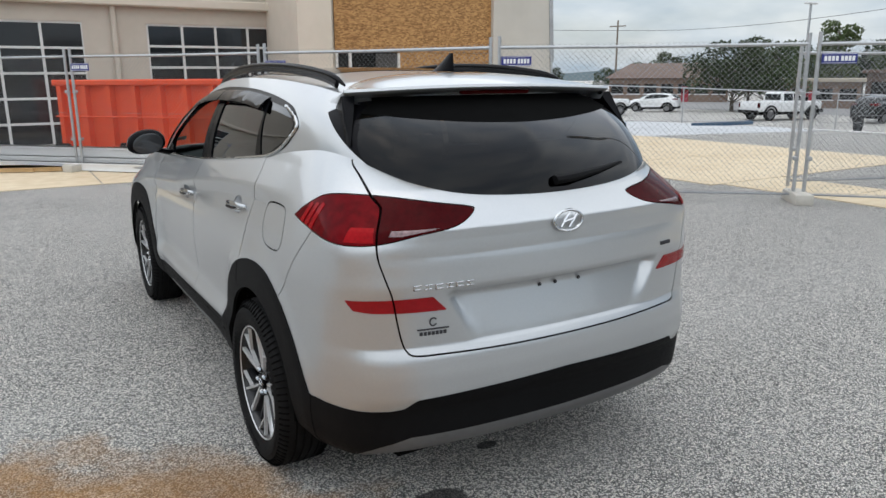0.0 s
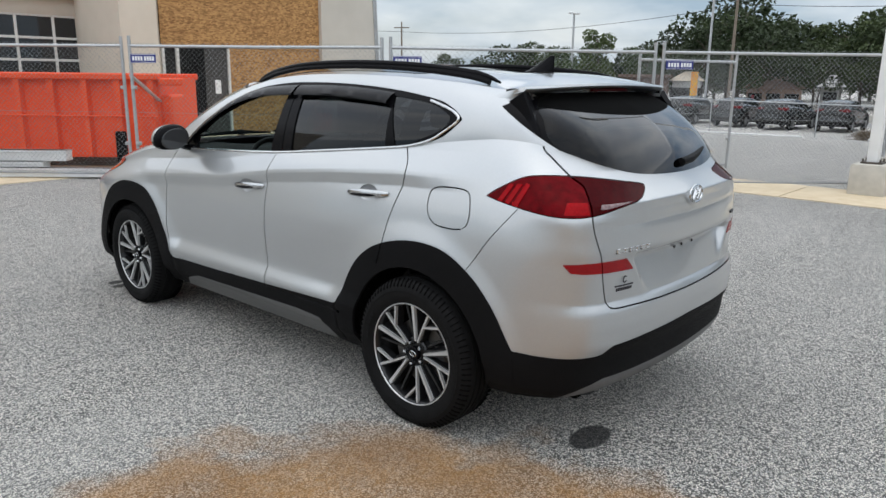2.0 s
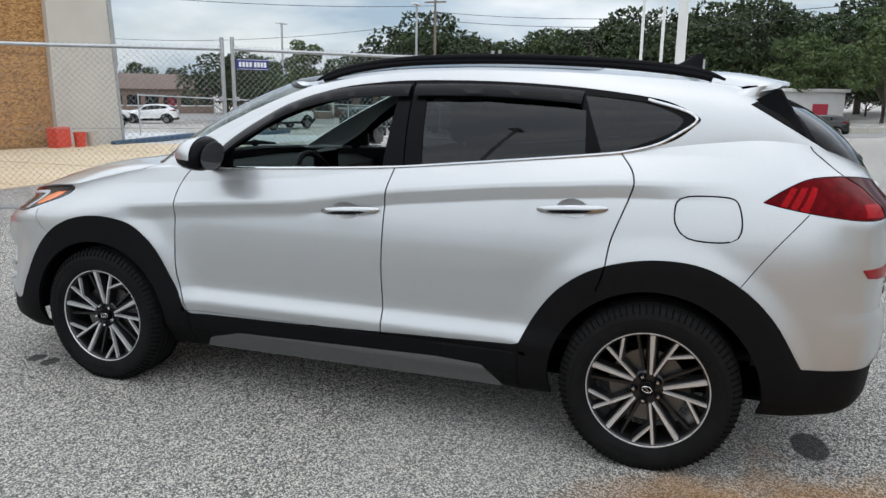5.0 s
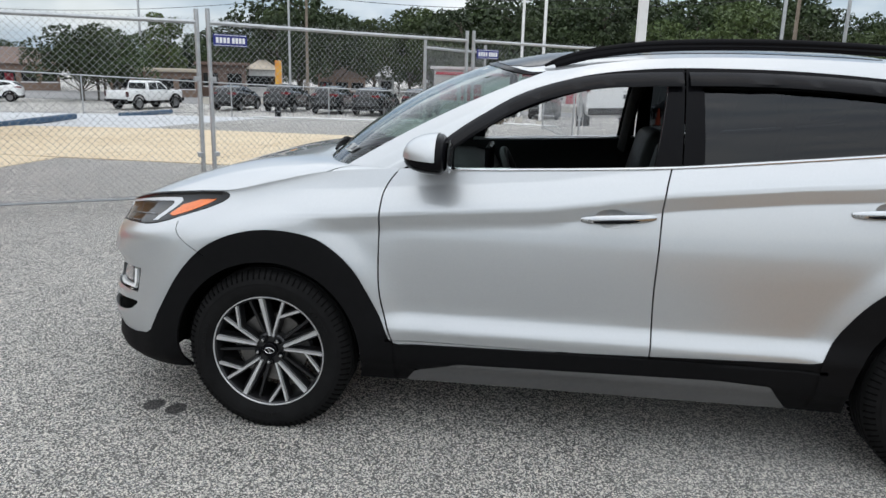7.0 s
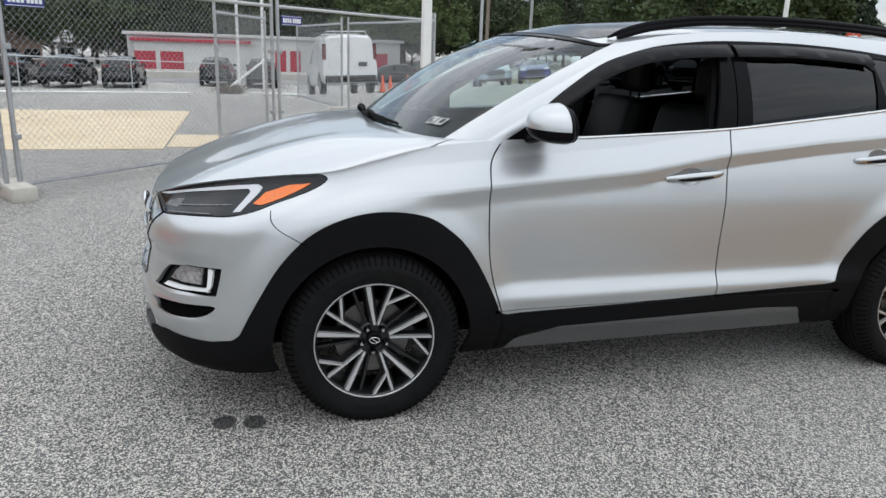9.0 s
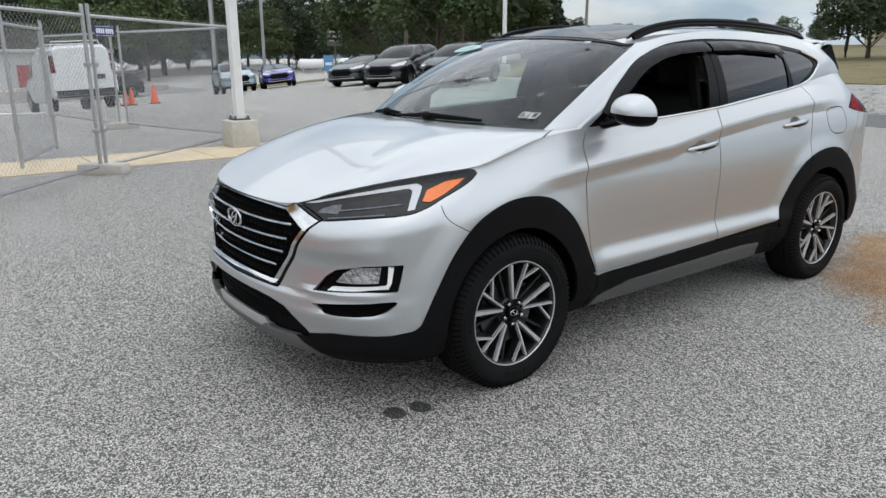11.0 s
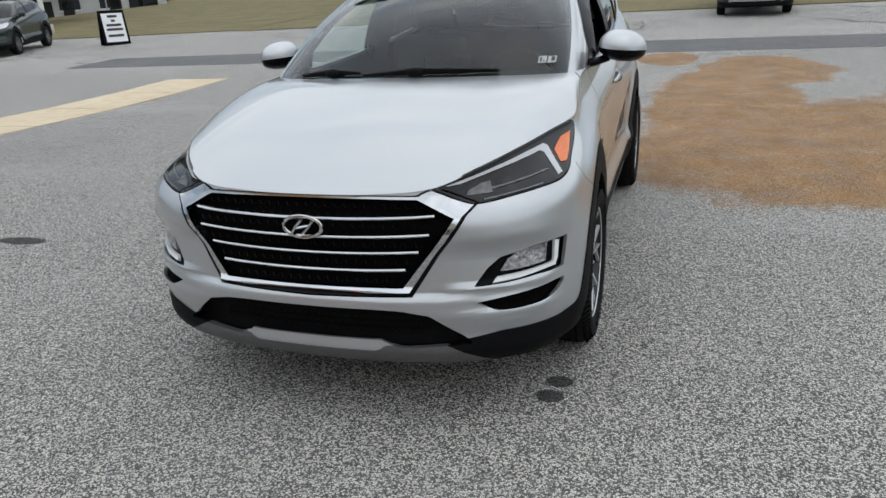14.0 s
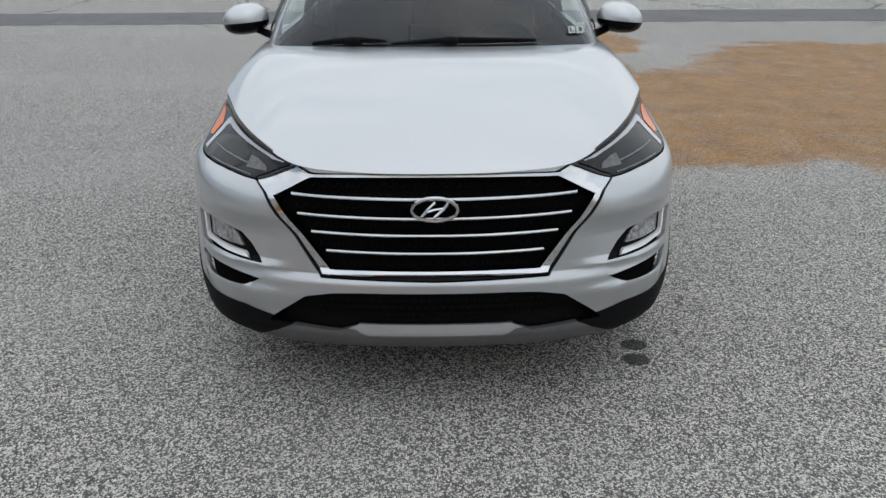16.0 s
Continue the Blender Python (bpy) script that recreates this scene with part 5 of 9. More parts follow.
def tail_y(x, zz):
    t = np.linspace(13, 20, 500)
    b = spline(BASE, t)
    s = float(np.interp(-abs(x), -b[:, 0], t))
    v = np.linspace(0, 1, 140)
    p = lower_skin(np.full((1, 140), s), v[None, :])[0]
    return float(np.interp(zz, p[:, 2], p[:, 1]))


oval_emblem(0, tail_y(0, 1.074) - .010, 1.074, .062, .036, -4, -1, tailgate)
# model badge: seven raised strokes; dealer badge: dark bars and a ring; drive badge
for _i in range(6):
    _bm = bmesh.new()
    _x = -.597 + _i * .036
    _y = tail_y(_x, .905)
    add_box(_bm, (_x, _y - .006, .896), (_x + .027, _y + .003, .901), .001)
    add_box(_bm, (_x + .002, _y - .006, .909), (_x + .029, _y + .003, .914), .001)
    add_box(_bm, (_x + .010 * (_i % 2), _y - .006, .896), (_x + .005 + .010 * (_i % 2), _y + .003, .914), .001)
    part("badge_stroke", _bm, CHROME, tailgate, "chrome badge stroke")
DECAL = shader("dark_decal", (.03, .03, .035), .4, vary=.1, scale=50)
_bm = bmesh.new()
for _i in range(7):
    _x = -.575 + _i * .0135
    _y = tail_y(_x, .745)
    add_box(_bm, (_x, _y - .003, .740), (_x + .010, _y + .004, .752), 0)
for _i in range(14):
    _x = -.583 + _i * .0078
    add_box(_bm, (_x, tail_y(_x, .76) - .003, .758), (_x + .006, tail_y(_x, .76) + .004, .763), 0)
_y = tail_y(-.53, .785)
add_tube(_bm, [(-.53 + .013 * math.cos(t), _y - .002, .785 + .013 * math.sin(t)) for t in np.linspace(.6, 5.7, 16)], .0025, 5)
part("dealer_badge", _bm, DECAL, tailgate, "dark dealer badge of small bars")
_bm = bmesh.new()
for _i in range(4):
    _x = .50 + _i * .016
    add_box(_bm, (_x, tail_y(_x, .925) - .005, .918), (_x + .012, tail_y(_x, .925) + .003, .932), .001)
part("drive_badge", _bm, DECAL, tailgate, "small dark badge")
for _x in (-.09, .09, -.02):
    _bm = bmesh.new()
    add_lathe(_bm, [(0, .0075), (-.004, .006), (-.0045, .0003)], 12, "Y", (_x, tail_y(_x, .845) - .001, .845))
    part("plate_bolt", _bm, DECAL, tailgate, "black plate bolt")

# rear wiper and windscreen wipers
_bm = bmesh.new()
_wp = lambda x, zz, o: (x, -float(np.interp(zz, [1.165, 1.25, 1.33, 1.42, 1.495], [2.135, 2.055, 1.96, 1.85, 1.715])) - o, zz)
add_tube(_bm, [_wp(.0, 1.206, .035), _wp(.08, 1.212, .045), _wp(.24, 1.225, .024), _wp(.38, 1.240, .0)], [.022, .022, .015, .008], 8, True, (1, .8))
part("rear_wiper", _bm, CLAD, tailgate, "black rear wiper")


def screen(x, f, out=.0):
    """A point on the windscreen: x across, f up."""
    t = np.linspace(0, 6, 300)
    b = spline(COWL, t)
    s = float(np.interp(abs(x), b[:, 0], t))
    p = upper_skin(np.full((1, 2), s), np.array([[f, f]]))[0, 0]
    return Vector((x, p[1] + .45 * out, p[2] + .9 * out))


for _x0, _x1, _hub in ((.52, .20, .34), (.18, -.44, -.07)):
    _bm = bmesh.new()
    add_tube(_bm, [screen(_x0, .004, .012), screen(_hub + .10, .010, .016), screen(_hub, .016, .022), screen((_hub + _x1) / 2, .020, .018), screen(_x1, .026, .010)], [.006, .010, .012, .008, .005], 8, True, (.8, 1.1))
    add_tube(_bm, [screen(x, .012 + .016 * i / 8, .007) for i, x in enumerate(np.linspace(_x0, _x1, 9))], .005, 6, True, (.7, 1.4))
    _c = screen(_hub, .012, .018)
    bmesh.ops.create_uvsphere(_bm, u_segments=14, v_segments=9, radius=1, matrix=Matrix.Translation(_c) @ Matrix.Diagonal((.040, .022, .022, 1)))
    part("windscreen_wiper", _bm, CLAD, car, "black windscreen wiper")
_bm = bmesh.new()
_cv = [[_bm.verts.new((x, p[1] + dy, p[2] + dz)) for dy, dz in ((-.03, -.004), (.03, -.012), (.085, -.02))] for x in np.linspace(-.70, .70, 29) for p in (screen(x, 0.0),)]
for _a, _b in zip(_cv, _cv[1:]):
    for _k in range(2):
        _bm.faces.new((_a[_k], _a[_k + 1], _b[_k + 1], _b[_k]))
part("cowl_panel", _bm, CLAD, car, "black cowl panel")

# exhaust and stickers
_bm = bmesh.new()
for _x in (.49, .58):
    add_lathe(_bm, [(-1.98, .028), (-2.07, .033), (-2.09, .034), (-2.09, .029), (-2.0, .027)], 20, "Y", (_x, 0, .318))
bmesh.ops.scale(_bm, vec=(1, 1, .8), verts=_bm.verts, space=Matrix.Translation((0, 0, -.3)))
part("exhaust_tip", _bm, CHROME, car, "twin chrome exhaust tips")
STICKERW = shader("white_sticker", (.42, .44, .43), .5, vary=.05, scale=60)
AQUA = shader("pale_aqua_sticker", (.40, .58, .56), .5, vary=.08, scale=40)
_bm = bmesh.new()
for _x0, _x1 in ((-.668, -.634), (-.629, -.595)):
    vs = [_bm.verts.new(screen(x, f, .004)) for x, f in ((_x0, .082), (_x1, .078), (_x1, .132), (_x0, .136))]
    _bm.faces.new(vs)
part("inspection_sticker", _bm, STICKERW, car, "pair of small white inspection stickers")
_bm = bmesh.new()
for _x0, _x1, _f0, _f1 in ((-.663, -.648, .092, .126), (-.622, -.616, .088, .100), (-.610, -.602, .088, .122)):
    _bm.faces.new([_bm.verts.new(screen(x, f, .006)) for x, f in ((_x0, _f0), (_x1, _f0), (_x1, _f1), (_x0, _f1))])
part("sticker_print", _bm, DECAL, car, "dark print on the stickers")
_bm = bmesh.new()
_bm.faces.new([_bm.verts.new(screen(.34 + .15 * math.cos(t), .81 + .055 * math.sin(t), .004)) for t in np.linspace(0, 2 * math.pi, 33)[:-1]])
part("oval_sticker", _bm, AQUA, car, "pale aqua oval sticker on the windscreen")
_bm = bmesh.new()
for _k in (-.018, 0, .018):
    _bm.faces.new([_bm.verts.new(screen(x, .81 + _k + f, .006)) for x, f in ((.25, -.004), (.43, -.004), (.43, .004), (.25, .004))])
part("sticker_print", _bm, shader("pale_green_print", (.30, .52, .50), .5, vary=.1, scale=30), car, "bars of print on the oval sticker")
_bm = bmesh.new()
_bm.faces.new([_bm.verts.new(screen(x, f, .003)) for x, f in ((-.50, .905), (-.47, .905), (-.47, .93), (-.50, .93))])
part("screen_label", _bm, STICKERW, car, "tiny white label")


# ---- cabin ----
def seat(x, y, width=.5, back=.62, name="front_seat"):
    h = new(name)
    h.empty_display_size = .1
    h.parent = car
    tagged(h, "black leather seat")
    bm = bmesh.new()
    add_box(bm, (x - width / 2, y - .25, .52), (x + width / 2, y + .27, .68), .06, seg=3)
    part("cushion", bm, LEATHER, h)
    bm = bmesh.new()
    add_box(bm, (-width / 2, -.07, 0), (width / 2, .07, back), .06, pose(x, y - .26, .62, 14), seg=3)
    part("backrest", bm, LEATHER, h)
    return h


for _x in (-.37, .37):
    _h = seat(_x, .08)
    _bm = bmesh.new()
    add_box(_bm, (_x - .13, -.46, 1.245), (_x + .13, -.37, 1.44), .04, seg=3)
    for _k in (-.05, .05):
        add_tube(_bm, [(_x + _k, -.40, 1.18), (_x + _k, -.41, 1.27)], .007, 6)
    part("headrest", _bm, LEATHER, _h)
_h = seat(0, -.82, 1.22, .60, "rear_bench")
for _x in (-.36, .36):
    _bm = bmesh.new()
    add_box(_bm, (_x - .13, -1.36, 1.22), (_x + .13, -1.28, 1.36), .035, seg=3)
    part("headrest", _bm, LEATHER, _h)
_bm = bmesh.new()
_prof = [(.50, .72), (.48, .92), (.54, 1.03), (.66, 1.06), (.95, 1.06), (1.15, 1.06)]
_rows = [[_bm.verts.new((x, y, zz + .03 * math.exp(-((x + .37) / .2) ** 2) * (zz > 1))) for y, zz in _prof] for x in np.linspace(-.72, .72, 25)]
for _a, _b in zip(_rows, _rows[1:]):
    for _k in range(len(_prof) - 1):
        _bm.faces.new((_a[_k], _a[_k + 1], _b[_k + 1], _b[_k]))
part("dashboard", _bm, INNER, car, "black dashboard")
_bm = bmesh.new()
add_box(_bm, (-.13, .50, .98), (.13, .53, 1.15), .01)
part("centre_screen", _bm, GLOSSBLACK, car, "black centre display")
_bm = bmesh.new()
_m = pose(-.37, .36, .985, 68)
add_tube(_bm, [_m @ Vector((.185 * math.cos(t), .185 * math.sin(t), 0)) for t in np.linspace(0, 2 * math.pi, 33)], .016, 8, False)
add_box(_bm, (-.06, -.05, -.03), (.06, .05, .02), .015, _m)
add_box(_bm, (-.18, -.015, -.01), (.18, .015, .008), .005, _m)
add_box(_bm, (-.02, -.18, -.01), (.02, -.03, .008), .005, _m)
add_tube(_bm, [_m @ Vector((0, 0, -.02)), _m @ Vector((0, 0, -.25))], .035, 8)
part("steering_wheel", _bm, LEATHER, car, "black leather steering wheel")
_bm = bmesh.new()
add_box(_bm, (-.12, -.35, .45), (.12, .55, .78), .03)
part("centre_console", _bm, INNER, car)
_bm = bmesh.new()
add_box(_bm, (-.70, -2.0, .44), (.70, 1.0, .47), .01)
part("cabin_floor", _bm, INNER, car, "dark cabin floor")
_bm = bmesh.new()
_hl = [[_bm.verts.new((-x, y, zz - .04)) for x, y, zz in roof_skin(np.full((1, 6), s), np.linspace(0, 1, 6)[None, :])[0]] for s in np.linspace(5.5, 17.5, 30)]
_hr = [[_bm.verts.new((x, y, zz - .04)) for x, y, zz in roof_skin(np.full((1, 6), s), np.linspace(0, 1, 6)[None, :])[0]] for s in np.linspace(5.5, 17.5, 30)]
for _g in (_hl, _hr):
    for _a, _b in zip(_g, _g[1:]):
        for _k in range(5):
            _bm.faces.new((_a[_k], _a[_k + 1], _b[_k + 1], _b[_k]))
part("headliner", _bm, INNER, car, "dark headliner")
_bm = bmesh.new()
add_box(_bm, (-.11, .40, 1.42), (.11, .43, 1.49), .015)
add_box(_bm, (-.03, .42, 1.47), (.03, .47, 1.53), .01)
part("rear_view_mirror", _bm, INNER, car, "black rear-view mirror")


def pillar(y0, y1):
    def build(bm):
        add_tube(bm, [(-.685, y0, 1.08), (-.61, (y0 + y1) / 2, 1.36), (-.545, y1, 1.49)], .03, 6, True, (.7, 1.6))


    return build


mirrored(pillar(-1.05, -1.10), "inner_pillar", INNER, "dark inner pillar trim")
mirrored(pillar(-.19, -.26), "inner_pillar", INNER, "dark inner pillar trim")


# ---- the ground ----
def ground_z(x, y):
    """Level round the car, falling gently away to the street and rising behind."""
    x, y = np.asarray(x, float), np.asarray(y, float)
    soft = lambda d: np.where(d > 0, d * d / (np.abs(d) + 3.0), 0)
    fall = soft(.55 * x + .5 * y - 11) * .059
    fall = fall + soft(.6 * x - .3 * np.abs(y) - 9) * .08
    rise = soft(-y - 5.0) * .055 * (1 - .22 * np.clip(x / 20, 0, 1))
    return np.clip(rise, 0, 2.2) - np.clip(fall, 0, 1.6)


def gz(x, y):
    return float(ground_z(x, y))


def asphalt_material():
    m = bpy.data.materials.new("weathered_asphalt")
    m.use_nodes = True
    t = m.node_tree
    N, L = t.nodes, t.links
    b = N["Principled BSDF"]
    co = N.new("ShaderNodeTexCoord")

    def noise_tex(scale, detail=3, rough=.5):
        n = N.new("ShaderNodeTexNoise")
        n.inputs["Scale"].default_value, n.inputs["Detail"].default_value, n.inputs["Roughness"].default_value = scale, detail, rough
        L.new(co.outputs["Object"], n.inputs["Vector"])
        return n.outputs["Fac"]

    def ranged(src, lo, hi, a=0.0, c=1.0):
        n = N.new("ShaderNodeMapRange")
        n.inputs["From Min"].default_value, n.inputs["From Max"].default_value = lo, hi
        n.inputs["To Min"].default_value, n.inputs["To Max"].default_value = a, c
        L.new(src, n.inputs["Value"])
        return n.outputs["Result"]

    def mixed(fac, c1, c2, kind="MIX"):
        n = N.new("ShaderNodeMixRGB")
        n.blend_type = kind
        for s, c in ((1, c1), (2, c2)):
            if isinstance(c, tuple):
                n.inputs[s].default_value = (*c, 1)
            else:
                L.new(c, n.inputs[s])
        if isinstance(fac, float):
            n.inputs["Fac"].default_value = fac
        else:
            L.new(fac, n.inputs["Fac"])
        return n.outputs["Color"]

    vo = N.new("ShaderNodeTexVoronoi")
    vo.inputs["Scale"].default_value = 150
    L.new(co.outputs["Object"], vo.inputs["Vector"])
    sep = N.new("ShaderNodeSeparateColor")
    L.new(vo.outputs["Color"], sep.inputs["Color"])
    stones = mixed(ranged(sep.outputs[0], .30, .52), (.160, .154, .141), (.99, .947, .866))
    v2 = N.new("ShaderNodeTexVoronoi")
    v2.inputs["Scale"].default_value = 250
    L.new(co.outputs["Object"], v2.inputs["Vector"])
    sep2 = N.new("ShaderNodeSeparateColor")
    L.new(v2.outputs["Color"], sep2.inputs["Color"])
    grit = mixed(ranged(sep2.outputs[1], .25, .95), (.05, .049, .048), (.95, .94, .91))
    stones = mixed(ranged(sep.outputs[1], .74, .80), stones, grit)
    binder = ranged(vo.outputs["Distance"], .55, .74)
    col = mixed(binder, stones, (.035, .0345, .0335))
    col = mixed(ranged(noise_tex(.55, 5, .6), .30, .72, .0, .16), col, (.54, .53, .51))
    col = mixed(ranged(noise_tex(7, 4), .35, .8, .0, .10), col, (.14, .14, .138))
    col = mixed(ranged(noise_tex(38, 3, .65), .46, .64, .0, .30), col, (.05, .0495, .048))
    # dusty and dark patches, tyre-swept streaks and fine cracks
    mp = N.new("ShaderNodeMapping")
    mp.inputs["Scale"].default_value = (.10, .55, 1)
    mp.inputs["Rotation"].default_value = (0, 0, .16)
    L.new(co.outputs["Object"], mp.inputs["Vector"])
    st = N.new("ShaderNodeTexNoise")
    st.inputs["Scale"].default_value, st.inputs["Detail"].default_value, st.inputs["Roughness"].default_value = 1.0, 6, .6
    L.new(mp.outputs[0], st.inputs["Vector"])
    col = mixed(ranged(st.outputs["Fac"], .50, .72, .0, .34), col, (.60, .585, .555))
    col = mixed(ranged(noise_tex(.22, 6, .62), .54, .72, .0, .22), col, (.17, .168, .164))
    wob = N.new("ShaderNodeVectorMath")
    wob.operation = "MULTIPLY_ADD"
    wob.inputs[1].default_value = (1.6, 1.6, 0)
    nz = N.new("ShaderNodeTexNoise")
    nz.inputs["Scale"].default_value, nz.inputs["Detail"].default_value = .8, 5
    L.new(co.outputs["Object"], nz.inputs["Vector"])
    L.new(nz.outputs["Color"], wob.inputs[0])
    L.new(co.outputs["Object"], wob.inputs[2])
    cv = N.new("ShaderNodeTexVoronoi")
    cv.feature = "DISTANCE_TO_EDGE"
    cv.inputs["Scale"].default_value = .16
    L.new(wob.outputs[0], cv.inputs["Vector"])
    py = N.new("ShaderNodeSeparateXYZ")
    L.new(co.outputs["Object"], py.inputs[0])
    away = ranged(py.outputs["Y"], -9.5, -11.0)
    ck = N.new("ShaderNodeMath")
    ck.operation = "MULTIPLY"
    L.new(ranged(cv.outputs["Distance"], .0075, .003, .0, .75), ck.inputs[0])
    L.new(away, ck.inputs[1])
    col = mixed(ck.outputs[0], col, (.06, .06, .058))
    # rust-brown stain where soil washed over the asphalt
    px = N.new("ShaderNodeSeparateXYZ")
    L.new(co.outputs["Object"], px.inputs[0])

    def blob(x, y, rx, ry, wob=.85):
        sub = N.new("ShaderNodeVectorMath")
        sub.operation = "SUBTRACT"
        sub.inputs[1].default_value = (x, y, 0)
        L.new(co.outputs["Object"], sub.inputs[0])
        sc = N.new("ShaderNodeVectorMath")
        sc.operation = "MULTIPLY"
        sc.inputs[1].default_value = (1 / rx, 1 / ry, 0)
        L.new(sub.outputs[0], sc.inputs[0])
        ln = N.new("ShaderNodeVectorMath")
        ln.operation = "LENGTH"
        L.new(sc.outputs[0], ln.inputs[0])
        ad = N.new("ShaderNodeMath")
        ad.operation = "MULTIPLY_ADD"
        ad.inputs[1].default_value = wob
        L.new(noise_tex(1.6, 6, .65), ad.inputs[0])
        L.new(ln.outputs["Value"], ad.inputs[2])
        return ranged(ad.outputs[0], 1.0 + wob * .5 + .09, 1.0 + wob * .5 - .07)

    def maxed(*srcs):
        out = srcs[0]
        for s in srcs[1:]:
            n = N.new("ShaderNodeMath")
            n.operation = "MAXIMUM"
            L.new(out, n.inputs[0])
            L.new(s, n.inputs[1])
            out = n.outputs[0]
        return out

    stain = maxed(blob(-2.35, -2.55, 1.72, 1.75), blob(-4.0, -3.2, 2.6, 2.5), blob(-1.75, -5.4, .95, 3.0), blob(-6.2, -5.8, 2.4, 2.2), blob(-.95, -9.6, .5, .8), blob(-2.4, -8.2, 1.0, 1.5))
    fine = ranged(noise_tex(35, 4, .7), .2, .8, .78, 1.0)
    patch = ranged(noise_tex(3.2, 7, .72), .36, .58, .72, 1.0)
    tint = mixed(ranged(noise_tex(2.2, 5), .3, .7), (.62, .31, .075), (.40, .195, .052))
    brown = mixed(.8, col, tint, "MULTIPLY")
    brown = mixed(.48, brown, tint)
    mul = N.new("ShaderNodeMath")
    mul.operation = "MULTIPLY"
    L.new(stain, mul.inputs[0])
    L.new(fine, mul.inputs[1])
    mul2 = N.new("ShaderNodeMath")
    mul2.operation = "MULTIPLY"
    L.new(mul.outputs[0], mul2.inputs[0])
    L.new(patch, mul2.inputs[1])
    col = mixed(mul2.outputs[0], col, brown)
    # oil drips
    oil = maxed(blob(-.435, -2.015, .13, .075, .5), blob(-.79, 1.915, .055, .045, .5), blob(-.81, 1.80, .055, .045, .5), blob(3.09, .70, .19, .07, .5), blob(-.02, -1.75, .05, .03, .5))
    col = mixed(ranged(oil, 0, 1, 0, .86), col, (.022, .022, .023))
    L.new(col, b.inputs["Base Color"])
    b.inputs["Roughness"].default_value = .86
    b.inputs["Specular IOR Level"].default_value = .3
    bp = N.new("ShaderNodeBump")
    bp.inputs["Strength"].default_value, bp.inputs["Distance"].default_value = 1.0, .008
    inv = ranged(vo.outputs["Distance"], .6, .1)
    L.new(inv, bp.inputs["Height"])
    L.new(bp.outputs[0], b.inputs["Normal"])
    return m


ASPHALT = asphalt_material()
CONCRETE = shader("tan_concrete", (.52, .41, .27), .85, color2=(.66, .56, .40), scale=5, bump=.25, bump_scale=120)
GREYCONC = shader("grey_concrete", (.42, .40, .36), .85, color2=(.56, .53, .47), scale=8, bump=.3, bump_scale=90)
GRASS = shader("dry_grass", (.088, .085, .036), .95, color2=(.225, .18, .085), scale=6, bump=.6, bump_scale=60)
ROADGREY = shader("street_asphalt", (.20, .20, .20), .9, color2=(.27, .265, .26), scale=3, bump=.2, bump_scale=150)

_bm = bmesh.new()
_xs = np.concatenate([np.linspace(-260, -30, 14), np.linspace(-26, 60, 87), np.linspace(66, 400, 22)])
_ys = np.concatenate([np.linspace(-300, -50, 16), np.linspace(-46, 60, 107), np.linspace(66, 400, 22)])
_gv = [[_bm.verts.new((x, y, gz(x, y))) for y in _ys] for x in _xs]
for _i in range(len(_xs) - 1):
    for _j in range(len(_ys) - 1):
        _bm.faces.new((_gv[_i][_j], _gv[_i + 1][_j], _gv[_i + 1][_j + 1], _gv[_i][_j + 1]))
tagged(mesh_object("ground", _bm, ASPHALT, 60), "grey speckled asphalt car park with rust-brown soil stains", "ground", kind="structure")


def slab(name, label, x0, y0, x1, y1, top=.012, mat=None, nx=1, ny=1, gapw=.012, category="pavement"):
    """A paved sheet that follows the ground, of nx by ny bays."""
    h = thing(name, label, category, kind="structure")
    for i in range(nx):
        for j in range(ny):
            xa, xb = x0 + (x1 - x0) * i / nx + gapw, x0 + (x1 - x0) * (i + 1) / nx - gapw
            ya, yb = y0 + (y1 - y0) * j / ny + gapw, y0 + (y1 - y0) * (j + 1) / ny - gapw
            bm = bmesh.new()
            us, vs = np.linspace(xa, xb, max(2, int((xb - xa) / 2) + 2)), np.linspace(ya, yb, max(2, int((yb - ya) / 2) + 2))
            g = [[bm.verts.new((x, y, gz(x, y) + top)) for y in vs] for x in us]
            for p in range(len(us) - 1):
                for q in range(len(vs) - 1):
                    bm.faces.new((g[p][q], g[p + 1][q], g[p + 1][q + 1], g[p][q + 1]))
            r = bmesh.ops.extrude_face_region(bm, geom=list(bm.faces))
            for v in r["geom"]:
                if isinstance(v, bmesh.types.BMVert):
                    v.co.z -= top + .05
            part("bay", bm, mat, h)
    return h


slab("pavement", "tan concrete strip across the asphalt", 7.3, -8.3, 8.75, 2.85, .012, CONCRETE, 1, 7)
slab("pavement_pad", "tan concrete pad behind the fence", 7.1, 2.86, 13.05, 13.7, .012, CONCRETE, 2, 4)
slab("forecourt", "tan soil-washed concrete before the building", -3.0, 7.9, 7.08, 13.7, .01, CONCRETE, 4, 2)
PALECONC = shader("pale_washed_concrete", (.40, .415, .43), .85, color2=(.54, .55, .56), scale=1.2, bump=.2, bump_scale=90)
slab("apron", "pale washed concrete apron before the street", 13.1, 9.9, 28.0, 26.0, .008, PALECONC, 3, 3, .008)
slab("verge_front", "dry grass verge along the back of the car park", 14.0, -60, 60, -19.6, .03, GRASS, 1, 1, 0, "grass")
slab("verge_bank", "dry grass bank behind the parking bays", -60, -90, 13.9, -19.2, .03, GRASS, 1, 1, 0, "grass")
slab("road", "grey street beyond the fence", 56, -18, 76, 120, .01, ROADGREY, 1, 1, 0, "road")
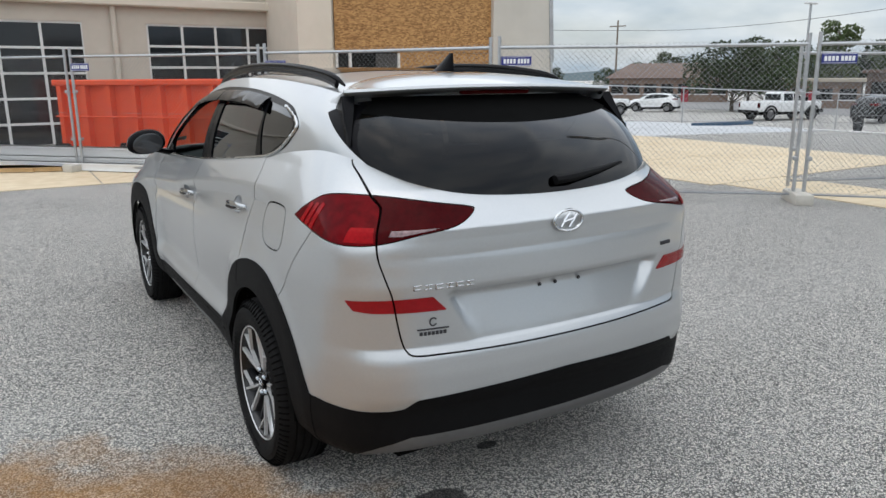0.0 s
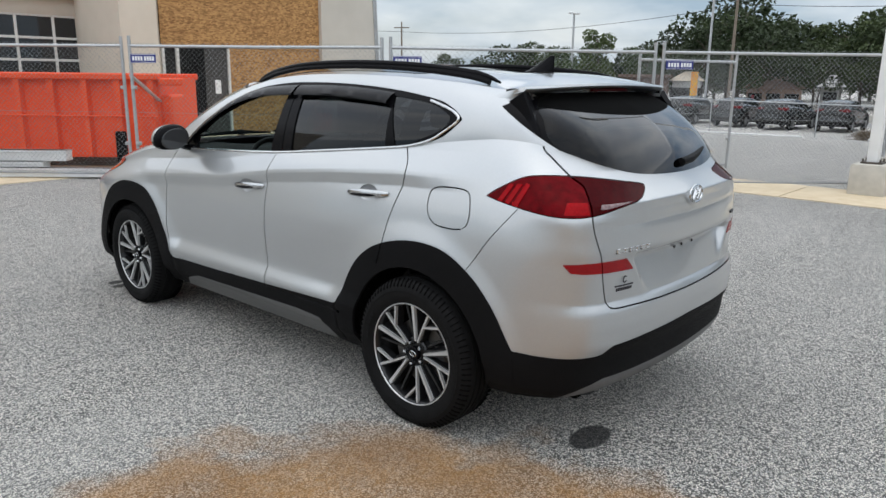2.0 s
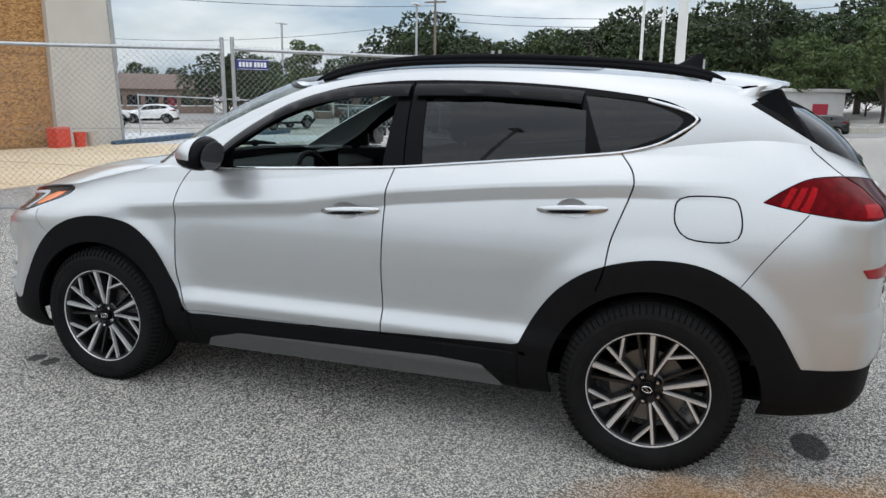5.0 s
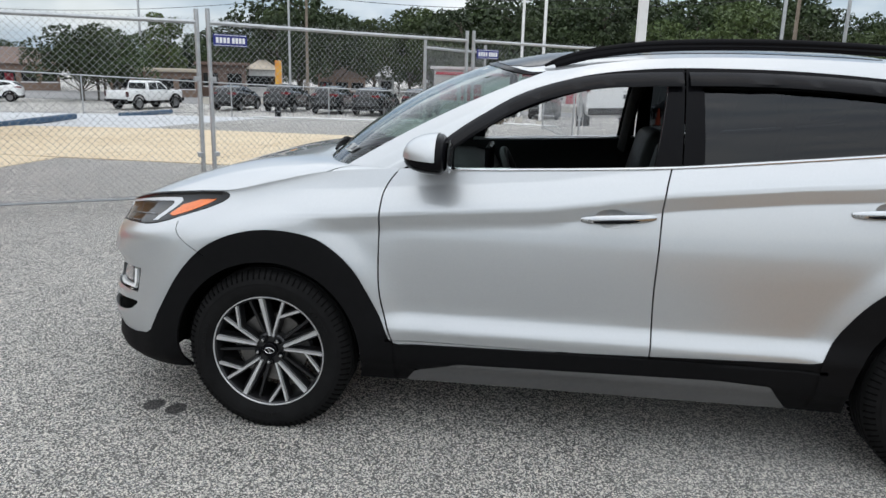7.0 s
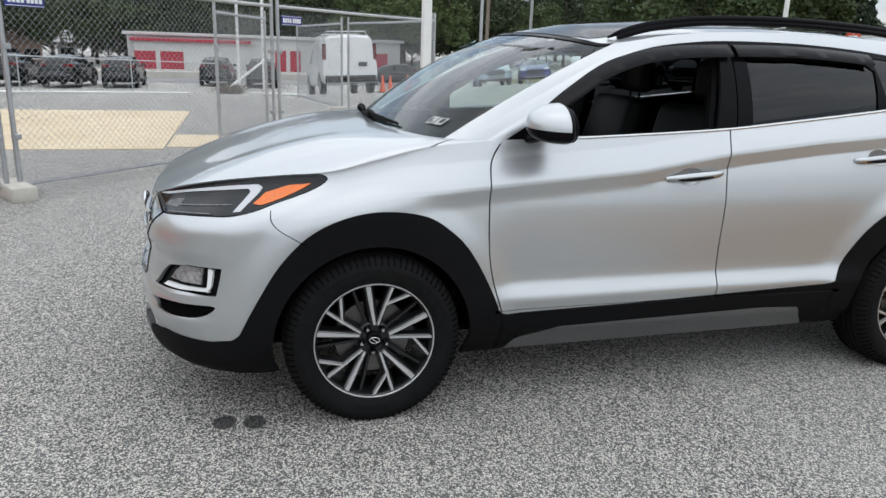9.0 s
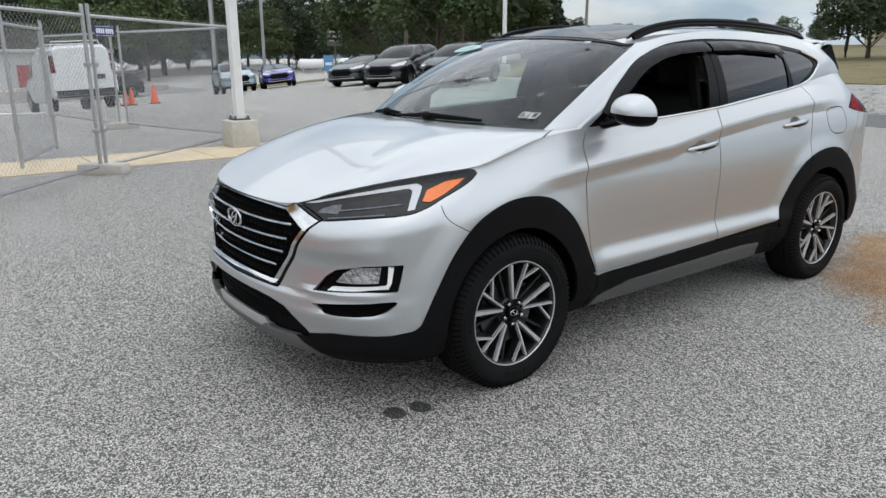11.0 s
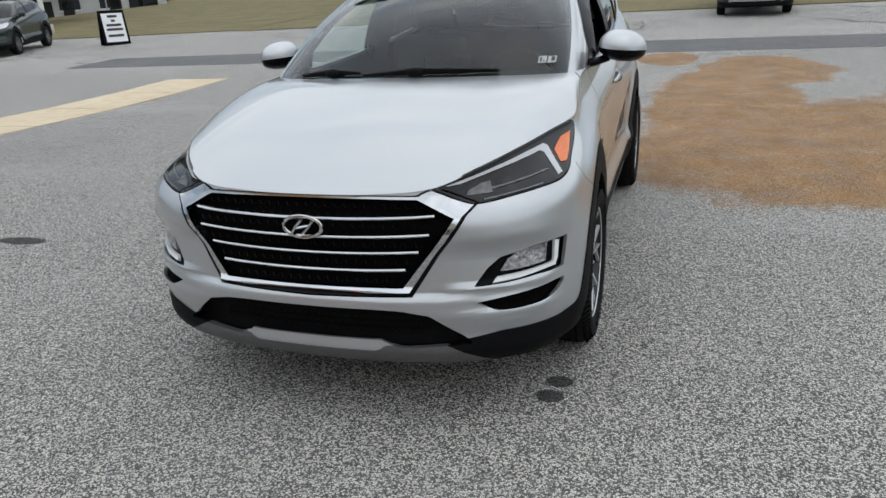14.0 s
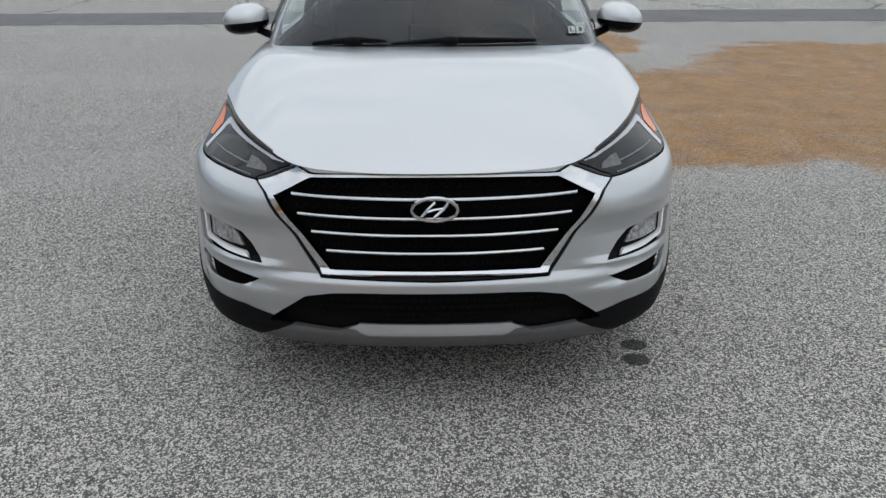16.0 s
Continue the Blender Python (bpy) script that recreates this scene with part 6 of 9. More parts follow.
slab("road_patch", "dark strip of fresh asphalt across the lot", -30, -12.3, 13.5, -10.5, .006, shader("fresh_asphalt", (.085, .085, .086), .8, color2=(.14, .14, .138), scale=8, bump=.2, bump_scale=200), 1, 1, 0, "road")

# ---- temporary fence ----
GALV = shader("galvanised_steel", (.38, .39, .40), .42, .75, color2=(.50, .51, .52), scale=20)
WIRE = shader("galvanised_wire", (.30, .31, .32), .45, .7, vary=.1, scale=15)
BLUE = shader("blue_sign_enamel", (.02, .028, .20), .35, vary=.1, scale=20)
WHITEP = shader("white_sign_paint", (.80, .80, .80), .45, vary=.04, scale=20)
WEATHER = shader("weathered_white_metal", (.66, .66, .65), .5, color2=(.78, .78, .77), scale=4)


def fence_panel(a, b, sign=True, lean=0.0, low=.10, high=1.93, group="temporary fence panels"):
    """A framed panel of chain link between two feet, with posts above the rail."""
    a, b = Vector((*a, 0)), Vector((*b, 0))
    a.z, b.z = gz(a.x, a.y), gz(b.x, b.y)
    d = b - a
    length = d.length
    h = thing("chain_link_fence", "galvanised chain-link temporary fence panel on concrete feet", "fence", group)
    m = Matrix.Translation(a) @ Matrix.Rotation(math.atan2(d.y, d.x), 4, "Z") @ Matrix.Rotation(lean, 4, "X")
    h.matrix_world = m
    e = .06
    for x, top in ((e, high + .14), (length - e, high + .13)):
        bm = bmesh.new()
        add_tube(bm, [(x, 0, .03), (x, 0, top)], .024, 10)
        part("post", bm, GALV, h)
    for zz, r in ((high, .021), (low, .013)):
        bm = bmesh.new()
        add_tube(bm, [(e, 0, zz), (length / 2, 0, zz - .006), (length - e, 0, zz)], r, 8)
        part("rail", bm, GALV if zz == high else WIRE, h)
    for x in (e + .02, length - e - .02):
        for zz in (.55, 1.35):
            bm = bmesh.new()
            add_box(bm, (x - .035, -.032, zz - .025), (x + .035, .032, zz + .025), .006)
            part("clamp", bm, GALV, h)
    bm = bmesh.new()
    step, r = .0707, .0017
    top, bot = high + .045, low - .01
    hh = top - bot
    for s in (1, -1):
        n = int((length + hh) / step)
        for i in range(n + 1):
            x0 = i * step - hh if s > 0 else i * step
            p0, p1 = Vector((x0, s * .0018, bot)), Vector((x0 + s * hh, s * .0018, top))
            dd = p1 - p0
            lo = 0.0 if dd.x == 0 else min((e - p0.x) / dd.x, (length - e - p0.x) / dd.x)
            hi = 1.0 if dd.x == 0 else max((e - p0.x) / dd.x, (length - e - p0.x) / dd.x)
            lo, hi = max(0, lo), min(1, hi)
            if hi - lo < .01:
                continue
            add_tube(bm, [p0 + dd * lo, p0 + dd * hi], r, 3, False)
    tagged(part("chain_link", bm, WIRE, h, "galvanised chain-link mesh"), kind="stuff")
    bm = bmesh.new()
    for zz in (low + .02, 1.0, high - .02):
        add_tube(bm, [(e, .004, zz), (length - e, .004, zz)], .0022, 4, False)
    part("tension_wire", bm, WIRE, h)
    if sign:
        bm = bmesh.new()
        add_box(bm, (.09, -.045, 1.695), (.475, -.040, 1.82), .0015)
        plate = part("sign", bm, BLUE, h, "blue enamel sign with white bars")
        bm = bmesh.new()
        for x0 in (.118, .160, .202, .244, .300, .340, .380, .420):
            add_box(bm, (x0, -.048, 1.728), (x0 + .030, -.046, 1.786), 0)
        for zz in (1.702, 1.808):
            add_box(bm, (.098, -.048, zz), (.467, -.046, zz + .005), 0)
        part("sign_lettering", bm, WHITEP, plate, "white bars and border on the sign")
    return h


FEET = [(-5.6, 15.2), (-3.1, 12.6), (-.60, 9.95), (1.83, 7.04), (3.92, 3.86), (6.85, 1.34), (9.48, -1.58)]
for _a, _b in zip(FEET, FEET[1:]):
    fence_panel(_a, _b, True)
fence_panel((9.48, -1.52), (13.1, -.50), False)
fence_panel((13.14, -.40), (17.2, .30), False)
fence_panel((7.75, 2.15), (9.9, 1.35), False, high=1.86)


def foot(x, y, yaw):
    bm = bmesh.new()
    add_box(bm, (-.30, -.11, -.01), (.30, .11, .135), .025, seg=2)
    ob = mesh_object("fence_foot", bm, GREYCONC, 40)
    ob.matrix_world = pose(x, y, gz(x, y), 0, 0, yaw)
    return tagged(ob, "pale concrete block foot of the fence", "fence foot", "fence feet")


for _i, (_x, _y) in enumerate(FEET[1:]):
    foot(_x, _y, 40 + 9 * ((_i * 7) % 5 - 2))
foot(13.12, -.42, 95)
_bm = bmesh.new()
add_tube(_bm, [(1.90, 7.10, 1.52), (3.70, 9.15, .77), (5.5, 11.2, .02)], .026, 8)
tagged(mesh_object("brace_pole", _bm, GALV, 40), "galvanised pole bracing the fence at a slant", "pole")

# ---- far chain-link line by the street ----
_h = thing("street_fence", "low chain-link fence along the street", "fence")
for _x, _y in ((22, 21.0), (27, 20.8), (32, 16.0), (34, 11.5), (36, 7.0), (37.5, 3.0)):
    _bm = bmesh.new()
    add_tube(_bm, [(_x, _y, gz(_x, _y)), (_x, _y, gz(_x, _y) + 1.75)], .03, 8)
    part("post", _bm, GALV, _h)
_pts = [(22, 21.0), (27, 20.8), (32, 16.0), (34, 11.5), (36, 7.0), (37.5, 3.0)]
for _p, _q in zip(_pts, _pts[1:]):
    _bm = bmesh.new()
    add_tube(_bm, [(*_p, gz(*_p) + 1.7), (*_q, gz(*_q) + 1.7)], .026, 8)
    part("rail", _bm, GALV, _h)

# ---- the building ----
STUCCO = shader("beige_render", (.47, .42, .355), .9, color2=(.53, .48, .41), scale=3, bump=.15, bump_scale=150)
STUCCO2 = shader("light_beige_panel", (.60, .54, .455), .85, color2=(.66, .60, .51), scale=2.5, bump=.1, bump_scale=120)
PANELW = shader("pale_wall_panel", (.47, .445, .40), .85, color2=(.56, .53, .48), scale=1.3, bump=.1, bump_scale=100)
ALU = shader("pale_window_frame", (.62, .62, .60), .5, vary=.06, scale=10)
DARKGLASS = shader("dark_window_glass", (.012, .014, .017), .06, spec=.7, rough2=.1, scale=2)
# black for doors, and for sheets that paint the shade of rooms
BLACKFILL = shader("black_for_doors_and_shaded_rooms", (.008, .008, .008), .6, vary=.3, scale=4)


def osb_material():
    m = bpy.data.materials.new("oriented_strand_board")
    m.use_nodes = True
    t = m.node_tree
    b = t.nodes["Principled BSDF"]
    b.inputs["Roughness"].default_value = .8
    co = t.nodes.new("ShaderNodeTexCoord")
    mp = t.nodes.new("ShaderNodeMapping")
    mp.inputs["Scale"].default_value = (9, 1, 22)
    mp.inputs["Rotation"].default_value = (0, .35, 0)
    vo = t.nodes.new("ShaderNodeTexVoronoi")
    vo.inputs["Scale"].default_value = 1.6
    no = t.nodes.new("ShaderNodeTexNoise")
    no.inputs["Scale"].default_value, no.inputs["Detail"].default_value = .8, 5
    sp = t.nodes.new("ShaderNodeSeparateColor")
    mx = t.nodes.new("ShaderNodeMixRGB")
    mx.inputs[1].default_value, mx.inputs[2].default_value = (.20, .095, .032, 1), (.50, .28, .105, 1)
    my = t.nodes.new("ShaderNodeMixRGB")
    my.blend_type = "MULTIPLY"
    my.inputs["Fac"].default_value = .5
    bp = t.nodes.new("ShaderNodeBump")
    bp.inputs["Strength"].default_value, bp.inputs["Distance"].default_value = .3, .005
    L = t.links
    L.new(co.outputs["Object"], mp.inputs["Vector"])
    L.new(mp.outputs[0], vo.inputs["Vector"])
    L.new(co.outputs["Object"], no.inputs["Vector"])
    L.new(vo.outputs["Color"], sp.inputs["Color"])
    L.new(sp.outputs[0], mx.inputs["Fac"])
    L.new(mx.outputs[0], my.inputs[1])
    L.new(no.outputs["Color"], my.inputs[2])
    L.new(mx.outputs[0], b.inputs["Base Color"])
    L.new(sp.outputs[1], bp.inputs["Height"])
    L.new(bp.outputs[0], b.inputs["Normal"])
    return m


OSB = osb_material()
building = thing("building", "beige commercial building under refurbishment with boarded entrance", "building")


def bpart(name, lo, hi, mat, label="", bevel=.0, parent=None):
    bm = bmesh.new()
    add_box(bm, lo, hi, bevel)
    return part(name, bm, mat, parent or building, label)


WY, EY = 16.2, 13.8
# window wall: bands and piers round the openings
for lo, hi in (((-14, WY, 2.92), (5.35, WY + .35, 6.2)), ((.27, WY, -.5), (1.74, WY + .35, 2.92)), ((1.74, WY, -.5), (5.35, WY + .35, .75)), ((5.20, WY + .0, .75), (5.35, WY + .35, 2.92)), ((-14, WY, -.5), (-5.2, WY + .35, 2.92))):
    bpart("wall", lo, hi, STUCCO, "beige rendered wall")
bpart("gutter", (-14, WY - .22, 3.32), (5.35, WY, 3.55), STUCCO2, "beige ledge under the eaves", .03)
bpart("downpipe", (.92, WY - .11, -.3), (1.04, WY - .003, 3.32), STUCCO, "beige downpipe", .02)


def window(x0, x1, z0, z1, cols, rows, y):
    w = new("window")
    w.parent = building
    tagged(w, "dark multi-pane window with pale frame")
    for i in range(cols + 1):
        x = x0 + (x1 - x0) * i / cols
        bm = bmesh.new()
        add_box(bm, (x - .032, y + .02, z0), (x + .032, y + .10, z1), .006)
        part("mullion", bm, ALU, w)
    for j in range(rows + 1):
        zz = z0 + (z1 - z0) * j / rows
        bm = bmesh.new()
        add_box(bm, (x0, y + .024, zz - .03), (x1, y + .096, zz + .03), .006)
        part("transom", bm, ALU, w)
    for i in range(cols):
        for j in range(rows):
            bm = bmesh.new()
            xa, za = x0 + (x1 - x0) * i / cols + .03, z0 + (z1 - z0) * j / rows + .03
            add_box(bm, (xa, y + .055, za), (xa + (x1 - x0) / cols - .06, y + .065, za + (z1 - z0) / rows - .06))
            part("pane", bm, DARKGLASS, w)


window(1.76, 5.20, .78, 2.90, 4, 4, WY)
window(-5.2, .27, -.1, 2.90, 6, 5, WY)
# black sheet in place of the unlit room
bpart("wall", (-5.2, WY + .36, -.5), (5.3, WY + .6, 3.2), BLACKFILL, "black sheet painting the room's shade behind the windows")
# entrance block
bpart("pier", (4.88, EY - .02, -.5), (5.80, EY + 2.6, 6.4), STUCCO2, "light beige pier", .01)
bpart("pier_reveal", (5.80, EY + .16, -.5), (5.92, EY + .5, 6.4), STUCCO, "beige reveal")
leaning = [bpart("wall", (10.80, EY, -.8), (13.1, EY + 8, 6.4), PANELW, "pale weathered wall panel")]
leaning.append(bpart("corner_trim", (13.05, EY - .03, -.8), (13.14, EY + .06, 6.4), GALV, "metal corner trim", .01))
leaning.append(bpart("downpipe", (13.12, EY - .04, 2.0), (13.19, EY + .04, 6.4), GALV, "metal corner downpipe", .01))
# the free edge of this wall leans back a little towards the top
for _o in leaning:
    for _v in _o.data.vertices:
        if _v.co.x > 12:
            _v.co.x -= .055 * (_v.co.z + .6)
# black sheet in place of the shade behind the boards
bpart("wall", (5.80, EY + 1.0, -.6), (11.0, EY + 1.3, 6.4), BLACKFILL, "black sheet painting the shade inside the entrance")
boards = new("boarding")
boards.parent = building
tagged(boards, "brown strand board closing the entrance")
for i in range(4):
    x0, x1 = 5.92 + i * 1.26, min(5.92 + (i + 1) * 1.26, 10.80)
    for z0, z1 in ((2.22, 4.6), (4.6, 6.4)):
        bm = bmesh.new()
        add_box(bm, (x0 + .003, EY + .12, z0 + .003), (x1 - .003, EY + .14, z1 - .003))
        part("board", bm, OSB, boards)
for x0, x1 in ((7.80, 9.05), (9.05, 10.30), (10.30, 10.80)):
    bm = bmesh.new()
    add_box(bm, (x0 + .003, EY + .12, -.4), (x1 - .003, EY + .14, 2.215))
    part("board", bm, OSB, boards)
for x0, x1 in ((5.92, 5.99), (6.30, 6.37), (7.74, 7.80)):
    bpart("door_jamb", (x0, EY + .10, -.2), (x1, EY + .17, 2.2), ALU, "pale door jamb")
bpart("door_leaf", (7.10, EY + .16, -.2), (7.74, EY + .20, 2.18), shader("dark_grey_door", (.045, .042, .040), .5, vary=.2, scale=6), "dark grey door leaf ajar")
bpart("notice", (7.36, EY + .145, 1.05), (7.52, EY + .158, 1.40), WHITEP, "white notice taped to the door")
bpart("bucket_shelf", (11.2, EY - .5, -.25), (12.0, EY - .02, -.18), GREYCONC, "concrete kerb under the wall")


def bucket(x, y, mat, label):
    bm = bmesh.new()
    add_lathe(bm, [(0, .001), (0, .13), (.33, .15), (.36, .155), (.36, .145), (.05, .125), (.05, .001)], 20, "Z")
    ob = mesh_object("bucket", bm, mat, 40)
    ob.matrix_world = pose(x, y, gz(x, y) + .012)
    return tagged(ob, label, "bucket", "buckets by the wall")


ORANGE = shader("orange_container_paint", (.68, .060, .014), .55, color2=(.78, .095, .028), scale=6, rough2=.7, bump=.1, bump_scale=40)
REDPL = shader("red_plastic", (.60, .06, .03), .45, vary=.1, scale=20)
bucket(10.9, 13.2, REDPL, "red plastic bucket by the wall")
bucket(11.35, 13.25, GREYCONC, "grey plastic bucket by the wall")
_bm = bmesh.new()
add_box(_bm, (-.25, -.15, 0), (.25, .15, .5), .02)
_ob = tagged(mesh_object("crate", _bm, REDPL, 40), "red plastic crate by the wall", "crate")
_ob.matrix_world = pose(10.4, 13.35, gz(10.4, 13.35) + .012, 0, 0, 8)

# ---- skip container ----
DARKSTEEL = shader("dark_rusty_steel", (.05, .045, .04), .7, color2=(.10, .08, .06), scale=10)
skip = thing("skip_container", "orange ribbed steel roll-off skip container", "skip", m=Matrix.Translation((-.70, 11.62, 0)) @ Matrix.Rotation(math.radians(-44.3), 4, "Z"))
SL, SW = 4.95, 2.3
_bm = bmesh.new()
add_box(_bm, (0, 0, .18), (SL, .06, 1.47))
part("side_plate", _bm, ORANGE, skip)
_bm = bmesh.new()
add_box(_bm, (0, SW - .06, .18), (SL, SW, 1.47))
part("side_plate", _bm, ORANGE, skip)
for _x in (0, SL - .06):
    _bm = bmesh.new()
    add_box(_bm, (_x, .06, .18), (_x + .06, SW - .06, 1.47))
    part("end_plate", _bm, ORANGE, skip)
_bm = bmesh.new()
add_box(_bm, (.06, .06, .18), (SL - .06, SW - .06, .24))
part("floor_plate", _bm, ORANGE, skip)
for _i in range(10):
    _x = .03 + _i * (SL - .20) / 9
    _bm = bmesh.new()
    vs = add_prism(_bm, [(0, 0), (.14, 0), (.115, -.11), (.025, -.11)], 1.22, pose(_x, 0, .22))
    part("rib", _bm, ORANGE, skip)
_bm = bmesh.new()
add_box(_bm, (-.03, -.13, 1.44), (SL + .03, .07, 1.55), .02)
part("top_rail", _bm, ORANGE, skip)
_bm = bmesh.new()
add_box(_bm, (-.03, SW - .07, 1.44), (SL + .03, SW + .1, 1.55), .02)
part("top_rail", _bm, ORANGE, skip)
_bm = bmesh.new()
add_tube(_bm, [(0, -.13, .88), (SL, -.13, .86)], .015, 6)
part("tie_bar", _bm, ORANGE, skip)
_bm = bmesh.new()
add_box(_bm, (0, .2, .02), (SL, .36, .18), .01)
add_box(_bm, (0, SW - .36, .02), (SL, SW - .2, .18), .01)
part("skid_rail", _bm, DARKSTEEL, skip)
_bm = bmesh.new()
add_box(_bm, (4.25, -.18, .10), (4.42, -.10, .62), .02)
add_box(_bm, (4.28, -.17, -.0), (4.40, -.11, .12), .01)
part("rubber_flap", _bm, TYRE, skip, "black rubber flap")
_bm = bmesh.new()
add_box(_bm, (4.92, .1, .2), (5.12, .9, 1.2), .03)
add_box(_bm, (4.95, -.05, 1.36), (5.35, .12, 1.48), .02)
part("hinge_block", _bm, ORANGE, skip)

# steel sections and planks stacked before it
WHITEBEAM = shader("white_primed_steel", (.66, .66, .65), .55, color2=(.76, .76, .75), scale=4)
_dir = math.radians(-46)


def beam(x, y, length, w, h, zz, mat, label, name="steel_beam", yaw=-46):
    bm = bmesh.new()
    add_box(bm, (0, -w / 2, 0), (length, w / 2, h), .006)
    add_box(bm, (0, -w / 2 - .012, h * .8), (length, w / 2 + .012, h), .003)
    add_box(bm, (0, -w / 2 - .012, 0), (length, w / 2 + .012, h * .16), .003)
    ob = mesh_object(name, bm, mat, 30)
    ob.matrix_world = pose(x, y, zz, 0, 0, yaw)
    return tagged(ob, label, "beam", "stacked beams")


beam(-3.4, 13.15, 6.5, .22, .20, .02, WHITEBEAM, "white primed steel beam lying on the ground")
beam(-2.6, 12.0, 6.6, .16, .13, .02, WHITEBEAM, "white primed steel beam lying on the ground")
beam(-1.2, 11.0, 4.9, .15, .10, .02, WHITEBEAM, "white primed steel beam lying on the ground", yaw=-47)
beam(-2.2, 12.1, 5.2, .2, .16, .22, WHITEBEAM, "white primed steel beam lying on top of others")
PLANK = shader("raw_timber", (.42, .27, .12), .8, color2=(.55, .38, .20), scale=7, bump=.2, bump_scale=80)
beam(-3.4, 11.2, 2.8, .5, .07, .02, PLANK, "raw timber planks on the ground", "timber_plank", -22)
beam(-3.7, 11.9, 3.0, .3, .06, .02, PLANK, "raw timber planks on the ground", "timber_plank", -35)
for _x, _y, _a in ((.1, 10.35, 30), (-.9, 11.0, 40)):
    _bm = bmesh.new()
    add_box(_bm, (-.05, -.16, 0), (.05, .16, .40), .02, pose(0, 0, 0, 0, 32, 0))
    _ob = tagged(mesh_object("rubber_block", _bm, TYRE, 30), "black rubber block leaning on the beams", "rubber block", "rubber blocks")
    _ob.matrix_world = pose(_x, _y, .05, 0, 0, _a)


# ---- posts, cones and signs ----
def lamp_pole(x, y, height, w, base=True, label="white square steel lamp pole on a concrete base", mat=None):
    h = thing("lamp_pole", label, "lamp pole", "lamp poles", m=pose(x, y, gz(x, y)))
    b0 = .0
    if base:
        b0 = .44
        bm = bmesh.new()
        add_box(bm, (-.235, -.235, -.05), (.235, .235, b0), .03, seg=2)
        part("concrete_base", bm, GREYCONC, h, "stained concrete base")
        bm = bmesh.new()
        add_box(bm, (-w * .95, -w * .95, b0), (w * .95, w * .95, b0 + .025), .005)
        for sx in (-1, 1):
            for sy in (-1, 1):
                add_tube(bm, [(sx * w * .75, sy * w * .75, b0), (sx * w * .75, sy * w * .75, b0 + .07)], .014, 6)
        part("base_plate", bm, DARKSTEEL, h, "rusty base plate with bolts")
    bm = bmesh.new()
    add_box(bm, (-w / 2, -w / 2, b0), (w / 2, w / 2, height), .012)
    part("shaft", bm, mat or WEATHER, h)
    bm = bmesh.new()
    add_box(bm, (-.9, -.18, height - .05), (.9, .18, height + .12), .03)
    part("lamp_head", bm, WEATHER, h)
    return h


lamp_pole(8.56, -1.17, 8.5, .145)
lamp_pole(44.7, 1.9, 9.0, .17)
lamp_pole(40.6, .5, 9.0, .17)
lamp_pole(-13.4, 2.4, 9.6, .15)
lamp_pole(25.4, -21.9, 8.5, .16)


def polar(az, dist):
    return -3.2 + dist * math.cos(radians(az)), .3 + dist * math.sin(radians(az))


for _az, _d, _h in ((-16.4, 48, 9), (-20.3, 52, 9), (19.6, 70, 11), (30, 82, 10)):
    lamp_pole(*polar(_az, _d), _h, .17, False, "slim grey lamp pole by the street", GALV)
WOODP = shader("weathered_pole_wood", (.16, .13, .10), .9, color2=(.24, .20, .16), scale=8)
POLES = [(18.3, 78, 13), (-17.2, 60, 11), (-31.7, 62, 11), (-35.5, 50, 11), (43.8, 110, 11), (-46, 75, 11)]
for _az, _d, _h in POLES:
    _x, _y = polar(_az, _d)
    _t = thing("utility_pole", "weathered wooden utility pole with crossarm", "utility pole", "utility poles", m=pose(_x, _y, gz(_x, _y)))
    _bm = bmesh.new()
    add_tube(_bm, [(0, 0, -.2), (0, 0, _h)], [.17, .11], 10)
    part("shaft", _bm, WOODP, _t)
    _bm = bmesh.new()
    add_box(_bm, (-1.2, -.06, _h - .9), (1.2, .06, _h - .75), .01, pose(0, 0, 0, 0, 0, _az + 70))
    part("crossarm", _bm, WOODP, _t)
CABLE = shader("black_cable", (.02, .02, .02), .6, vary=.2, scale=5)
for _k, (_a, _b, _h0, _h1) in enumerate((((62, 60, 0), (18.3, 78, 0), 10.2, 11.3), ((62, 60, 0), (18.3, 78, 0), 9.0, 10.2), ((18.3, 78, 0), (-17.2, 60, 0), 11.5, 9.8), ((18.3, 78, 0), (-17.2, 60, 0), 9.6, 8.2), ((18.3, 78, 0), (-17.2, 60, 0), 8.8, 7.6), ((-17.2, 60, 0), (-35.5, 50, 0), 9.8, 9.5), ((-17.2, 60, 0), (-46, 75, 0), 8.6, 9.6), ((43.8, 110, 0), (18.3, 78, 0), 8.0, 8.6), ((75, 70, 0), (43.8, 110, 0), 9.5, 8.0))):
    (_x0, _y0), (_x1, _y1) = polar(*_a[:2]), polar(*_b[:2])
    _bm = bmesh.new()
    add_tube(_bm, [(_x0 + (_x1 - _x0) * t, _y0 + (_y1 - _y0) * t, _h0 + (_h1 - _h0) * t - 4 * 1.1 * t * (1 - t)) for t in np.linspace(0, 1, 17)], .024, 4, False)
    tagged(mesh_object("overhead_cable", _bm, CABLE, 40), "thin black overhead cable between poles", "cable", "overhead cables")

CONEO = shader("orange_cone_plastic", (.80, .13, .05), .5, vary=.1, scale=15)


def cone(x, y):
    h = thing("traffic_cone", "orange plastic traffic cone with black base", "cone", "traffic cones", m=pose(x, y, gz(x, y) + .01))
    bm = bmesh.new()
    add_lathe(bm, [(.03, .15), (.05, .13), (.70, .028), (.72, .02), (.72, .001)], 20, "Z")
    part("cone_body", bm, CONEO, h)
    bm = bmesh.new()
    add_box(bm, (-.18, -.18, 0), (.18, .18, .035), .01)
    part("cone_base", bm, TYRE, h, "black rubber base")
    return h


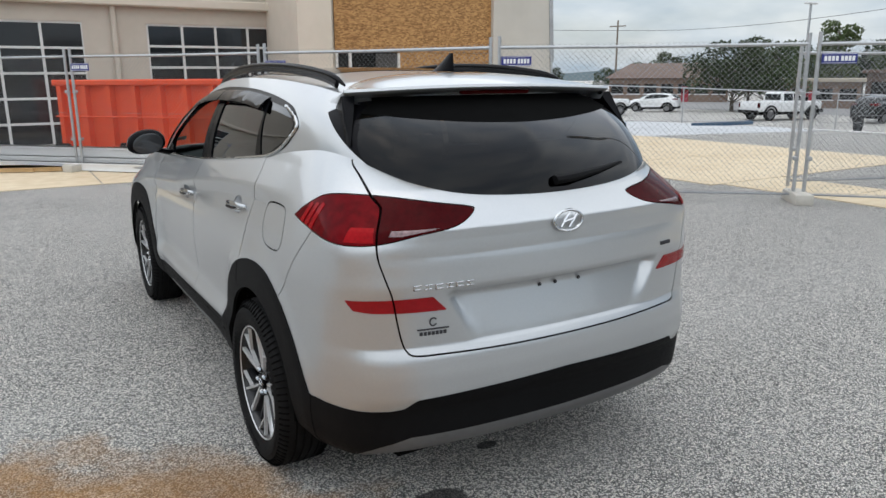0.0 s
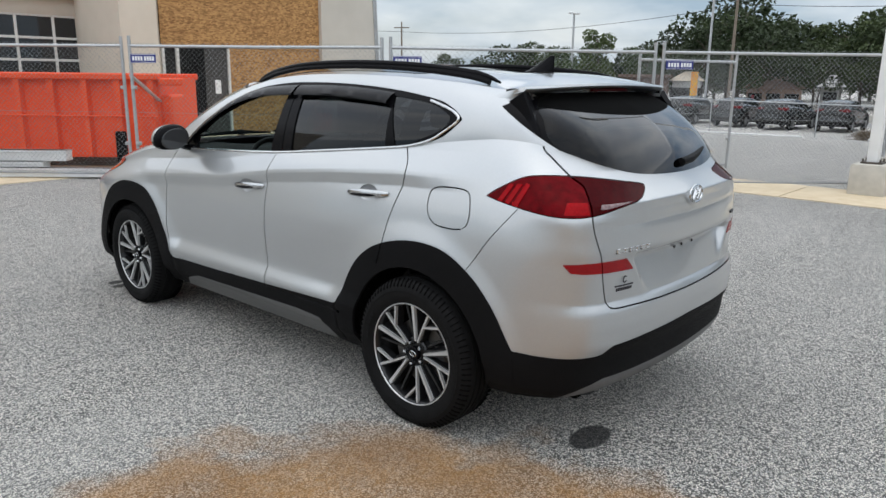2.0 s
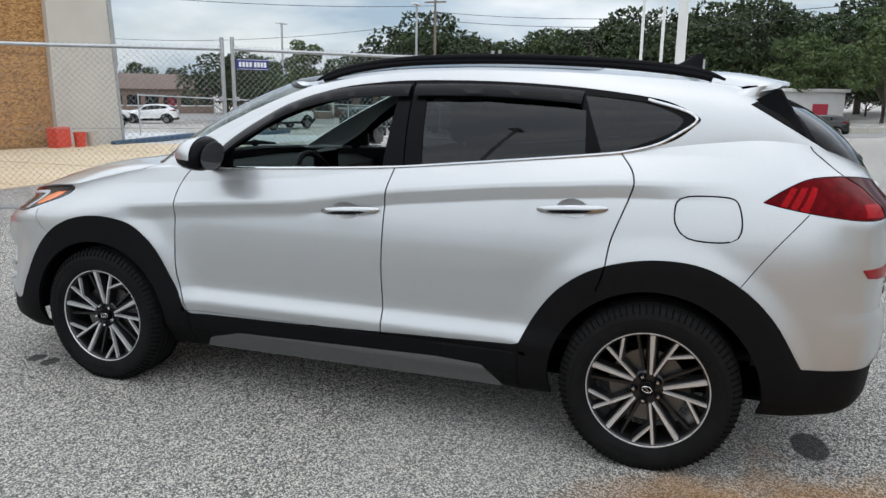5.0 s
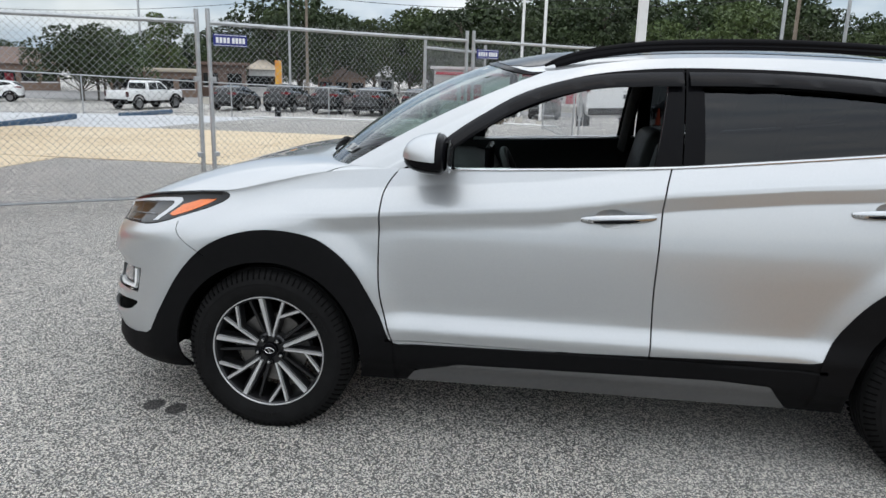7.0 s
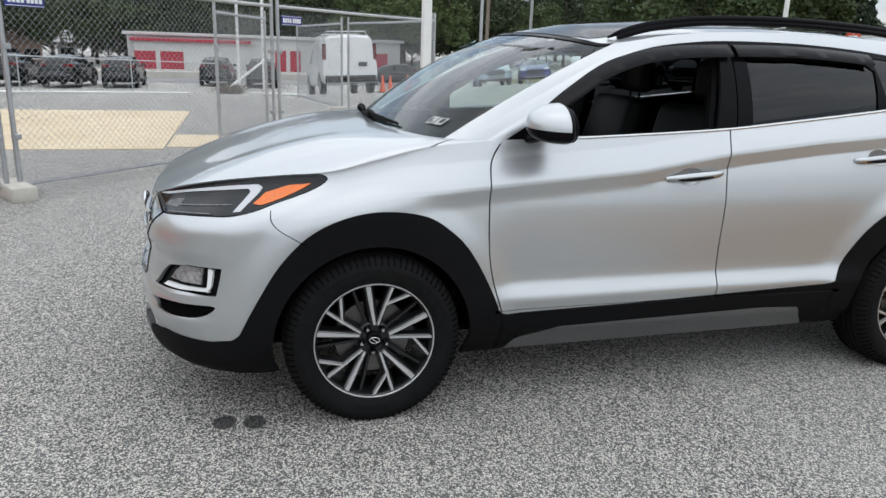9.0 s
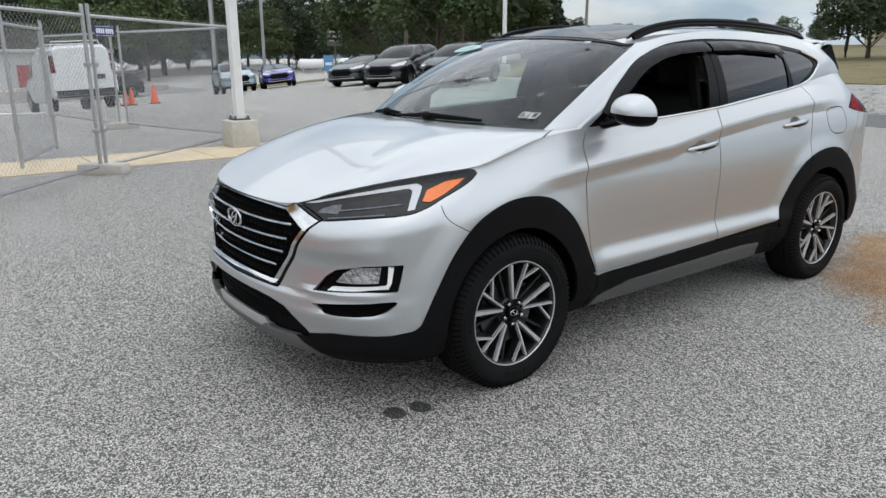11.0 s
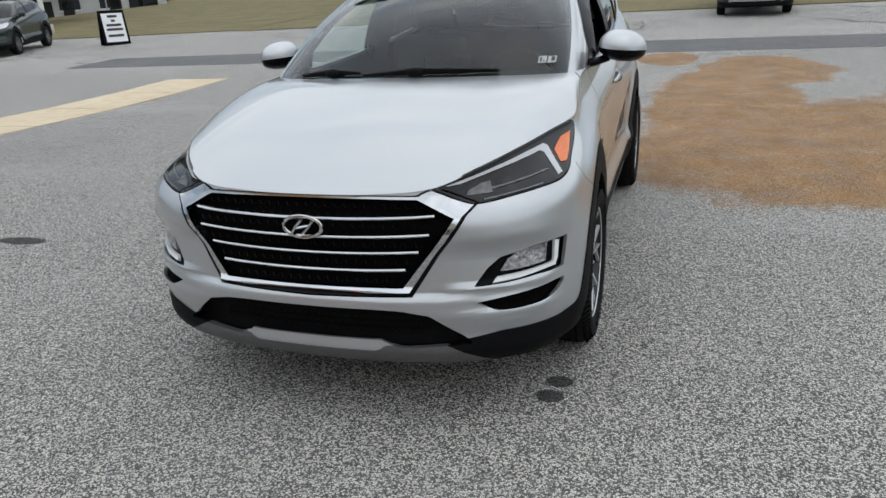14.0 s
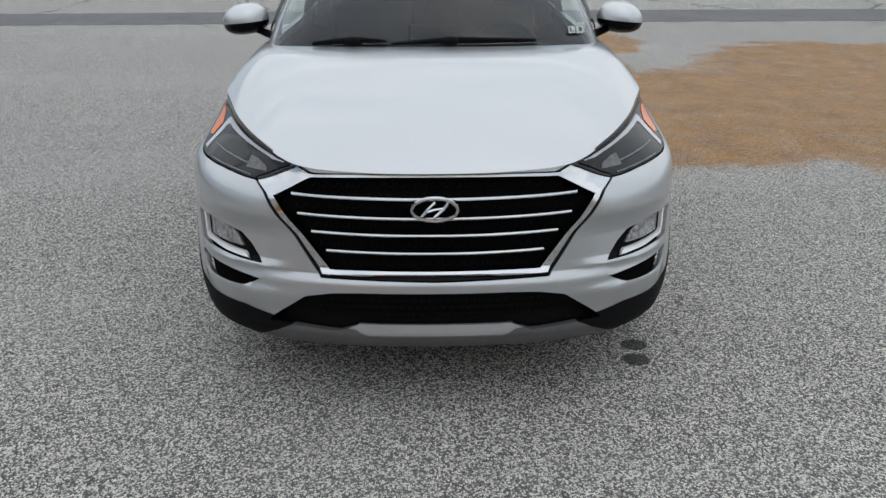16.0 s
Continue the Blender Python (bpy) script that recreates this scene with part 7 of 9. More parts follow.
for _x, _y in ((27.0, -3.9), (26.8, -4.9), (28.9, -4.6), (28.4, -5.4)):
    cone(_x, _y)
cone(4.75, 10.55)


def delineator(x, y, tilt):
    h = thing("delineator_post", "orange delineator post leaning on a black base", "bollard", "delineator posts", m=pose(x, y, gz(x, y)))
    m = pose(0, 0, 0, 0, tilt)
    bm = bmesh.new()
    add_lathe(bm, [(.02, .062), (.05, .055), (.95, .045), (.98, .03), (1.02, .03), (1.07, .045), (1.08, .02), (1.08, .001)], 18, "Z")
    bmesh.ops.transform(bm, matrix=m, verts=bm.verts)
    part("post", bm, CONEO, h)
    for zz in (.74, .88):
        bm = bmesh.new()
        add_lathe(bm, [(zz, .0535), (zz + .08, .0525)], 18, "Z")
        bmesh.ops.transform(bm, matrix=m, verts=bm.verts)
        part("reflective_band", bm, WHITEP, h, "white reflective band")
    bm = bmesh.new()
    add_lathe(bm, [(0, .22), (.03, .21), (.06, .10), (.06, .001)], 8, "Z")
    part("base", bm, TYRE, h, "black rubber base")
    return h


delineator(1.14, -15.0, 6)
_bm = bmesh.new()
add_tube(_bm, [(1.2 - 8 * t, -15.0 - .6 * t, gz(1.2 - 8 * t, -15) + 1.0 - .5 * t * (1 - t)) for t in np.linspace(0, 1, 12)], .008, 5)
tagged(mesh_object("rope", _bm, CONEO, 40), "thin orange rope from the delineator post", "rope")

_t = thing("sandwich_board", "black sandwich board with white printed panel", "sandwich board", m=pose(16.9, -16.3, gz(16.9, -16.3), 0, 0, 60))
for _s in (-1, 1):
    _bm = bmesh.new()
    add_box(_bm, (-.42, -.02, 0), (.42, .02, 1.12), .015, pose(0, _s * .22, 0, _s * 11))
    _p = part("leaf", _bm, GLOSSBLACK, _t, "black frame")
    _bm = bmesh.new()
    add_box(_bm, (-.34, _s * .022, .10), (.34, _s * .028, 1.02), .002, pose(0, _s * .22, 0, _s * 11))
    _q = part("panel", _bm, WHITEP, _p, "white panel")
    _bm = bmesh.new()
    for zz, w in ((.88, .16), (.74, .06), (.60, .24), (.46, .26), (.26, .25)):
        add_box(_bm, (-w, _s * .029, zz), (w, _s * .032, zz + .08), 0, pose(0, _s * .22, 0, _s * 11))
    part("print", _bm, DECAL, _p, "black bars of print")
# blue wheel stops and the mound of cut brush by the street
BLUEST = shader("blue_painted_concrete", (.035, .075, .13), .8, vary=.25, scale=8)
for _x, _y, _l, _a in ((14.2, 13.6, 4.3, 9), (24.1, 16.1, 3.4, -5)):
    _bm = bmesh.new()
    add_box(_bm, (-_l / 2, -.09, 0), (_l / 2, .09, .16), .03)
    _ob = tagged(mesh_object("wheel_stop", _bm, BLUEST, 40), "long blue painted concrete wheel stop", "wheel stop", "wheel stops")
    _ob.matrix_world = pose(_x, _y, gz(_x, _y) + .005, 0, 0, _a)
BRUSH = shader("dry_brown_brush", (.055, .04, .025), .95, color2=(.14, .10, .06), scale=20)
_bm = bmesh.new()
for _i in range(420):
    _p = Vector((random.gauss(0, .5), random.gauss(0, .3), abs(random.gauss(0, .16))))
    add_tube(_bm, [_p, _p + Vector((random.uniform(-.3, .3), random.uniform(-.3, .3), random.uniform(-.02, .22)))], .012, 3, False)
_ob = tagged(mesh_object("brush_pile", _bm, BRUSH, 40), "heap of dry brown cut brush on the asphalt", "brush", kind="stuff")
_ob.matrix_world = pose(24.4, 2.2, gz(24.4, 2.2)) @ Matrix.Diagonal((.8, .8, .8, 1))
_bm = bmesh.new()
add_tube(_bm, [(24.6, 2.2, gz(24.6, 2.2) + .25), (25.6, .9, gz(25.6, .9) + 1.3)], .05, 8)
tagged(mesh_object("white_pipe", _bm, WEATHER, 40), "white pipe leaning out of the brush", "pipe")
_bm = bmesh.new()
for _p, _q in (((20.6, 10.2), (21.3, 3.4)), ((21.4, 1.6), (21.0, -.2))):
    add_tube(_bm, [(*_p, gz(*_p) + .06), (*_q, gz(*_q) + .03)], .032, 8)
tagged(mesh_object("ground_pipe", _bm, WEATHER, 40), "white pipe laid along the asphalt", "pipe")
_bm = bmesh.new()
add_lathe(_bm, [(-.1, .16), (-.12, .30), (-.06, .34), (.06, .34), (.12, .30), (.1, .16)], 24, "Y", (0, 0, .34))
_ob = tagged(mesh_object("loose_tyre", _bm, TYRE, 40), "loose black tyre on the asphalt", "tyre")
_ob.matrix_world = pose(24.9, 10.9, gz(24.9, 10.9), 0, 0, 20)


# ---- parked vehicles ----
VGLASS = shader("dark_vehicle_glass", (.006, .007, .008), .06, spec=.5, rough2=.1, scale=3)
DARKPAINT = shader("dark_grey_vehicle_paint", (.012, .014, .015), .25, .1, coat=.45, vary=.1, scale=6)
BLACKPAINT = shader("black_vehicle_paint", (.006, .007, .008), .22, .1, coat=.45, vary=.1, scale=6)
GREENPAINT = shader("dark_green_vehicle_paint", (.012, .020, .019), .25, .1, coat=.45, vary=.1, scale=6)
BLUEPAINT = shader("pale_blue_vehicle_paint", (.22, .29, .33), .3, .4, coat=1.0, vary=.08, scale=6)
VIOLET = shader("violet_blue_vehicle_paint", (.035, .03, .22), .25, .4, coat=1.0, vary=.1, scale=6)
WHITEVAN = shader("white_vehicle_paint", (.74, .75, .75), .3, coat=.7, vary=.04, scale=6)
VRIM = shader("grey_alloy", (.30, .30, .31), .35, .8, vary=.1, scale=20)


def vehicle(name, label, category, stations_v, paint, m, wheels, wheel_r=.36, glass_rows=(), group="", low_mat=None, front_z=.72, rear_z=.95, tall_lamps=False):
    """A vehicle facing +y from stations: y, floor, belt, top, half-width at belt, half-width at top."""
    h = thing(name, label, category, group, m=m)
    bm = bmesh.new()
    rings = []
    st = np.array(stations_v)
    ys = np.linspace(st[0, 0], st[-1, 0], 44)
    cols = [np.interp(ys, st[:, 0], st[:, k]) for k in range(1, 6)]
    for y, fl, be, tp, wb, wt in zip(ys, *cols):
        ring = []
        for x, zz in ((0, fl), (wb * .90, fl), (wb * .985, fl + .12), (wb, fl + (be - fl) * .45), (wb * .985, be - .05), (wb * .955, be), (wt + .02, tp - (tp - be) * .15 - .0), (wt * .85, tp), (0, tp + .015)):
            ring.append((x, zz))
        pts = [bm.verts.new((x, y, zz)) for x, zz in ring] + [bm.verts.new((-x, y, zz)) for x, zz in ring[-2:0:-1]]
        rings.append(pts)
    n = len(rings[0])
    for a, b in zip(rings, rings[1:]):
        for k in range(n):
            bm.faces.new((a[k], a[(k + 1) % n], b[(k + 1) % n], b[k]))
    bm.faces.new(rings[0][::-1])
    bm.faces.new(rings[-1])
    part("body", bm, paint, h)
    # side windows, screen and rear glass a little proud of the shell
    at = lambda y: [float(np.interp(y, st[:, 0], st[:, k])) for k in range(1, 6)]
    for sgn in (-1, 1):
        for y0, y1 in glass_rows:
            g = bmesh.new()
            quad = []
            for y, f in ((y0, .12), (y1, .12), (y1, .80), (y0, .80)):
                fl, be, tp, wb, wt = at(y)
                x0, x1 = wb * .955, wt + .02
                quad.append(g.verts.new((sgn * (x0 + (x1 - x0) * f / .85 * .85 + .008), y, be + (tp - be) * .85 * f)))
            g.faces.new(quad if sgn > 0 else quad[::-1])
            r = bmesh.ops.extrude_face_region(g, geom=list(g.faces))
            for v in r["geom"]:
                if isinstance(v, bmesh.types.BMVert):
                    v.co.x -= sgn * .02
            part("side_window", g, VGLASS, h)
    belt_top = st[:, 3] - st[:, 2]
    cab = [i for i in range(len(st)) if belt_top[i] > .25]
    for i, j, nm in ((cab[0] - 1, cab[0], "rear_window"), (cab[-1] + 1, cab[-1], "windscreen")):
        if 0 <= i < len(st):
            a, b = st[i], st[j]
            g = bmesh.new()
            q = []
            for s, f in ((-1, .10), (1, .10), (1, .90), (-1, .90)):
                p = a + (b - a) * f
                w = (p[4] * .9) + (b[5] * .92 - p[4] * .9) * f
                sy = 1 if nm == "windscreen" else -1
                q.append(g.verts.new((s * w, p[0] + sy * .02, p[3] + .030)))
            g.faces.new(q)
            r = bmesh.ops.extrude_face_region(g, geom=list(g.faces))
            for v in r["geom"]:
                if isinstance(v, bmesh.types.BMVert):
                    v.co.z -= .03
            part(nm, g, VGLASS, h)
    for y in wheels:
        for s in (-1, 1):
            wb = at(y)[3]
            w = new("wheel")
            w.parent = h
            g = bmesh.new()
            add_lathe(g, [(-.10, wheel_r * .64), (-.115, wheel_r * .8), (-.10, wheel_r * .97), (-.06, wheel_r), (.06, wheel_r), (.10, wheel_r * .97), (.1, wheel_r * .6)], 28, "X")
            part("tyre", g, TYRE, w)
            g = bmesh.new()
            add_lathe(g, [(-.085, .001), (-.09, .06), (-.07, .08), (-.07, wheel_r * .55), (-.11, wheel_r * .62), (-.10, wheel_r * .66)], 20, "X")
            for k in range(5):
                add_box(g, (-.10, -.03, .05), (-.075, .03, wheel_r * .6), 0, Matrix.Rotation(k * 2 * math.pi / 5, 4, "X"))
            part("rim", g, VRIM, w)
            w.matrix_basis = pose(s * (wb - .10), y, wheel_r, 0, 0, 0 if s < 0 else 180)
            g = bmesh.new()
            pts = [(wheel_r * 1.13 * math.cos(t), wheel_r * 1.13 * math.sin(t)) for t in np.linspace(-.25, math.pi + .25, 15)]
            lo = [g.verts.new((s * (wb + .012), y + a, wheel_r + b)) for a, b in pts]
            hi = [g.verts.new((s * (wb + .012), y + a * 1.13, wheel_r + b * 1.13)) for a, b in pts]
            for k in range(14):
                g.faces.new((lo[k], lo[k + 1], hi[k + 1], hi[k]))
            part("arch_trim", g, low_mat or CLAD, h)
    yf, yr = st[-1, 0], st[0, 0]
    wf, wr = st[-1, 4], st[0, 4]
    for s in (-1, 1):
        g = bmesh.new()
        add_box(g, (min(s * wf * .55, s * wf * .98), yf - .12, front_z), (max(s * wf * .55, s * wf * .98), yf + .015, front_z + .12), .03)
        part("headlamp", g, CLEARLENS, h)
        g = bmesh.new()
        hgt = .55 if tall_lamps else .16
        add_box(g, (min(s * wr * (.86 if tall_lamps else .55), s * wr * 1.0), yr - .015, rear_z), (max(s * wr * (.86 if tall_lamps else .55), s * wr * 1.0), yr + .10, rear_z + hgt), .02)
        part("tail_lamp", g, RED, h)
    g = bmesh.new()
    add_box(g, (-wf * .72, yf - .03, front_z - .28), (wf * .72, yf + .012, front_z + .06), .03)
    part("grille", g, GLOSSBLACK, h)
    g = bmesh.new()
    add_box(g, (-wf * .92, yf - .10, st[-1, 1] - .02), (wf * .92, yf + .03, st[-1, 1] + .16), .03)
    part("front_bumper", g, low_mat or CLAD, h)
    g = bmesh.new()
    add_box(g, (-wr * .95, yr - .05, st[0, 1] - .02), (wr * .95, yr + .10, st[0, 1] + .22), .03)
    part("rear_bumper", g, low_mat or CLAD, h)
    g = bmesh.new()
    add_box(g, (-wf * .60, yf + .008, front_z - .36), (wf * .60, yf + .034, front_z - .33), .004)
    part("front_strip", g, CHROME, h, "bright lower strip")
    return h


VAN = [(-2.75, .42, 1.15, 1.95, .98, .80), (-2.70, .38, 1.16, 2.05, 1.0, .82), (-.5, .36, 1.16, 2.10, 1.0, .83), (1.0, .36, 1.16, 2.08, 1.0, .82), (1.35, .36, 1.15, 1.90, 1.0, .80), (1.95, .36, 1.13, 1.20, .98, .80), (2.55, .38, 1.0, 1.05, .92, .75), (2.68, .42, .85, .9, .85, .7)]


def loft_pieces(form):
    """The faces of a whole parked car, sorted into pieces by what they are; form bends the places."""
    got = {}

    def add(piece, quads):
        got.setdefault(piece, []).extend(quads)

    for skin, s, v, kind in ((lower_skin, stations(0, 20, 150), np.linspace(0, 1, 32), "low"), (bonnet_skin, stations(0, 9, 30), np.linspace(0, 1, 10), "bonnet"),
                             (upper_skin, stations(0, 20, 110), np.linspace(0, 1, 16), "up"), (roof_skin, stations(0, 20, 60), np.linspace(0, 1, 8), "roof")):
        p, S, V = grid(skin, s, v)
        a = along(S)
        c = (p[:-1, :-1] + p[1:, 1:]) / 2
        ac = (a[:-1, :-1] + a[1:, 1:]) / 2
        sc, vc = (S[:-1, :-1] + S[1:, 1:]) / 2, (V[:-1, :-1] + V[1:, 1:]) / 2
        flat = np.stack([ac.ravel(), c[..., 2].ravel()], -1)
        yz = c[..., 1:].reshape(-1, 2)
        n = c.shape[1]
        if kind == "low":
            hole = (open_f(flat) < 0) | (open_r(flat) < 0)
            head, tail = inside_distance(flat, HEAD) < 0, inside_distance(flat, TAIL) < 0
            mouth = (flat[:, 0] < .52) & (abs(flat[:, 1] - .665) < .155 - .12 * np.clip((flat[:, 0] - .38) / .14, 0, 1))
            strip = (flat[:, 0] < .62) & (abs(flat[:, 1] - .40) < .022)
            black = (flat[:, 1] < clad_z(flat[:, 0])) | ((flat[:, 0] < .5) & (flat[:, 1] < .47))
            name = np.select([hole, head, tail, mouth, strip, black], ["", "headlamp", "tail_lamp", "grille", "front_strip", "lower_trim"], "body")
        elif kind == "up":
            dlo = inside_distance(yz, DLO) < 0
            bar, bar2 = dlo & (abs(yz[:, 0] + .255) < .06), dlo & (abs(yz[:, 0] + 1.06) < .045)
            front = dlo & (yz[:, 0] > -.255)
            quart = dlo & (yz[:, 0] < -1.06)
            fr = (sc.ravel() < 5.6) & (vc.ravel() < .95)
            rg = ((yz[:, 0] + 1.50 + 1.7 * (1.515 - yz[:, 1])) < 0)
            name = np.select([fr, bar, bar2, front, quart, dlo, rg], ["windscreen", "pillar_trim", "quarter_trim", "front_window", "quarter_window", "side_window", "rear_window"], "body")
        else:
            name = np.full(len(flat), "body", object)
        q = np.stack([p[:-1, :-1], p[:-1, 1:], p[1:, 1:], p[1:, :-1]], 2).reshape(-1, 4, 3)
        for piece in set(name) - {""}:
            add(piece, list(q[name == piece]))
    out = {}
    for piece, quads in got.items():
        for side in ((-1,), (1,)) if piece in ("headlamp", "tail_lamp", "side_window", "front_window", "quarter_window", "pillar_trim", "quarter_trim") else ((-1, 1),):
            index, verts, faces = {}, [], []
            for k in side:
                for f in quads:
                    ids = []
                    for x, y, z in f:
                        key = tuple(round(float(w), 4) for w in form(k * x, y, z))
                        if key not in index:
                            index[key] = len(verts)
                            verts.append(key)
                        if index[key] not in ids:
                            ids.append(index[key])
                    if len(ids) > 2:
                        faces.append(ids if k < 0 else ids[::-1])
            out.setdefault(piece, []).append((verts, faces))
    return out


def road_wheel():
    """Tyre and ten-spoke rim, outer side towards -x."""
    t, r = bmesh.new(), bmesh.new()
    add_lathe(t, [(-.10, .22), (-.112, .27), (-.10, .325), (-.06, .345), (.06, .345), (.10, .33), (.1, .21)], 32, "X")
    add_lathe(r, [(-.085, .235), (-.10, .232), (-.09, .222), (.03, .21), (.04, .02), (.04, .001)], 28, "X")
    add_lathe(r, [(-.085, .001), (-.085, .05), (-.05, .06)], 16, "X")
    for k in range(10):
        add_box(r, (-.092, -.013, .04), (-.070, .013, .226), 0, Matrix.Rotation(k * math.pi / 5 + (.10 if k % 2 else -.10), 4, "X"))
    made = []
    for nm, bm, mt in (("tyre", t, TYRE), ("rim", r, VRIM)):
        bmesh.ops.recalc_face_normals(bm, faces=bm.faces)
        me = bpy.data.meshes.new(nm)
        bm.to_mesh(me)
        bm.free()
        me.materials.append(mt)
        made.append((nm, me))
    return made


WHEEL_MESH = road_wheel()
SUV_FORM = lambda x, y, z: (x * 1.02, y * 1.05, z * 1.03)
SEDAN_FORM = lambda x, y, z: (x, y * 1.08 - .16 * min(1, max(0, (z - 1.1) / .3)) * min(1, max(0, y + 1.2)), z * .92 - max(0, z - 1.08) * .30)
LOFTS = {"suv": loft_pieces(SUV_FORM), "sedan": loft_pieces(SEDAN_FORM)}
LOFT_MESH = {}


def parked_car(shape, name, label, paint, m, group=""):
    """A parked car with painted body, glass, lamps, grille, trim and wheels."""
    h = thing(name, label, "car", group, m=m)
    mats = {"body": paint, "headlamp": CLEARLENS, "tail_lamp": RED, "grille": GLOSSBLACK, "front_strip": CHROME, "lower_trim": CLAD, "windscreen": VGLASS, "side_window": VGLASS, "rear_window": VGLASS, "front_window": VGLASS, "quarter_window": VGLASS, "pillar_trim": GLOSSBLACK, "quarter_trim": GLOSSBLACK}
    for piece, sides in LOFTS[shape].items():
        for i, (verts, faces) in enumerate(sides):
            key = (shape, piece, i, mats[piece].name)
            if key not in LOFT_MESH:
                me = bpy.data.meshes.new(piece)
                me.from_pydata(verts, [], faces)
                me.materials.append(mats[piece])
                for p in me.polygons:
                    p.use_smooth = True
                me.set_sharp_from_angle(angle=radians(40))
                LOFT_MESH[key] = me
            ob = new(piece, LOFT_MESH[key])
            ob.parent = h
    bend = SUV_FORM if shape == "suv" else SEDAN_FORM
    for y in (1.335, -1.335):
        for s in (-1, 1):
            w = new("wheel")
            w.parent = h
            w.matrix_basis = pose(s * .80, bend(0, y, .3)[1], .345, 0, 0, 0 if s < 0 else 180)
            for nm, me in WHEEL_MESH:
                ob = new(nm, me)
                ob.parent = w
    for s in (-1, 1):
        key = (shape, "mirror", s, paint.name)
        if key not in LOFT_MESH:
            bm = bmesh.new()
            add_box(bm, (s * .80, .62, 1.06), (s * .86, .70, 1.12), .01)
            add_box(bm, (min(s * .84, s * 1.03), .56, 1.08), (max(s * .84, s * 1.03), .68, 1.23), .04, seg=2)
            for v in bm.verts:
                v.co = Vector(bend(*v.co))
            me = bpy.data.meshes.new("door_mirror")
            bmesh.ops.recalc_face_normals(bm, faces=bm.faces)
            bm.to_mesh(me)
            bm.free()
            me.materials.append(paint)
            LOFT_MESH[key] = me
        ob = new("door_mirror", LOFT_MESH[key])
        ob.parent = h
    return h


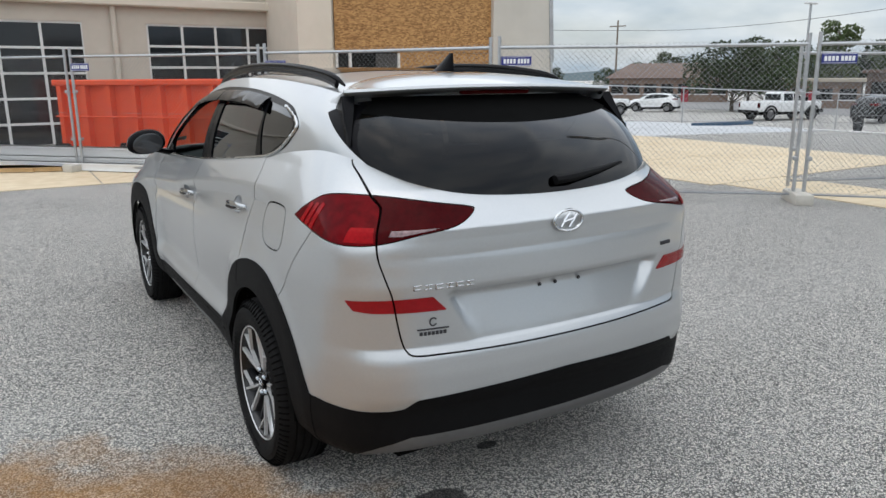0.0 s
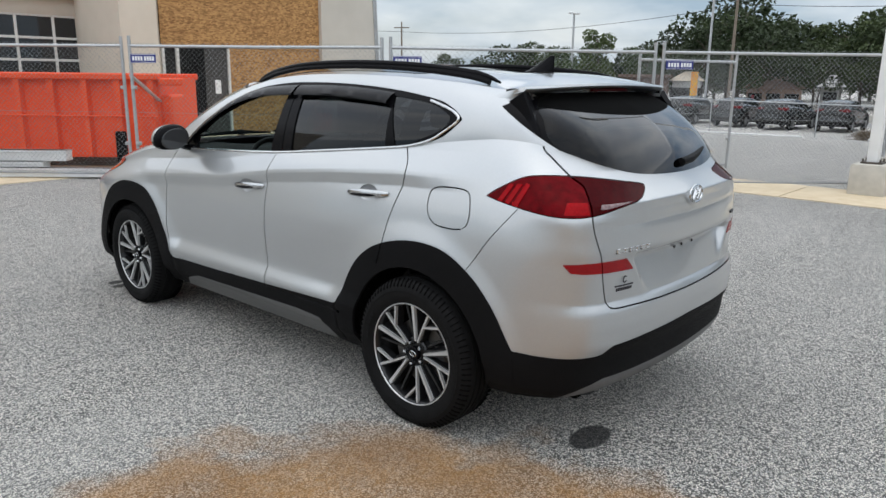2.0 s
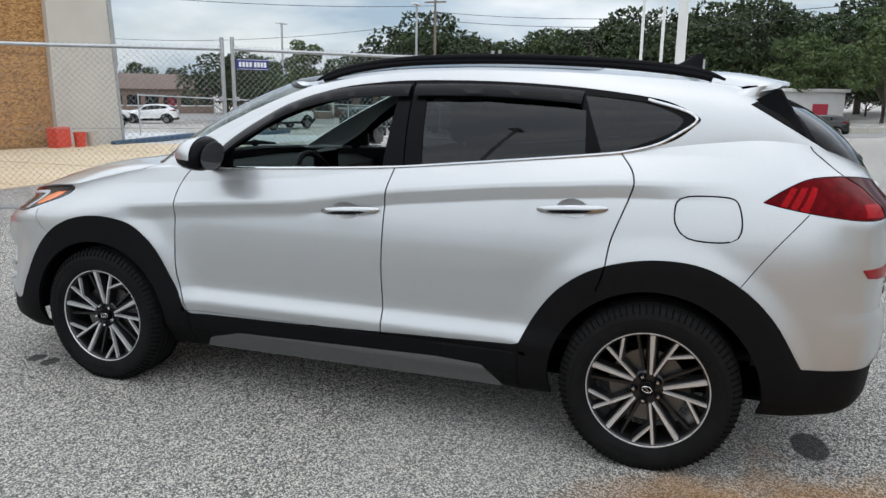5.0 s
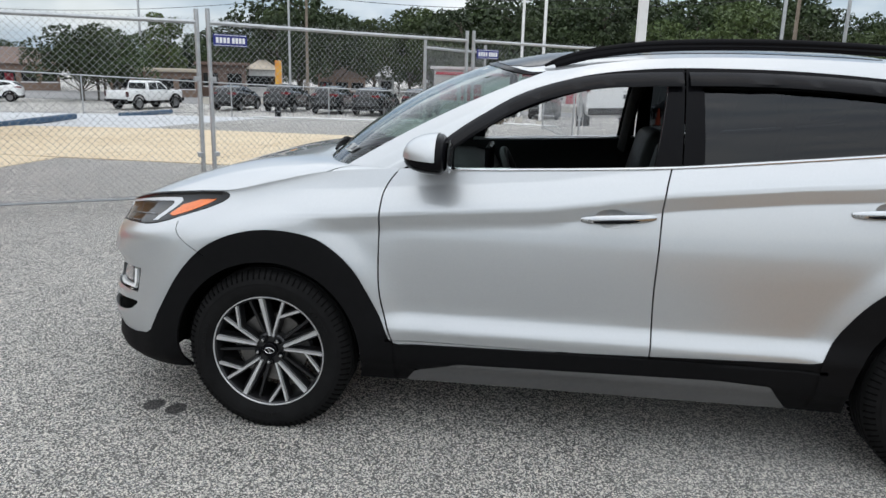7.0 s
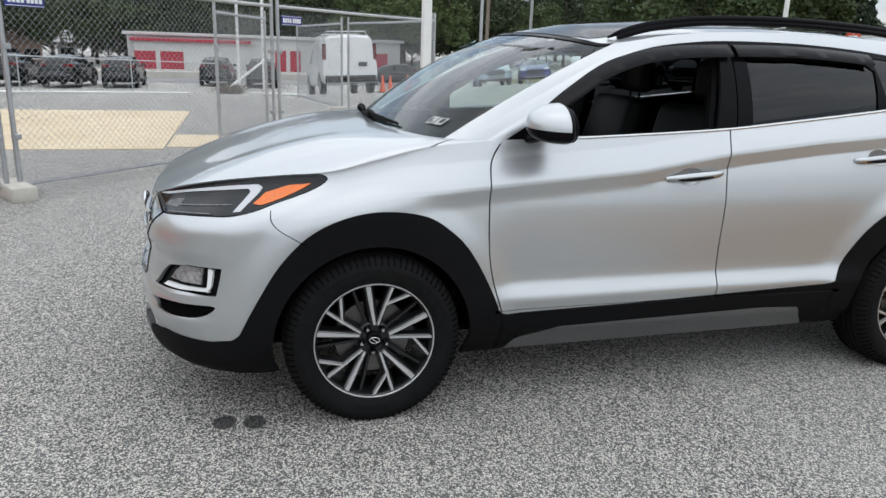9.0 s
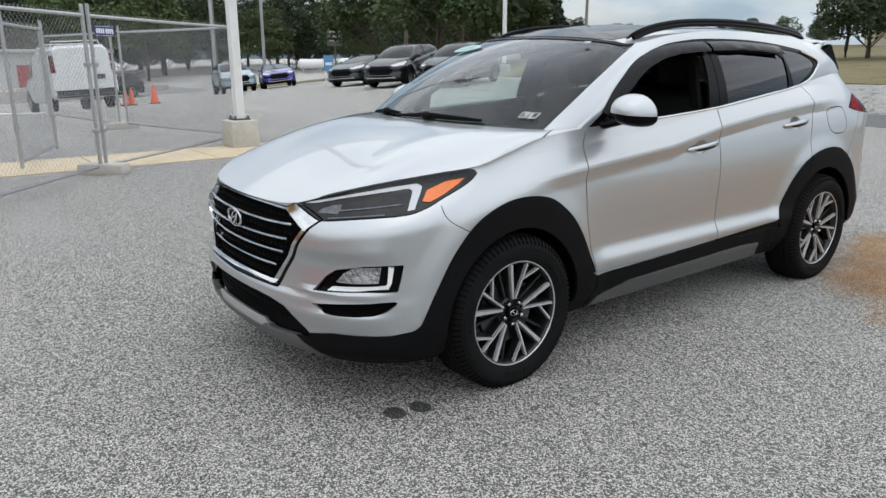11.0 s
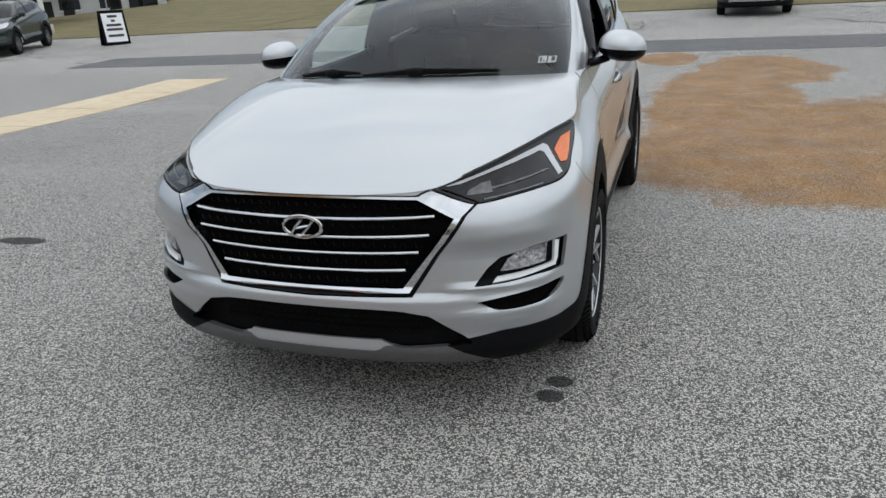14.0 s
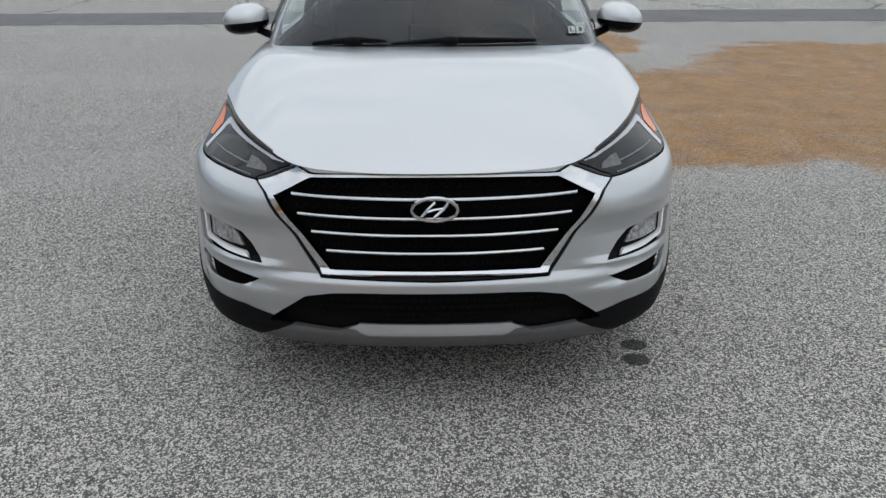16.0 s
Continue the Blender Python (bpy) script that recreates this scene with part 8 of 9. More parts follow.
def pickup(label, m):
    """A crew-cab pickup with open bed, black flares and bumpers."""
    h = thing("pickup_truck", label, "pickup truck", m=m)

    def bit(name, material, *boxes, lb="", bevel=.03):
        bm = bmesh.new()
        for lo, hi in boxes:
            add_box(bm, lo, hi, bevel, seg=2)
        return part(name, bm, material, h, lb)

    bit("bed", WHITEVAN, ((-1.0, -2.9, .66), (-.90, -.92, 1.34)), ((.90, -2.9, .66), (1.0, -.92, 1.34)), ((-.92, -.98, .66), (.92, -.90, 1.34)), ((-.95, -2.9, .66), (.95, -.92, .76)), lb="open cargo bed")
    bit("tailgate", WHITEVAN, ((-.86, -2.96, .72), (.86, -2.88, 1.34)))
    bit("cab", WHITEVAN, ((-1.0, -.90, .62), (1.0, 1.30, 1.36)), bevel=.06)
    bm = bmesh.new()
    prof = [(-.86, 1.34), (-.80, 1.92), (-.66, 2.02), (.45, 2.02), (.66, 1.95), (1.38, 1.34)]
    rows = [[bm.verts.new((x * (1 - .17 * (z - 1.34) / .68), y, z)) for y, z in prof] for x in (-.97, .97)]
    for i in range(len(prof)):
        n = (i + 1) % len(prof)
        bm.faces.new((rows[0][i], rows[0][n], rows[1][n], rows[1][i]))
    bm.faces.new(rows[0][::-1])
    bm.faces.new(rows[1])
    bmesh.ops.bevel(bm, geom=list(bm.edges), offset=.04, segments=2, affect="EDGES", profile=.5)
    part("cab_roof", bm, WHITEVAN, h)
    for s in (-1, 1):
        for y0, y1, y2, y3 in ((-.72, .10, .10, -.68), (.18, 1.10, .58, .18)):
            bm = bmesh.new()
            q = [bm.verts.new((s * (.975 - .165 * (z - 1.34) / .68), y, z)) for y, z in ((y0, 1.40), (y1, 1.40), (y2, 1.90), (y3, 1.90))]
            bm.faces.new(q if s > 0 else q[::-1])
            r = bmesh.ops.extrude_face_region(bm, geom=list(bm.faces))
            for v in r["geom"]:
                if isinstance(v, bmesh.types.BMVert):
                    v.co.x -= s * .03
            part("side_window", bm, VGLASS, h)
    bm = bmesh.new()
    q = [bm.verts.new(p) for p in ((-.86, 1.33, 1.40), (.86, 1.33, 1.40), (.76, .73, 1.91), (-.76, .73, 1.91))]
    bm.faces.new(q)
    r = bmesh.ops.extrude_face_region(bm, geom=list(bm.faces))
    for v in r["geom"]:
        if isinstance(v, bmesh.types.BMVert):
            v.co += Vector((0, .02, .02))
    part("windscreen", bm, VGLASS, h)
    bit("rear_window", VGLASS, ((-.74, -.875, 1.44), (.74, -.845, 1.86)), bevel=.01)
    bit("bonnet", WHITEVAN, ((-.96, 1.28, .74), (.96, 2.80, 1.34)), bevel=.10)
    bit("grille", GLOSSBLACK, ((-.72, 2.76, .82), (.72, 2.84, 1.22)))
    bit("front_bumper", CLAD, ((-.98, 2.66, .54), (.98, 2.96, .80)), bevel=.05)
    bit("rear_bumper", CLAD, ((-.96, -3.06, .56), (.96, -2.88, .76)), bevel=.04)
    bit("underbody", UNDER, ((-.78, -2.7, .42), (.78, 2.6, .70)))
    for s in (-1, 1):
        bit("headlamp", CLEARLENS, ((min(s * .70, s * .97), 2.70, 1.02), (max(s * .70, s * .97), 2.83, 1.20)))
        bit("tail_lamp", REDDARK, ((min(s * .86, s * 1.006), -2.95, .92), (max(s * .86, s * 1.006), -2.80, 1.28)), bevel=.02)
        bit("door_mirror", CLAD, ((min(s * 1.0, s * 1.24), 1.06, 1.36), (max(s * 1.0, s * 1.24), 1.16, 1.64)), bevel=.04)
        bit("side_step", CLAD, ((min(s * .90, s * 1.03), -.80, .46), (max(s * .90, s * 1.03), 1.2, .54)), bevel=.02)
        for y in (-1.85, 1.95):
            bm = bmesh.new()
            arc = np.linspace(-.15, math.pi + .15, 17)
            ring = [[bm.verts.new((s * x, y + r * math.cos(t), .48 + r * math.sin(t))) for x, r in ((.96, .50), (1.07, .51), (1.07, .60), (.98, .63))] for t in arc]
            for a, b in zip(ring, ring[1:]):
                for k in range(3):
                    bm.faces.new((a[k], a[k + 1], b[k + 1], b[k]))
            part("arch_flare", bm, CLAD, h)
            w = new("wheel")
            w.parent = h
            w.matrix_basis = pose(s * .90, y, .46, 0, 0, 0 if s < 0 else 180) @ Matrix.Diagonal((1.2, 1.33, 1.33, 1))
            for nm, me in WHEEL_MESH:
                ob = new(nm, me)
                ob.parent = w
    return h


def at_heading(x, y, deg):
    """Standing on the ground at x, y, along its slope, facing deg anticlockwise from +x."""
    n = Vector((gz(x - 1.5, y) - gz(x + 1.5, y), gz(x, y - 1.5) - gz(x, y + 1.5), 3.0)).normalized()
    f = Vector((math.cos(radians(deg)), math.sin(radians(deg)), 0))
    f = (f - n * f.dot(n)).normalized()
    r = f.cross(n)
    return Matrix.Translation((x, y, gz(x, y) - .005)) @ Matrix((r, f, n)).transposed().to_4x4()


_row = "dark vehicles parked by the street"
_rowlab = "dark grey SUV parked with its tail to the lot"
first_suv = parked_car("suv", "parked_suv", _rowlab, DARKPAINT, at_heading(49.8, 23.4, -1) @ Matrix.Scale(1.1, 4), _row)
for _x, _y in ((50.5, 19.6), (50.0, 15.8), (49.5, 12.5), (50.2, 9.3), (54.0, 3.4), (53.0, .2)):
    copy_thing(first_suv, at_heading(_x, _y, random.uniform(-6, 1)) @ Matrix.Scale(1.1, 4))
_bay = "dark vehicles in the bays"
parked_car("suv", "parked_suv", "dark green SUV parked facing the lot", GREENPAINT, at_heading(20.5, -15.3, 117), _bay)
parked_car("suv", "parked_suv", "black SUV parked facing the lot between others", BLACKPAINT, at_heading(22.9, -14.2, 120), _bay)
parked_car("sedan", "parked_sedan", "dark green sedan parked facing the lot", GREENPAINT, at_heading(27.2, -14.9, 120), _bay)
parked_car("suv", "parked_suv", "black SUV parked before the grass bank", BLACKPAINT, at_heading(4.6, -22.6, 94))
parked_car("suv", "parked_suv", "dark grey SUV facing the lot before the grass bank", DARKPAINT, at_heading(-2.95, -18.75, 88))
parked_car("suv", "parked_suv", "black SUV parked side-on beside the cones", BLACKPAINT, at_heading(56.0, -10.0, 82))
parked_car("suv", "parked_suv", "pale blue SUV with front lamps facing the lot", BLUEPAINT, at_heading(36.6, -12.0, 168))
parked_car("sedan", "parked_sedan", "violet-blue sedan parked facing the lot", VIOLET, at_heading(37.1, -14.8, 160))
pickup("white crew-cab pickup truck with black wheel arches by the street", at_heading(*polar(29.9, 58), -12))
parked_car("suv", "parked_suv", "pale grey SUV standing on the street", WHITEVAN, at_heading(*polar(39.5, 68), 120))
pickup("white pickup truck parked tail-on by the street", at_heading(*polar(43.6, 60), -20))
van = vehicle("cargo_van", "white cargo van with roof rack and rear doors", "van", VAN, WHITEVAN, at_heading(29.6, -2.45, 2) @ Matrix.Scale(1.12, 4), (-1.7, 1.75), .37, glass_rows=((.72, 1.5),), rear_z=1.2, tall_lamps=True)
_bm = bmesh.new()
add_box(_bm, (.30, -2.79, .95), (.62, -2.765, 1.10), .006)
part("number_plate", _bm, DECAL, van, "dark plate bar")
for _y in (-2.2, -1.0, .2):
    _bm = bmesh.new()
    add_tube(_bm, [(-.75, _y, 2.06), (-.72, _y, 2.22), (.72, _y, 2.22), (.75, _y, 2.06)], .02, 6)
    part("roof_rack_bar", _bm, WHITEVAN, van)


# ---- trees ----
LEAF = shader("summer_leaves", (.016, .031, .010), .7, color2=(.050, .074, .022), scale=1.3, random_vary=.35)
LEAF2 = shader("light_leaves", (.030, .050, .014), .7, color2=(.074, .100, .030), scale=1.3, random_vary=.35)
CONIFER = shader("conifer_needles", (.016, .032, .016), .8, color2=(.040, .062, .030), scale=1.5, random_vary=.3)
BARK = shader("tree_bark", (.055, .045, .035), .95, color2=(.11, .095, .075), scale=6, bump=.4, bump_scale=30)


def add_leaf(verts, faces, c, size, rng):
    d = rng.normal(size=3)
    d /= np.linalg.norm(d)
    e = np.cross(d, rng.normal(size=3))
    e /= np.linalg.norm(e) + 1e-9
    k = len(verts)
    verts += [tuple(c - d * size), tuple(c + e * size * .55), tuple(c + d * size), tuple(c - e * size * .55)]
    faces.append((k, k + 1, k + 2, k + 3))


def tree(kind, seed, leaf, height=9.0, spread=3.4, count=2600, leaf_size=.24, label="", m=None):
    rng = np.random.default_rng(seed)
    h = thing("tree", label, "tree", "trees beyond the lot", m=m)
    bm = bmesh.new()
    base = height * (.16 if kind == "round" else .08)
    add_tube(bm, [(0, 0, -.3), (.05, .02, base), (rng.uniform(-.2, .2), rng.uniform(-.2, .2), height * .55), (0, 0, height * .85)], [.24, .19, .12, .03], 8)
    centres = []
    for k in range(22 if kind == "round" else 26):
        a = rng.uniform(0, 2 * math.pi)
        f = rng.uniform(.25, 1.0)
        if kind == "round":
            zz = base + (height - base) * f
            rr = spread * math.sqrt(max(.05, 1 - ((f - .45) / .6) ** 2)) * rng.uniform(.55, 1.0)
        else:
            zz = base + (height - base) * f
            rr = spread * (1.02 - f) * rng.uniform(.75, 1.0)
        p = np.array([rr * math.cos(a), rr * math.sin(a), zz])
        centres.append((p, rng.uniform(.7, 1.35) * (spread * .34 if kind == "round" else spread * .30 * (1.15 - f * .7))))
        add_tube(bm, [(0, 0, max(base * .8, zz - rr * .75)), tuple(p * np.array([.5, .5, 1]) - np.array([0, 0, rr * .25])), tuple(p)], [.07, .045, .012], 5)
    part("trunk", bm, BARK, h)
    centres.append((np.array([0, 0, height * .6]), spread * .55))
    verts, faces = [], []
    weight = np.array([c[1] ** 2 for c in centres])
    pick = rng.choice(len(centres), size=count, p=weight / weight.sum())
    for i in pick:
        c, r = centres[i]
        d = rng.normal(size=3)
        d = d / np.linalg.norm(d) * r * rng.uniform(.45, 1.05) ** .5
        d[2] *= .75
        add_leaf(verts, faces, c + d, leaf_size * rng.uniform(.6, 1.4), rng)
    me = bpy.data.meshes.new("crown")
    me.from_pydata(verts, [], faces)
    me.materials.append(leaf)
    ob = new("crown", me)
    ob.parent = h
    return h


far_away = Matrix.Identity(4)
kinds = [tree("round", 1, LEAF, 10, 3.9, 4800, .20, "dark green broadleaf tree in full leaf"), tree("round", 2, LEAF2, 9, 3.6, 4400, .20, "lighter green broadleaf tree in full leaf"), tree("cone", 3, CONIFER, 11, 2.3, 2600, .25, "dark green conifer with a pointed top"), tree("round", 4, LEAF, 8, 4.2, 4600, .20, "broad dark green tree in full leaf"), tree("round", 5, LEAF2, 10, 2.9, 3600, .20, "upright light green tree in full leaf")]
# skyline as azimuth and height in degrees, seen from the lot
SKY_AZ = [-64, -56, -50, -46, -42, -36, -30, -22, -13, -9, -4, -1.7, 4, 6, 7.3, 9.5, 11, 12.5, 14, 17, 18.3, 20.5, 22, 23.8, 25.5, 29, 30, 33, 37, 39.5, 41, 43.5, 47, 52]
SKY_EL = [2.6, 2.7, 2.3, 2.4, 3.6, 4.8, 4.6, 5.2, 6.4, 6.6, 6.4, 6.0, 6.0, 5.2, 5.8, 5.8, 5.0, 4.1, 4.1, 4.3, 5.7, 5.4, 4.0, 3.4, 2.7, 2.6, 2.4, 2.3, 1.4, 1.8, 1.6, .8, .7, .6]
used = [False] * len(kinds)
rng = np.random.default_rng(7)
natural = [10, 9, 11, 8, 10]


def plant(k, x, y, height):
    s = height / natural[k]
    m = pose(x, y, gz(x, y), 0, 0, float(rng.uniform(0, 360))) @ Matrix.Diagonal((s * rng.uniform(.95, 1.25), s * rng.uniform(.95, 1.25), s, 1))
    if not used[k]:
        used[k] = True
        kinds[k].matrix_world = m
        kinds[k].rotation_mode = "QUATERNION"
        return kinds[k]
    t = kinds[k].copy()
    scene.collection.objects.link(t)
    t.matrix_basis = m
    for c in kinds[k].children:
        d = c.copy()
        scene.collection.objects.link(d)
        d.parent = t
    return t


az = -63.0
while az < 50:
    el = float(np.interp(az, SKY_AZ, SKY_EL))
    for layer in range(1 if az > 33.2 else 0, 2):
        dist = (140 if az > 33.2 else 96) + rng.uniform(0, 14) if layer and az > 33.2 else (96 if layer == 0 else 128) + rng.uniform(-9, 12)
        if -62 < az < -47:
            dist += 70
        top = 1.5 + dist * math.tan(radians(el * (rng.uniform(.58, .92) if layer == 0 else rng.uniform(.84, 1.06))))
        x, y = polar(az + rng.uniform(-.8, .8), dist)
        hgt = max(3.0, (top - gz(x, y)) * .93)
        k = int(rng.choice(5, p=[.34, .20, .06, .24, .16]))
        plant(k, x, y, hgt)
    az += 2.0 if el > 3 else 2.7
for _az in np.arange(-46, 27, 1.7):
    plant(int(rng.choice([0, 3])), *polar(float(_az + rng.uniform(-.6, .6)), 108 + rng.uniform(-4, 6)), rng.uniform(3.6, 5.2))
plant(4, *polar(28.3, 92), 8.6)
plant(3, *polar(34.0, 70), 5.6)
plant(3, *polar(31.6, 72), 5.2)
plant(1, *polar(33.0, 71), 6.0)
plant(0, *polar(-33.5, 47), 8.4)
plant(3, *polar(-36.5, 52), 8.8)
plant(1, *polar(-39.0, 55), 7.6)
plant(0, *polar(-29, 56), 9.0)
for _i in range(12):
    plant(2, *polar(-38.5 - _i * .45, 66 + (_i % 3) * 2), 6.8)
plant(2, *polar(-63.2, 40), 5.0)
plant(3, *polar(-64.5, 38), 3.6)
plant(3, *polar(-66.5, 37), 3.3)

# ---- far buildings ----
FARWHITE = shader("white_metal_siding", (.50, .50, .49), .6, color2=(.58, .58, .57), scale=1.5)
FARRED = shader("red_roller_door", (.36, .025, .045), .5, vary=.15, scale=4)
BROWN = shader("brown_shingle", (.11, .075, .06), .9, color2=(.17, .12, .10), scale=3)
BRICK = shader("dull_brown_brick", (.17, .115, .09), .9, color2=(.24, .17, .13), scale=6)
TANWALL = shader("tan_far_wall", (.42, .36, .28), .9, color2=(.48, .42, .34), scale=2)


def low_building(name, label, az0, az1, dist, height, wall, roof, depth=10, doors=(), windows=0, pitch=0.0, door_mat=None, base=None):
    """A long low building across a span of azimuths, with its roof, doors and windows."""
    (x0, y0), (x1, y1) = polar(az0, dist), polar(az1, dist)
    z0 = min(gz(x0, y0), gz(x1, y1)) if base is None else base
    d = Vector((x1 - x0, y1 - y0, 0))
    L = d.length
    h = thing(name, label, "building", "far buildings", m=Matrix.Translation((x0, y0, z0 - .1)) @ Matrix.Rotation(math.atan2(d.y, d.x), 4, "Z"))
    away = Vector((x0 + x1 + 6.4, y0 + y1 - .6, 0))
    s = 1 if Vector((-d.y, d.x, 0)).dot(away) > 0 else -1
    lo, hi = (0, depth) if s > 0 else (-depth, 0)
    bm = bmesh.new()
    add_box(bm, (0, lo, 0), (L, hi, height), .02)
    part("wall", bm, wall, h)
    bm = bmesh.new()
    if pitch:
        v = [bm.verts.new(p) for p in ((-.5, lo - .5, height), (L + .5, lo - .5, height), (L + .5, hi + .5, height), (-.5, hi + .5, height), (pitch, (lo + hi) / 2, height + pitch), (L - pitch, (lo + hi) / 2, height + pitch))]
        for f in ((0, 1, 5, 4), (2, 3, 4, 5), (1, 2, 5), (3, 0, 4), (0, 3, 2, 1)):
            bm.faces.new([v[i] for i in f])
    else:
        add_box(bm, (-.4, lo - .5, height), (L + .4, hi + .5, height + .35), .05)
    part("roof", bm, roof, h)
    face = 0
    o = -.06 * s
    for f0, f1 in doors:
        bm = bmesh.new()
        add_box(bm, (L * f0, min(face, o), .05), (L * f1, max(face, o), height * .66), .01)
        part("door", bm, door_mat or FARRED, h)
    for i in range(windows):
        f = (i + .5) / windows
        w = new("window")
        w.parent = h
        bm = bmesh.new()
        add_box(bm, (L * f - .75, min(face, o), height * .36), (L * f + .75, max(face, o), height * .76), .01)
        part("window_pane", bm, VGLASS, w)
        bm = bmesh.new()
        add_box(bm, (L * f - .85, min(face, o * .8), height * .32), (L * f + .85, max(face, o * .8), height * .36), .01)
        part("window_sill", bm, WHITEP, w)
    return h


low_building("storage_building", "long white metal storage building with red roller doors", 8.6, -11.0, 90, 3.7, FARWHITE, FARWHITE, 12, [(.06 + .057 * i, .105 + .057 * i) for i in (0, 1, 2)] + [(.52, .56), (.575, .615), (.70, .74), (.90, .95)])
low_building("storage_canopy", "red trimmed fascia on the storage building", 8.2, .4, 88.5, 3.05, FARWHITE, FARRED, .5, [(.0, .18), (.22, .42)])
low_building("restaurant", "low brown restaurant with shingled hip roof", 43.9, 35.3, 95, 3.0, BRICK, BROWN, 14, [(.62, .68)], 7, 1.9)
low_building("brick_house", "low dull brick building with flat canopy", 32.2, 26.3, 80, 2.6, BRICK, TANWALL, 9, [(.4, .5)], 4)
low_building("dark_block", "dark brown gabled building", 26.2, 22.8, 84, 3.4, BROWN, BROWN, 9, (), 2)
low_building("white_house", "white gabled house with dark windows", 22.6, 20.6, 88, 3.1, FARWHITE, TANWALL, 8, (), 3, 1.1)
low_building("brick_bungalow", "red brick bungalow with brown roof", 17.5, 13.9, 92, 2.4, BRICK, BRICK, 8, [(.1, .16)], 3, 1.4)
low_building("small_white_house", "small white gabled house", 12.9, 11.7, 100, 2.6, FARWHITE, FARWHITE, 7, (), 1, 1.4)
low_building("workshop_shed", "long white workshop shed with flat roof", -38.8, -49.0, 66, 2.3, FARWHITE, FARWHITE, 9, [(.2, .27), (.33, .40), (.62, .70), (.75, .84)], 4, door_mat=BLACKFILL)
for _a, _d, _w in ((-43.6, 120, 1.5), (-46.2, 125, 2.4), (-49.0, 128, 2.4), (-66.5, 60, 3.2)):
    low_building("far_house", "pale far house with grey gabled roof", _a + _w / 2, _a - _w / 2, _d, 3.6, TANWALL, shader("grey_far_roof", (.16, .16, .165), .9, vary=.15, scale=2), 9, (), 2, 2.0)
low_building("bank_building", "long tan building above the grass bank", -69, -84, 62, 3.6, TANWALL, BROWN, 10, (), 8)
# kerb wall along the street
_bm = bmesh.new()
for _i in range(40):
    (_x0, _y0), (_x1, _y1) = polar(26 - _i * 1.0, 66), polar(25.03 - _i * 1.0, 66)
    _z = min(gz(_x0, _y0), gz(_x1, _y1))
    _vs = [_bm.verts.new(p) for p in ((_x0, _y0, _z), (_x1, _y1, _z), (_x1, _y1, _z + .55), (_x0, _y0, _z + .55), (_x0 + .4, _y0, _z), (_x1 + .4, _y1, _z), (_x1 + .4, _y1, _z + .55), (_x0 + .4, _y0, _z + .55))]
    for _f in ((0, 1, 2, 3), (4, 7, 6, 5), (3, 2, 6, 7), (0, 3, 7, 4), (1, 5, 6, 2)):
        _bm.faces.new([_vs[k] for k in _f])
tagged(mesh_object("kerb_wall", _bm, GREYCONC, 30), "low pale concrete kerb wall along the street", "wall", kind="structure")
# tall feather flag, stop sign, white tanks and a far ridge
_x, _y = polar(20.2, 70)
_t = thing("feather_flag", "yellow and red feather flag with bars of print", "flag", m=pose(_x, _y, gz(_x, _y), 0, 0, 110))
_bm = bmesh.new()
add_tube(_bm, [(0, 0, 0), (0, 0, 3.6), (.25, 0, 3.9)], .03, 6)
part("pole", _bm, GALV, _t)
_bm = bmesh.new()
add_box(_bm, (.02, -.01, 1.0), (.62, .01, 3.85), .01)
part("cloth", _bm, shader("red_yellow_cloth", (.62, .16, .05), .8, color2=(.75, .50, .06), scale=1.2), _t)
_x, _y = 25.2, -25.6
_t = thing("stop_sign", "red octagonal road sign on a grey post", "road sign", m=pose(_x, _y, gz(_x, _y), 0, 0, 40))
_bm = bmesh.new()
add_tube(_bm, [(0, 0, 0), (0, 0, 2.0)], .03, 6)
part("post", _bm, GALV, _t)
_bm = bmesh.new()
add_lathe(_bm, [(-.012, .001), (-.012, .33), (.012, .33), (.012, .001)], 8, "Y", (0, 0, 1.85))
_p = part("plate", _bm, REDPL, _t)
_bm = bmesh.new()
add_box(_bm, (-.2, .013, 1.79), (.2, .018, 1.91), 0)
part("lettering_bar", _bm, WHITEP, _t, "white bar of lettering")
for _az, _d in ((-25.1, 88), (-28.2, 84), (-29.6, 86)):
    _x, _y = polar(_az, _d)
    _t = thing("storage_tank", "white horizontal storage tank on legs", "tank", "storage tanks", m=pose(_x, _y, gz(_x, _y), 0, 0, _az + 80))
    _bm = bmesh.new()
    add_lathe(_bm, [(-1.6, .001), (-1.55, .35), (-1.3, .55), (1.3, .55), (1.55, .35), (1.6, .001)], 20, "X", (0, 0, 1.0))
    part("vessel", _bm, WHITEP, _t)
    for _k in (-1, 1):
        _bm = bmesh.new()
        add_box(_bm, (_k - .1, -.4, 0), (_k + .1, .4, .6), .02)
        part("leg", _bm, GREYCONC, _t)
_x, _y = polar(-26.1, 60)
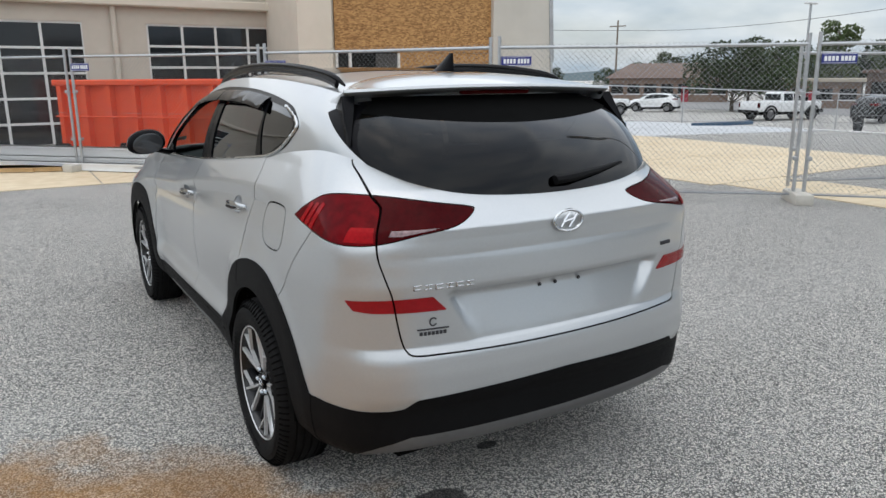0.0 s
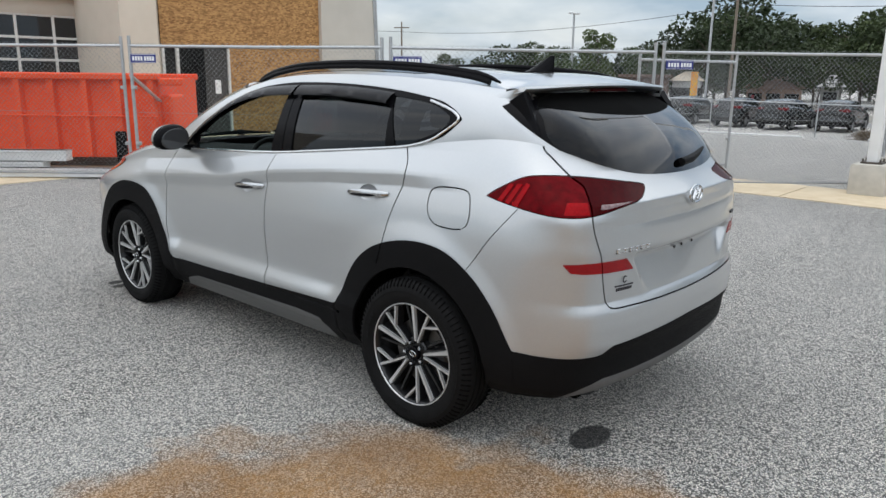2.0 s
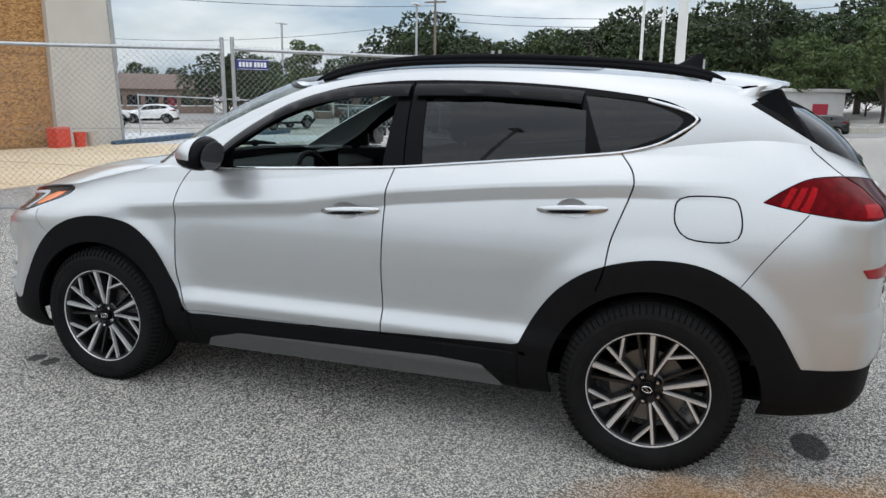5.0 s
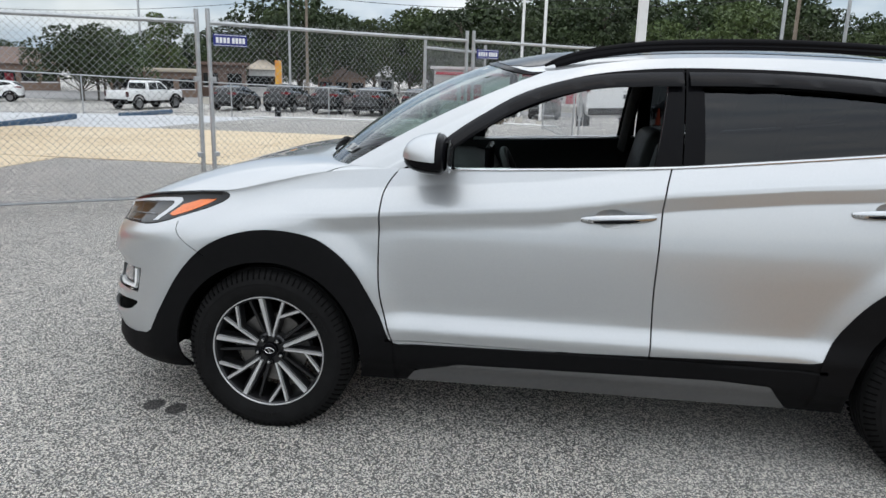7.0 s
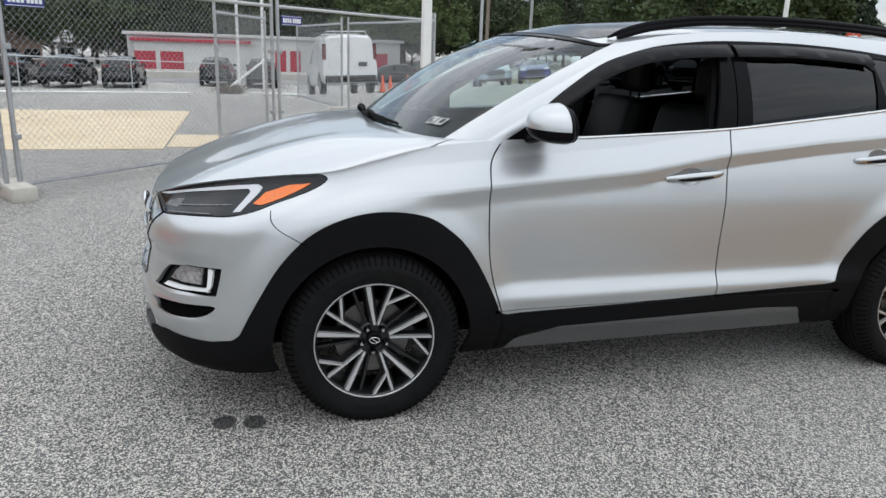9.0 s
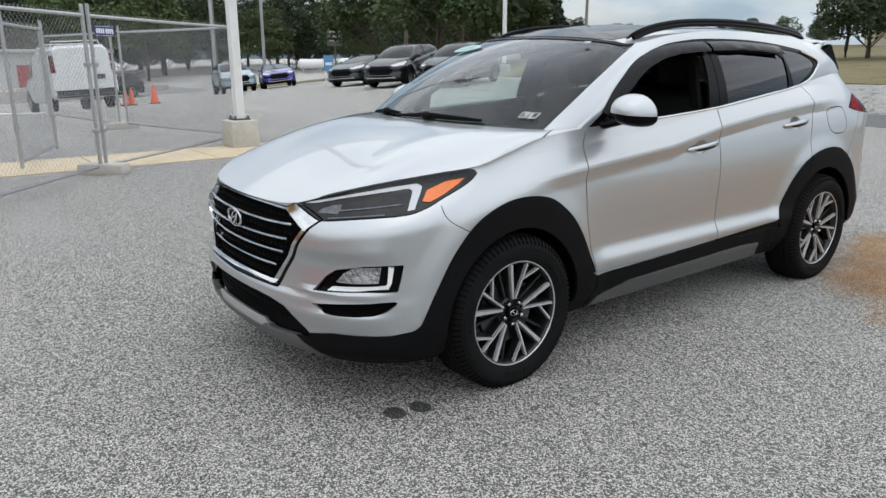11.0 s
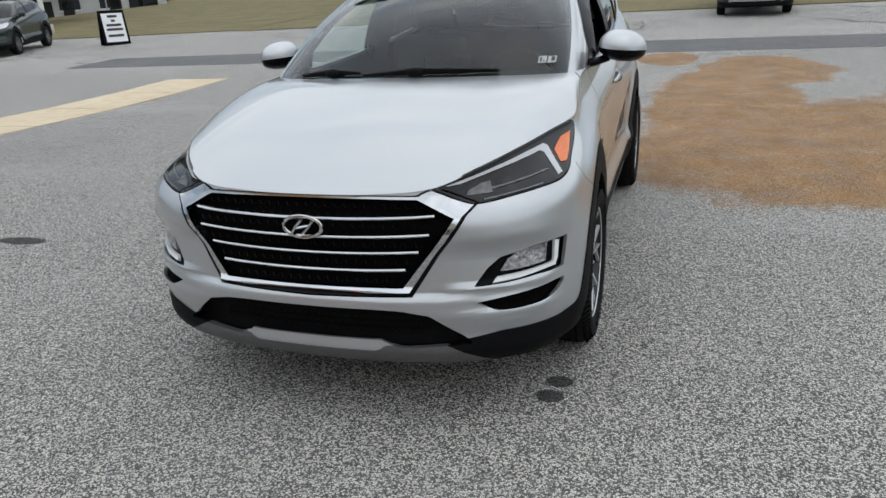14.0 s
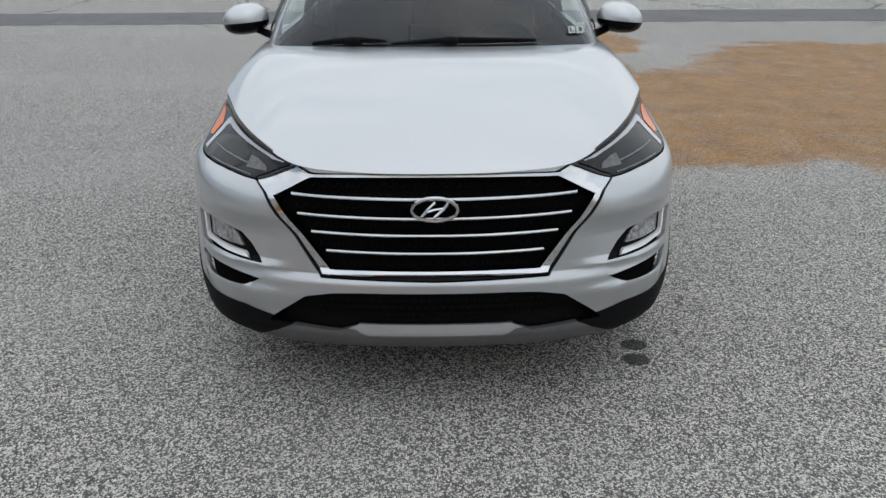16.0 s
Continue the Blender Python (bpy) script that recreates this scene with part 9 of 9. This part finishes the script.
_t = thing("notice_board", "grey board on a post by the trees", "sign", m=pose(_x, _y, gz(_x, _y), 0, 0, 60))
_bm = bmesh.new()
add_tube(_bm, [(0, 0, 0), (0, 0, 4.2)], .06, 8)
part("post", _bm, WOODP, _t)
_bm = bmesh.new()
add_box(_bm, (-.62, .06, 2.5), (.62, .11, 4.1), .01)
part("panel", _bm, shader("grey_board", (.20, .20, .20), .7, vary=.2, scale=5), _t, "weathered grey panel")
_bm = bmesh.new()
for _z in (2.85, 3.2, 3.55):
    add_box(_bm, (-.42, .112, _z), (.42, .118, _z + .12), 0)
part("lettering_bar", _bm, WHITEP, _t, "pale bars of lettering")
_x, _y = polar(-24.75, 46)
_t = thing("yard_sign", "blue and white yard sign on two white posts", "sign", m=pose(_x, _y, gz(_x, _y), 0, 0, 62))
for _k in (-.22, .22):
    _bm = bmesh.new()
    add_box(_bm, (_k - .03, -.03, 0), (_k + .03, .03, .85), .005)
    part("post", _bm, WHITEP, _t)
_bm = bmesh.new()
add_box(_bm, (-.30, -.03, .60), (.30, .04, 1.55), .01)
_p = part("panel", _bm, shader("sky_blue_panel", (.10, .26, .46), .5, vary=.15, scale=4), _t, "blue panel")
_bm = bmesh.new()
add_box(_bm, (-.20, .041, .95), (.20, .046, 1.12), 0)
part("lettering_bar", _bm, WHITEP, _p, "white bar of lettering")
# distance haze is mixed into the ridge's blue-grey base colour
RIDGE = shader("ridge_with_haze_colour", (.10, .135, .15), 1.0, color2=(.12, .155, .165), scale=.02)
_bm = bmesh.new()
_r = []
for _i in range(80):
    _az = -100 + _i * 2.1
    _d = 900
    _x, _y = polar(_az, _d)
    _hh = 16 + 10 * math.sin(_az * .11) + 6 * math.sin(_az * .31 + 1) + 14 * math.exp(-((_az + 58) / 4) ** 2)
    _r.append((_bm.verts.new((_x, _y, -5)), _bm.verts.new((_x * 1.02, _y * 1.02, _hh))))
for _a, _b in zip(_r, _r[1:]):
    _bm.faces.new((_a[0], _b[0], _b[1], _a[1]))
tagged(mesh_object("backdrop", _bm, RIDGE, 60), "wooded ridge on the horizon with haze painted into its blue", "hill", kind="structure")
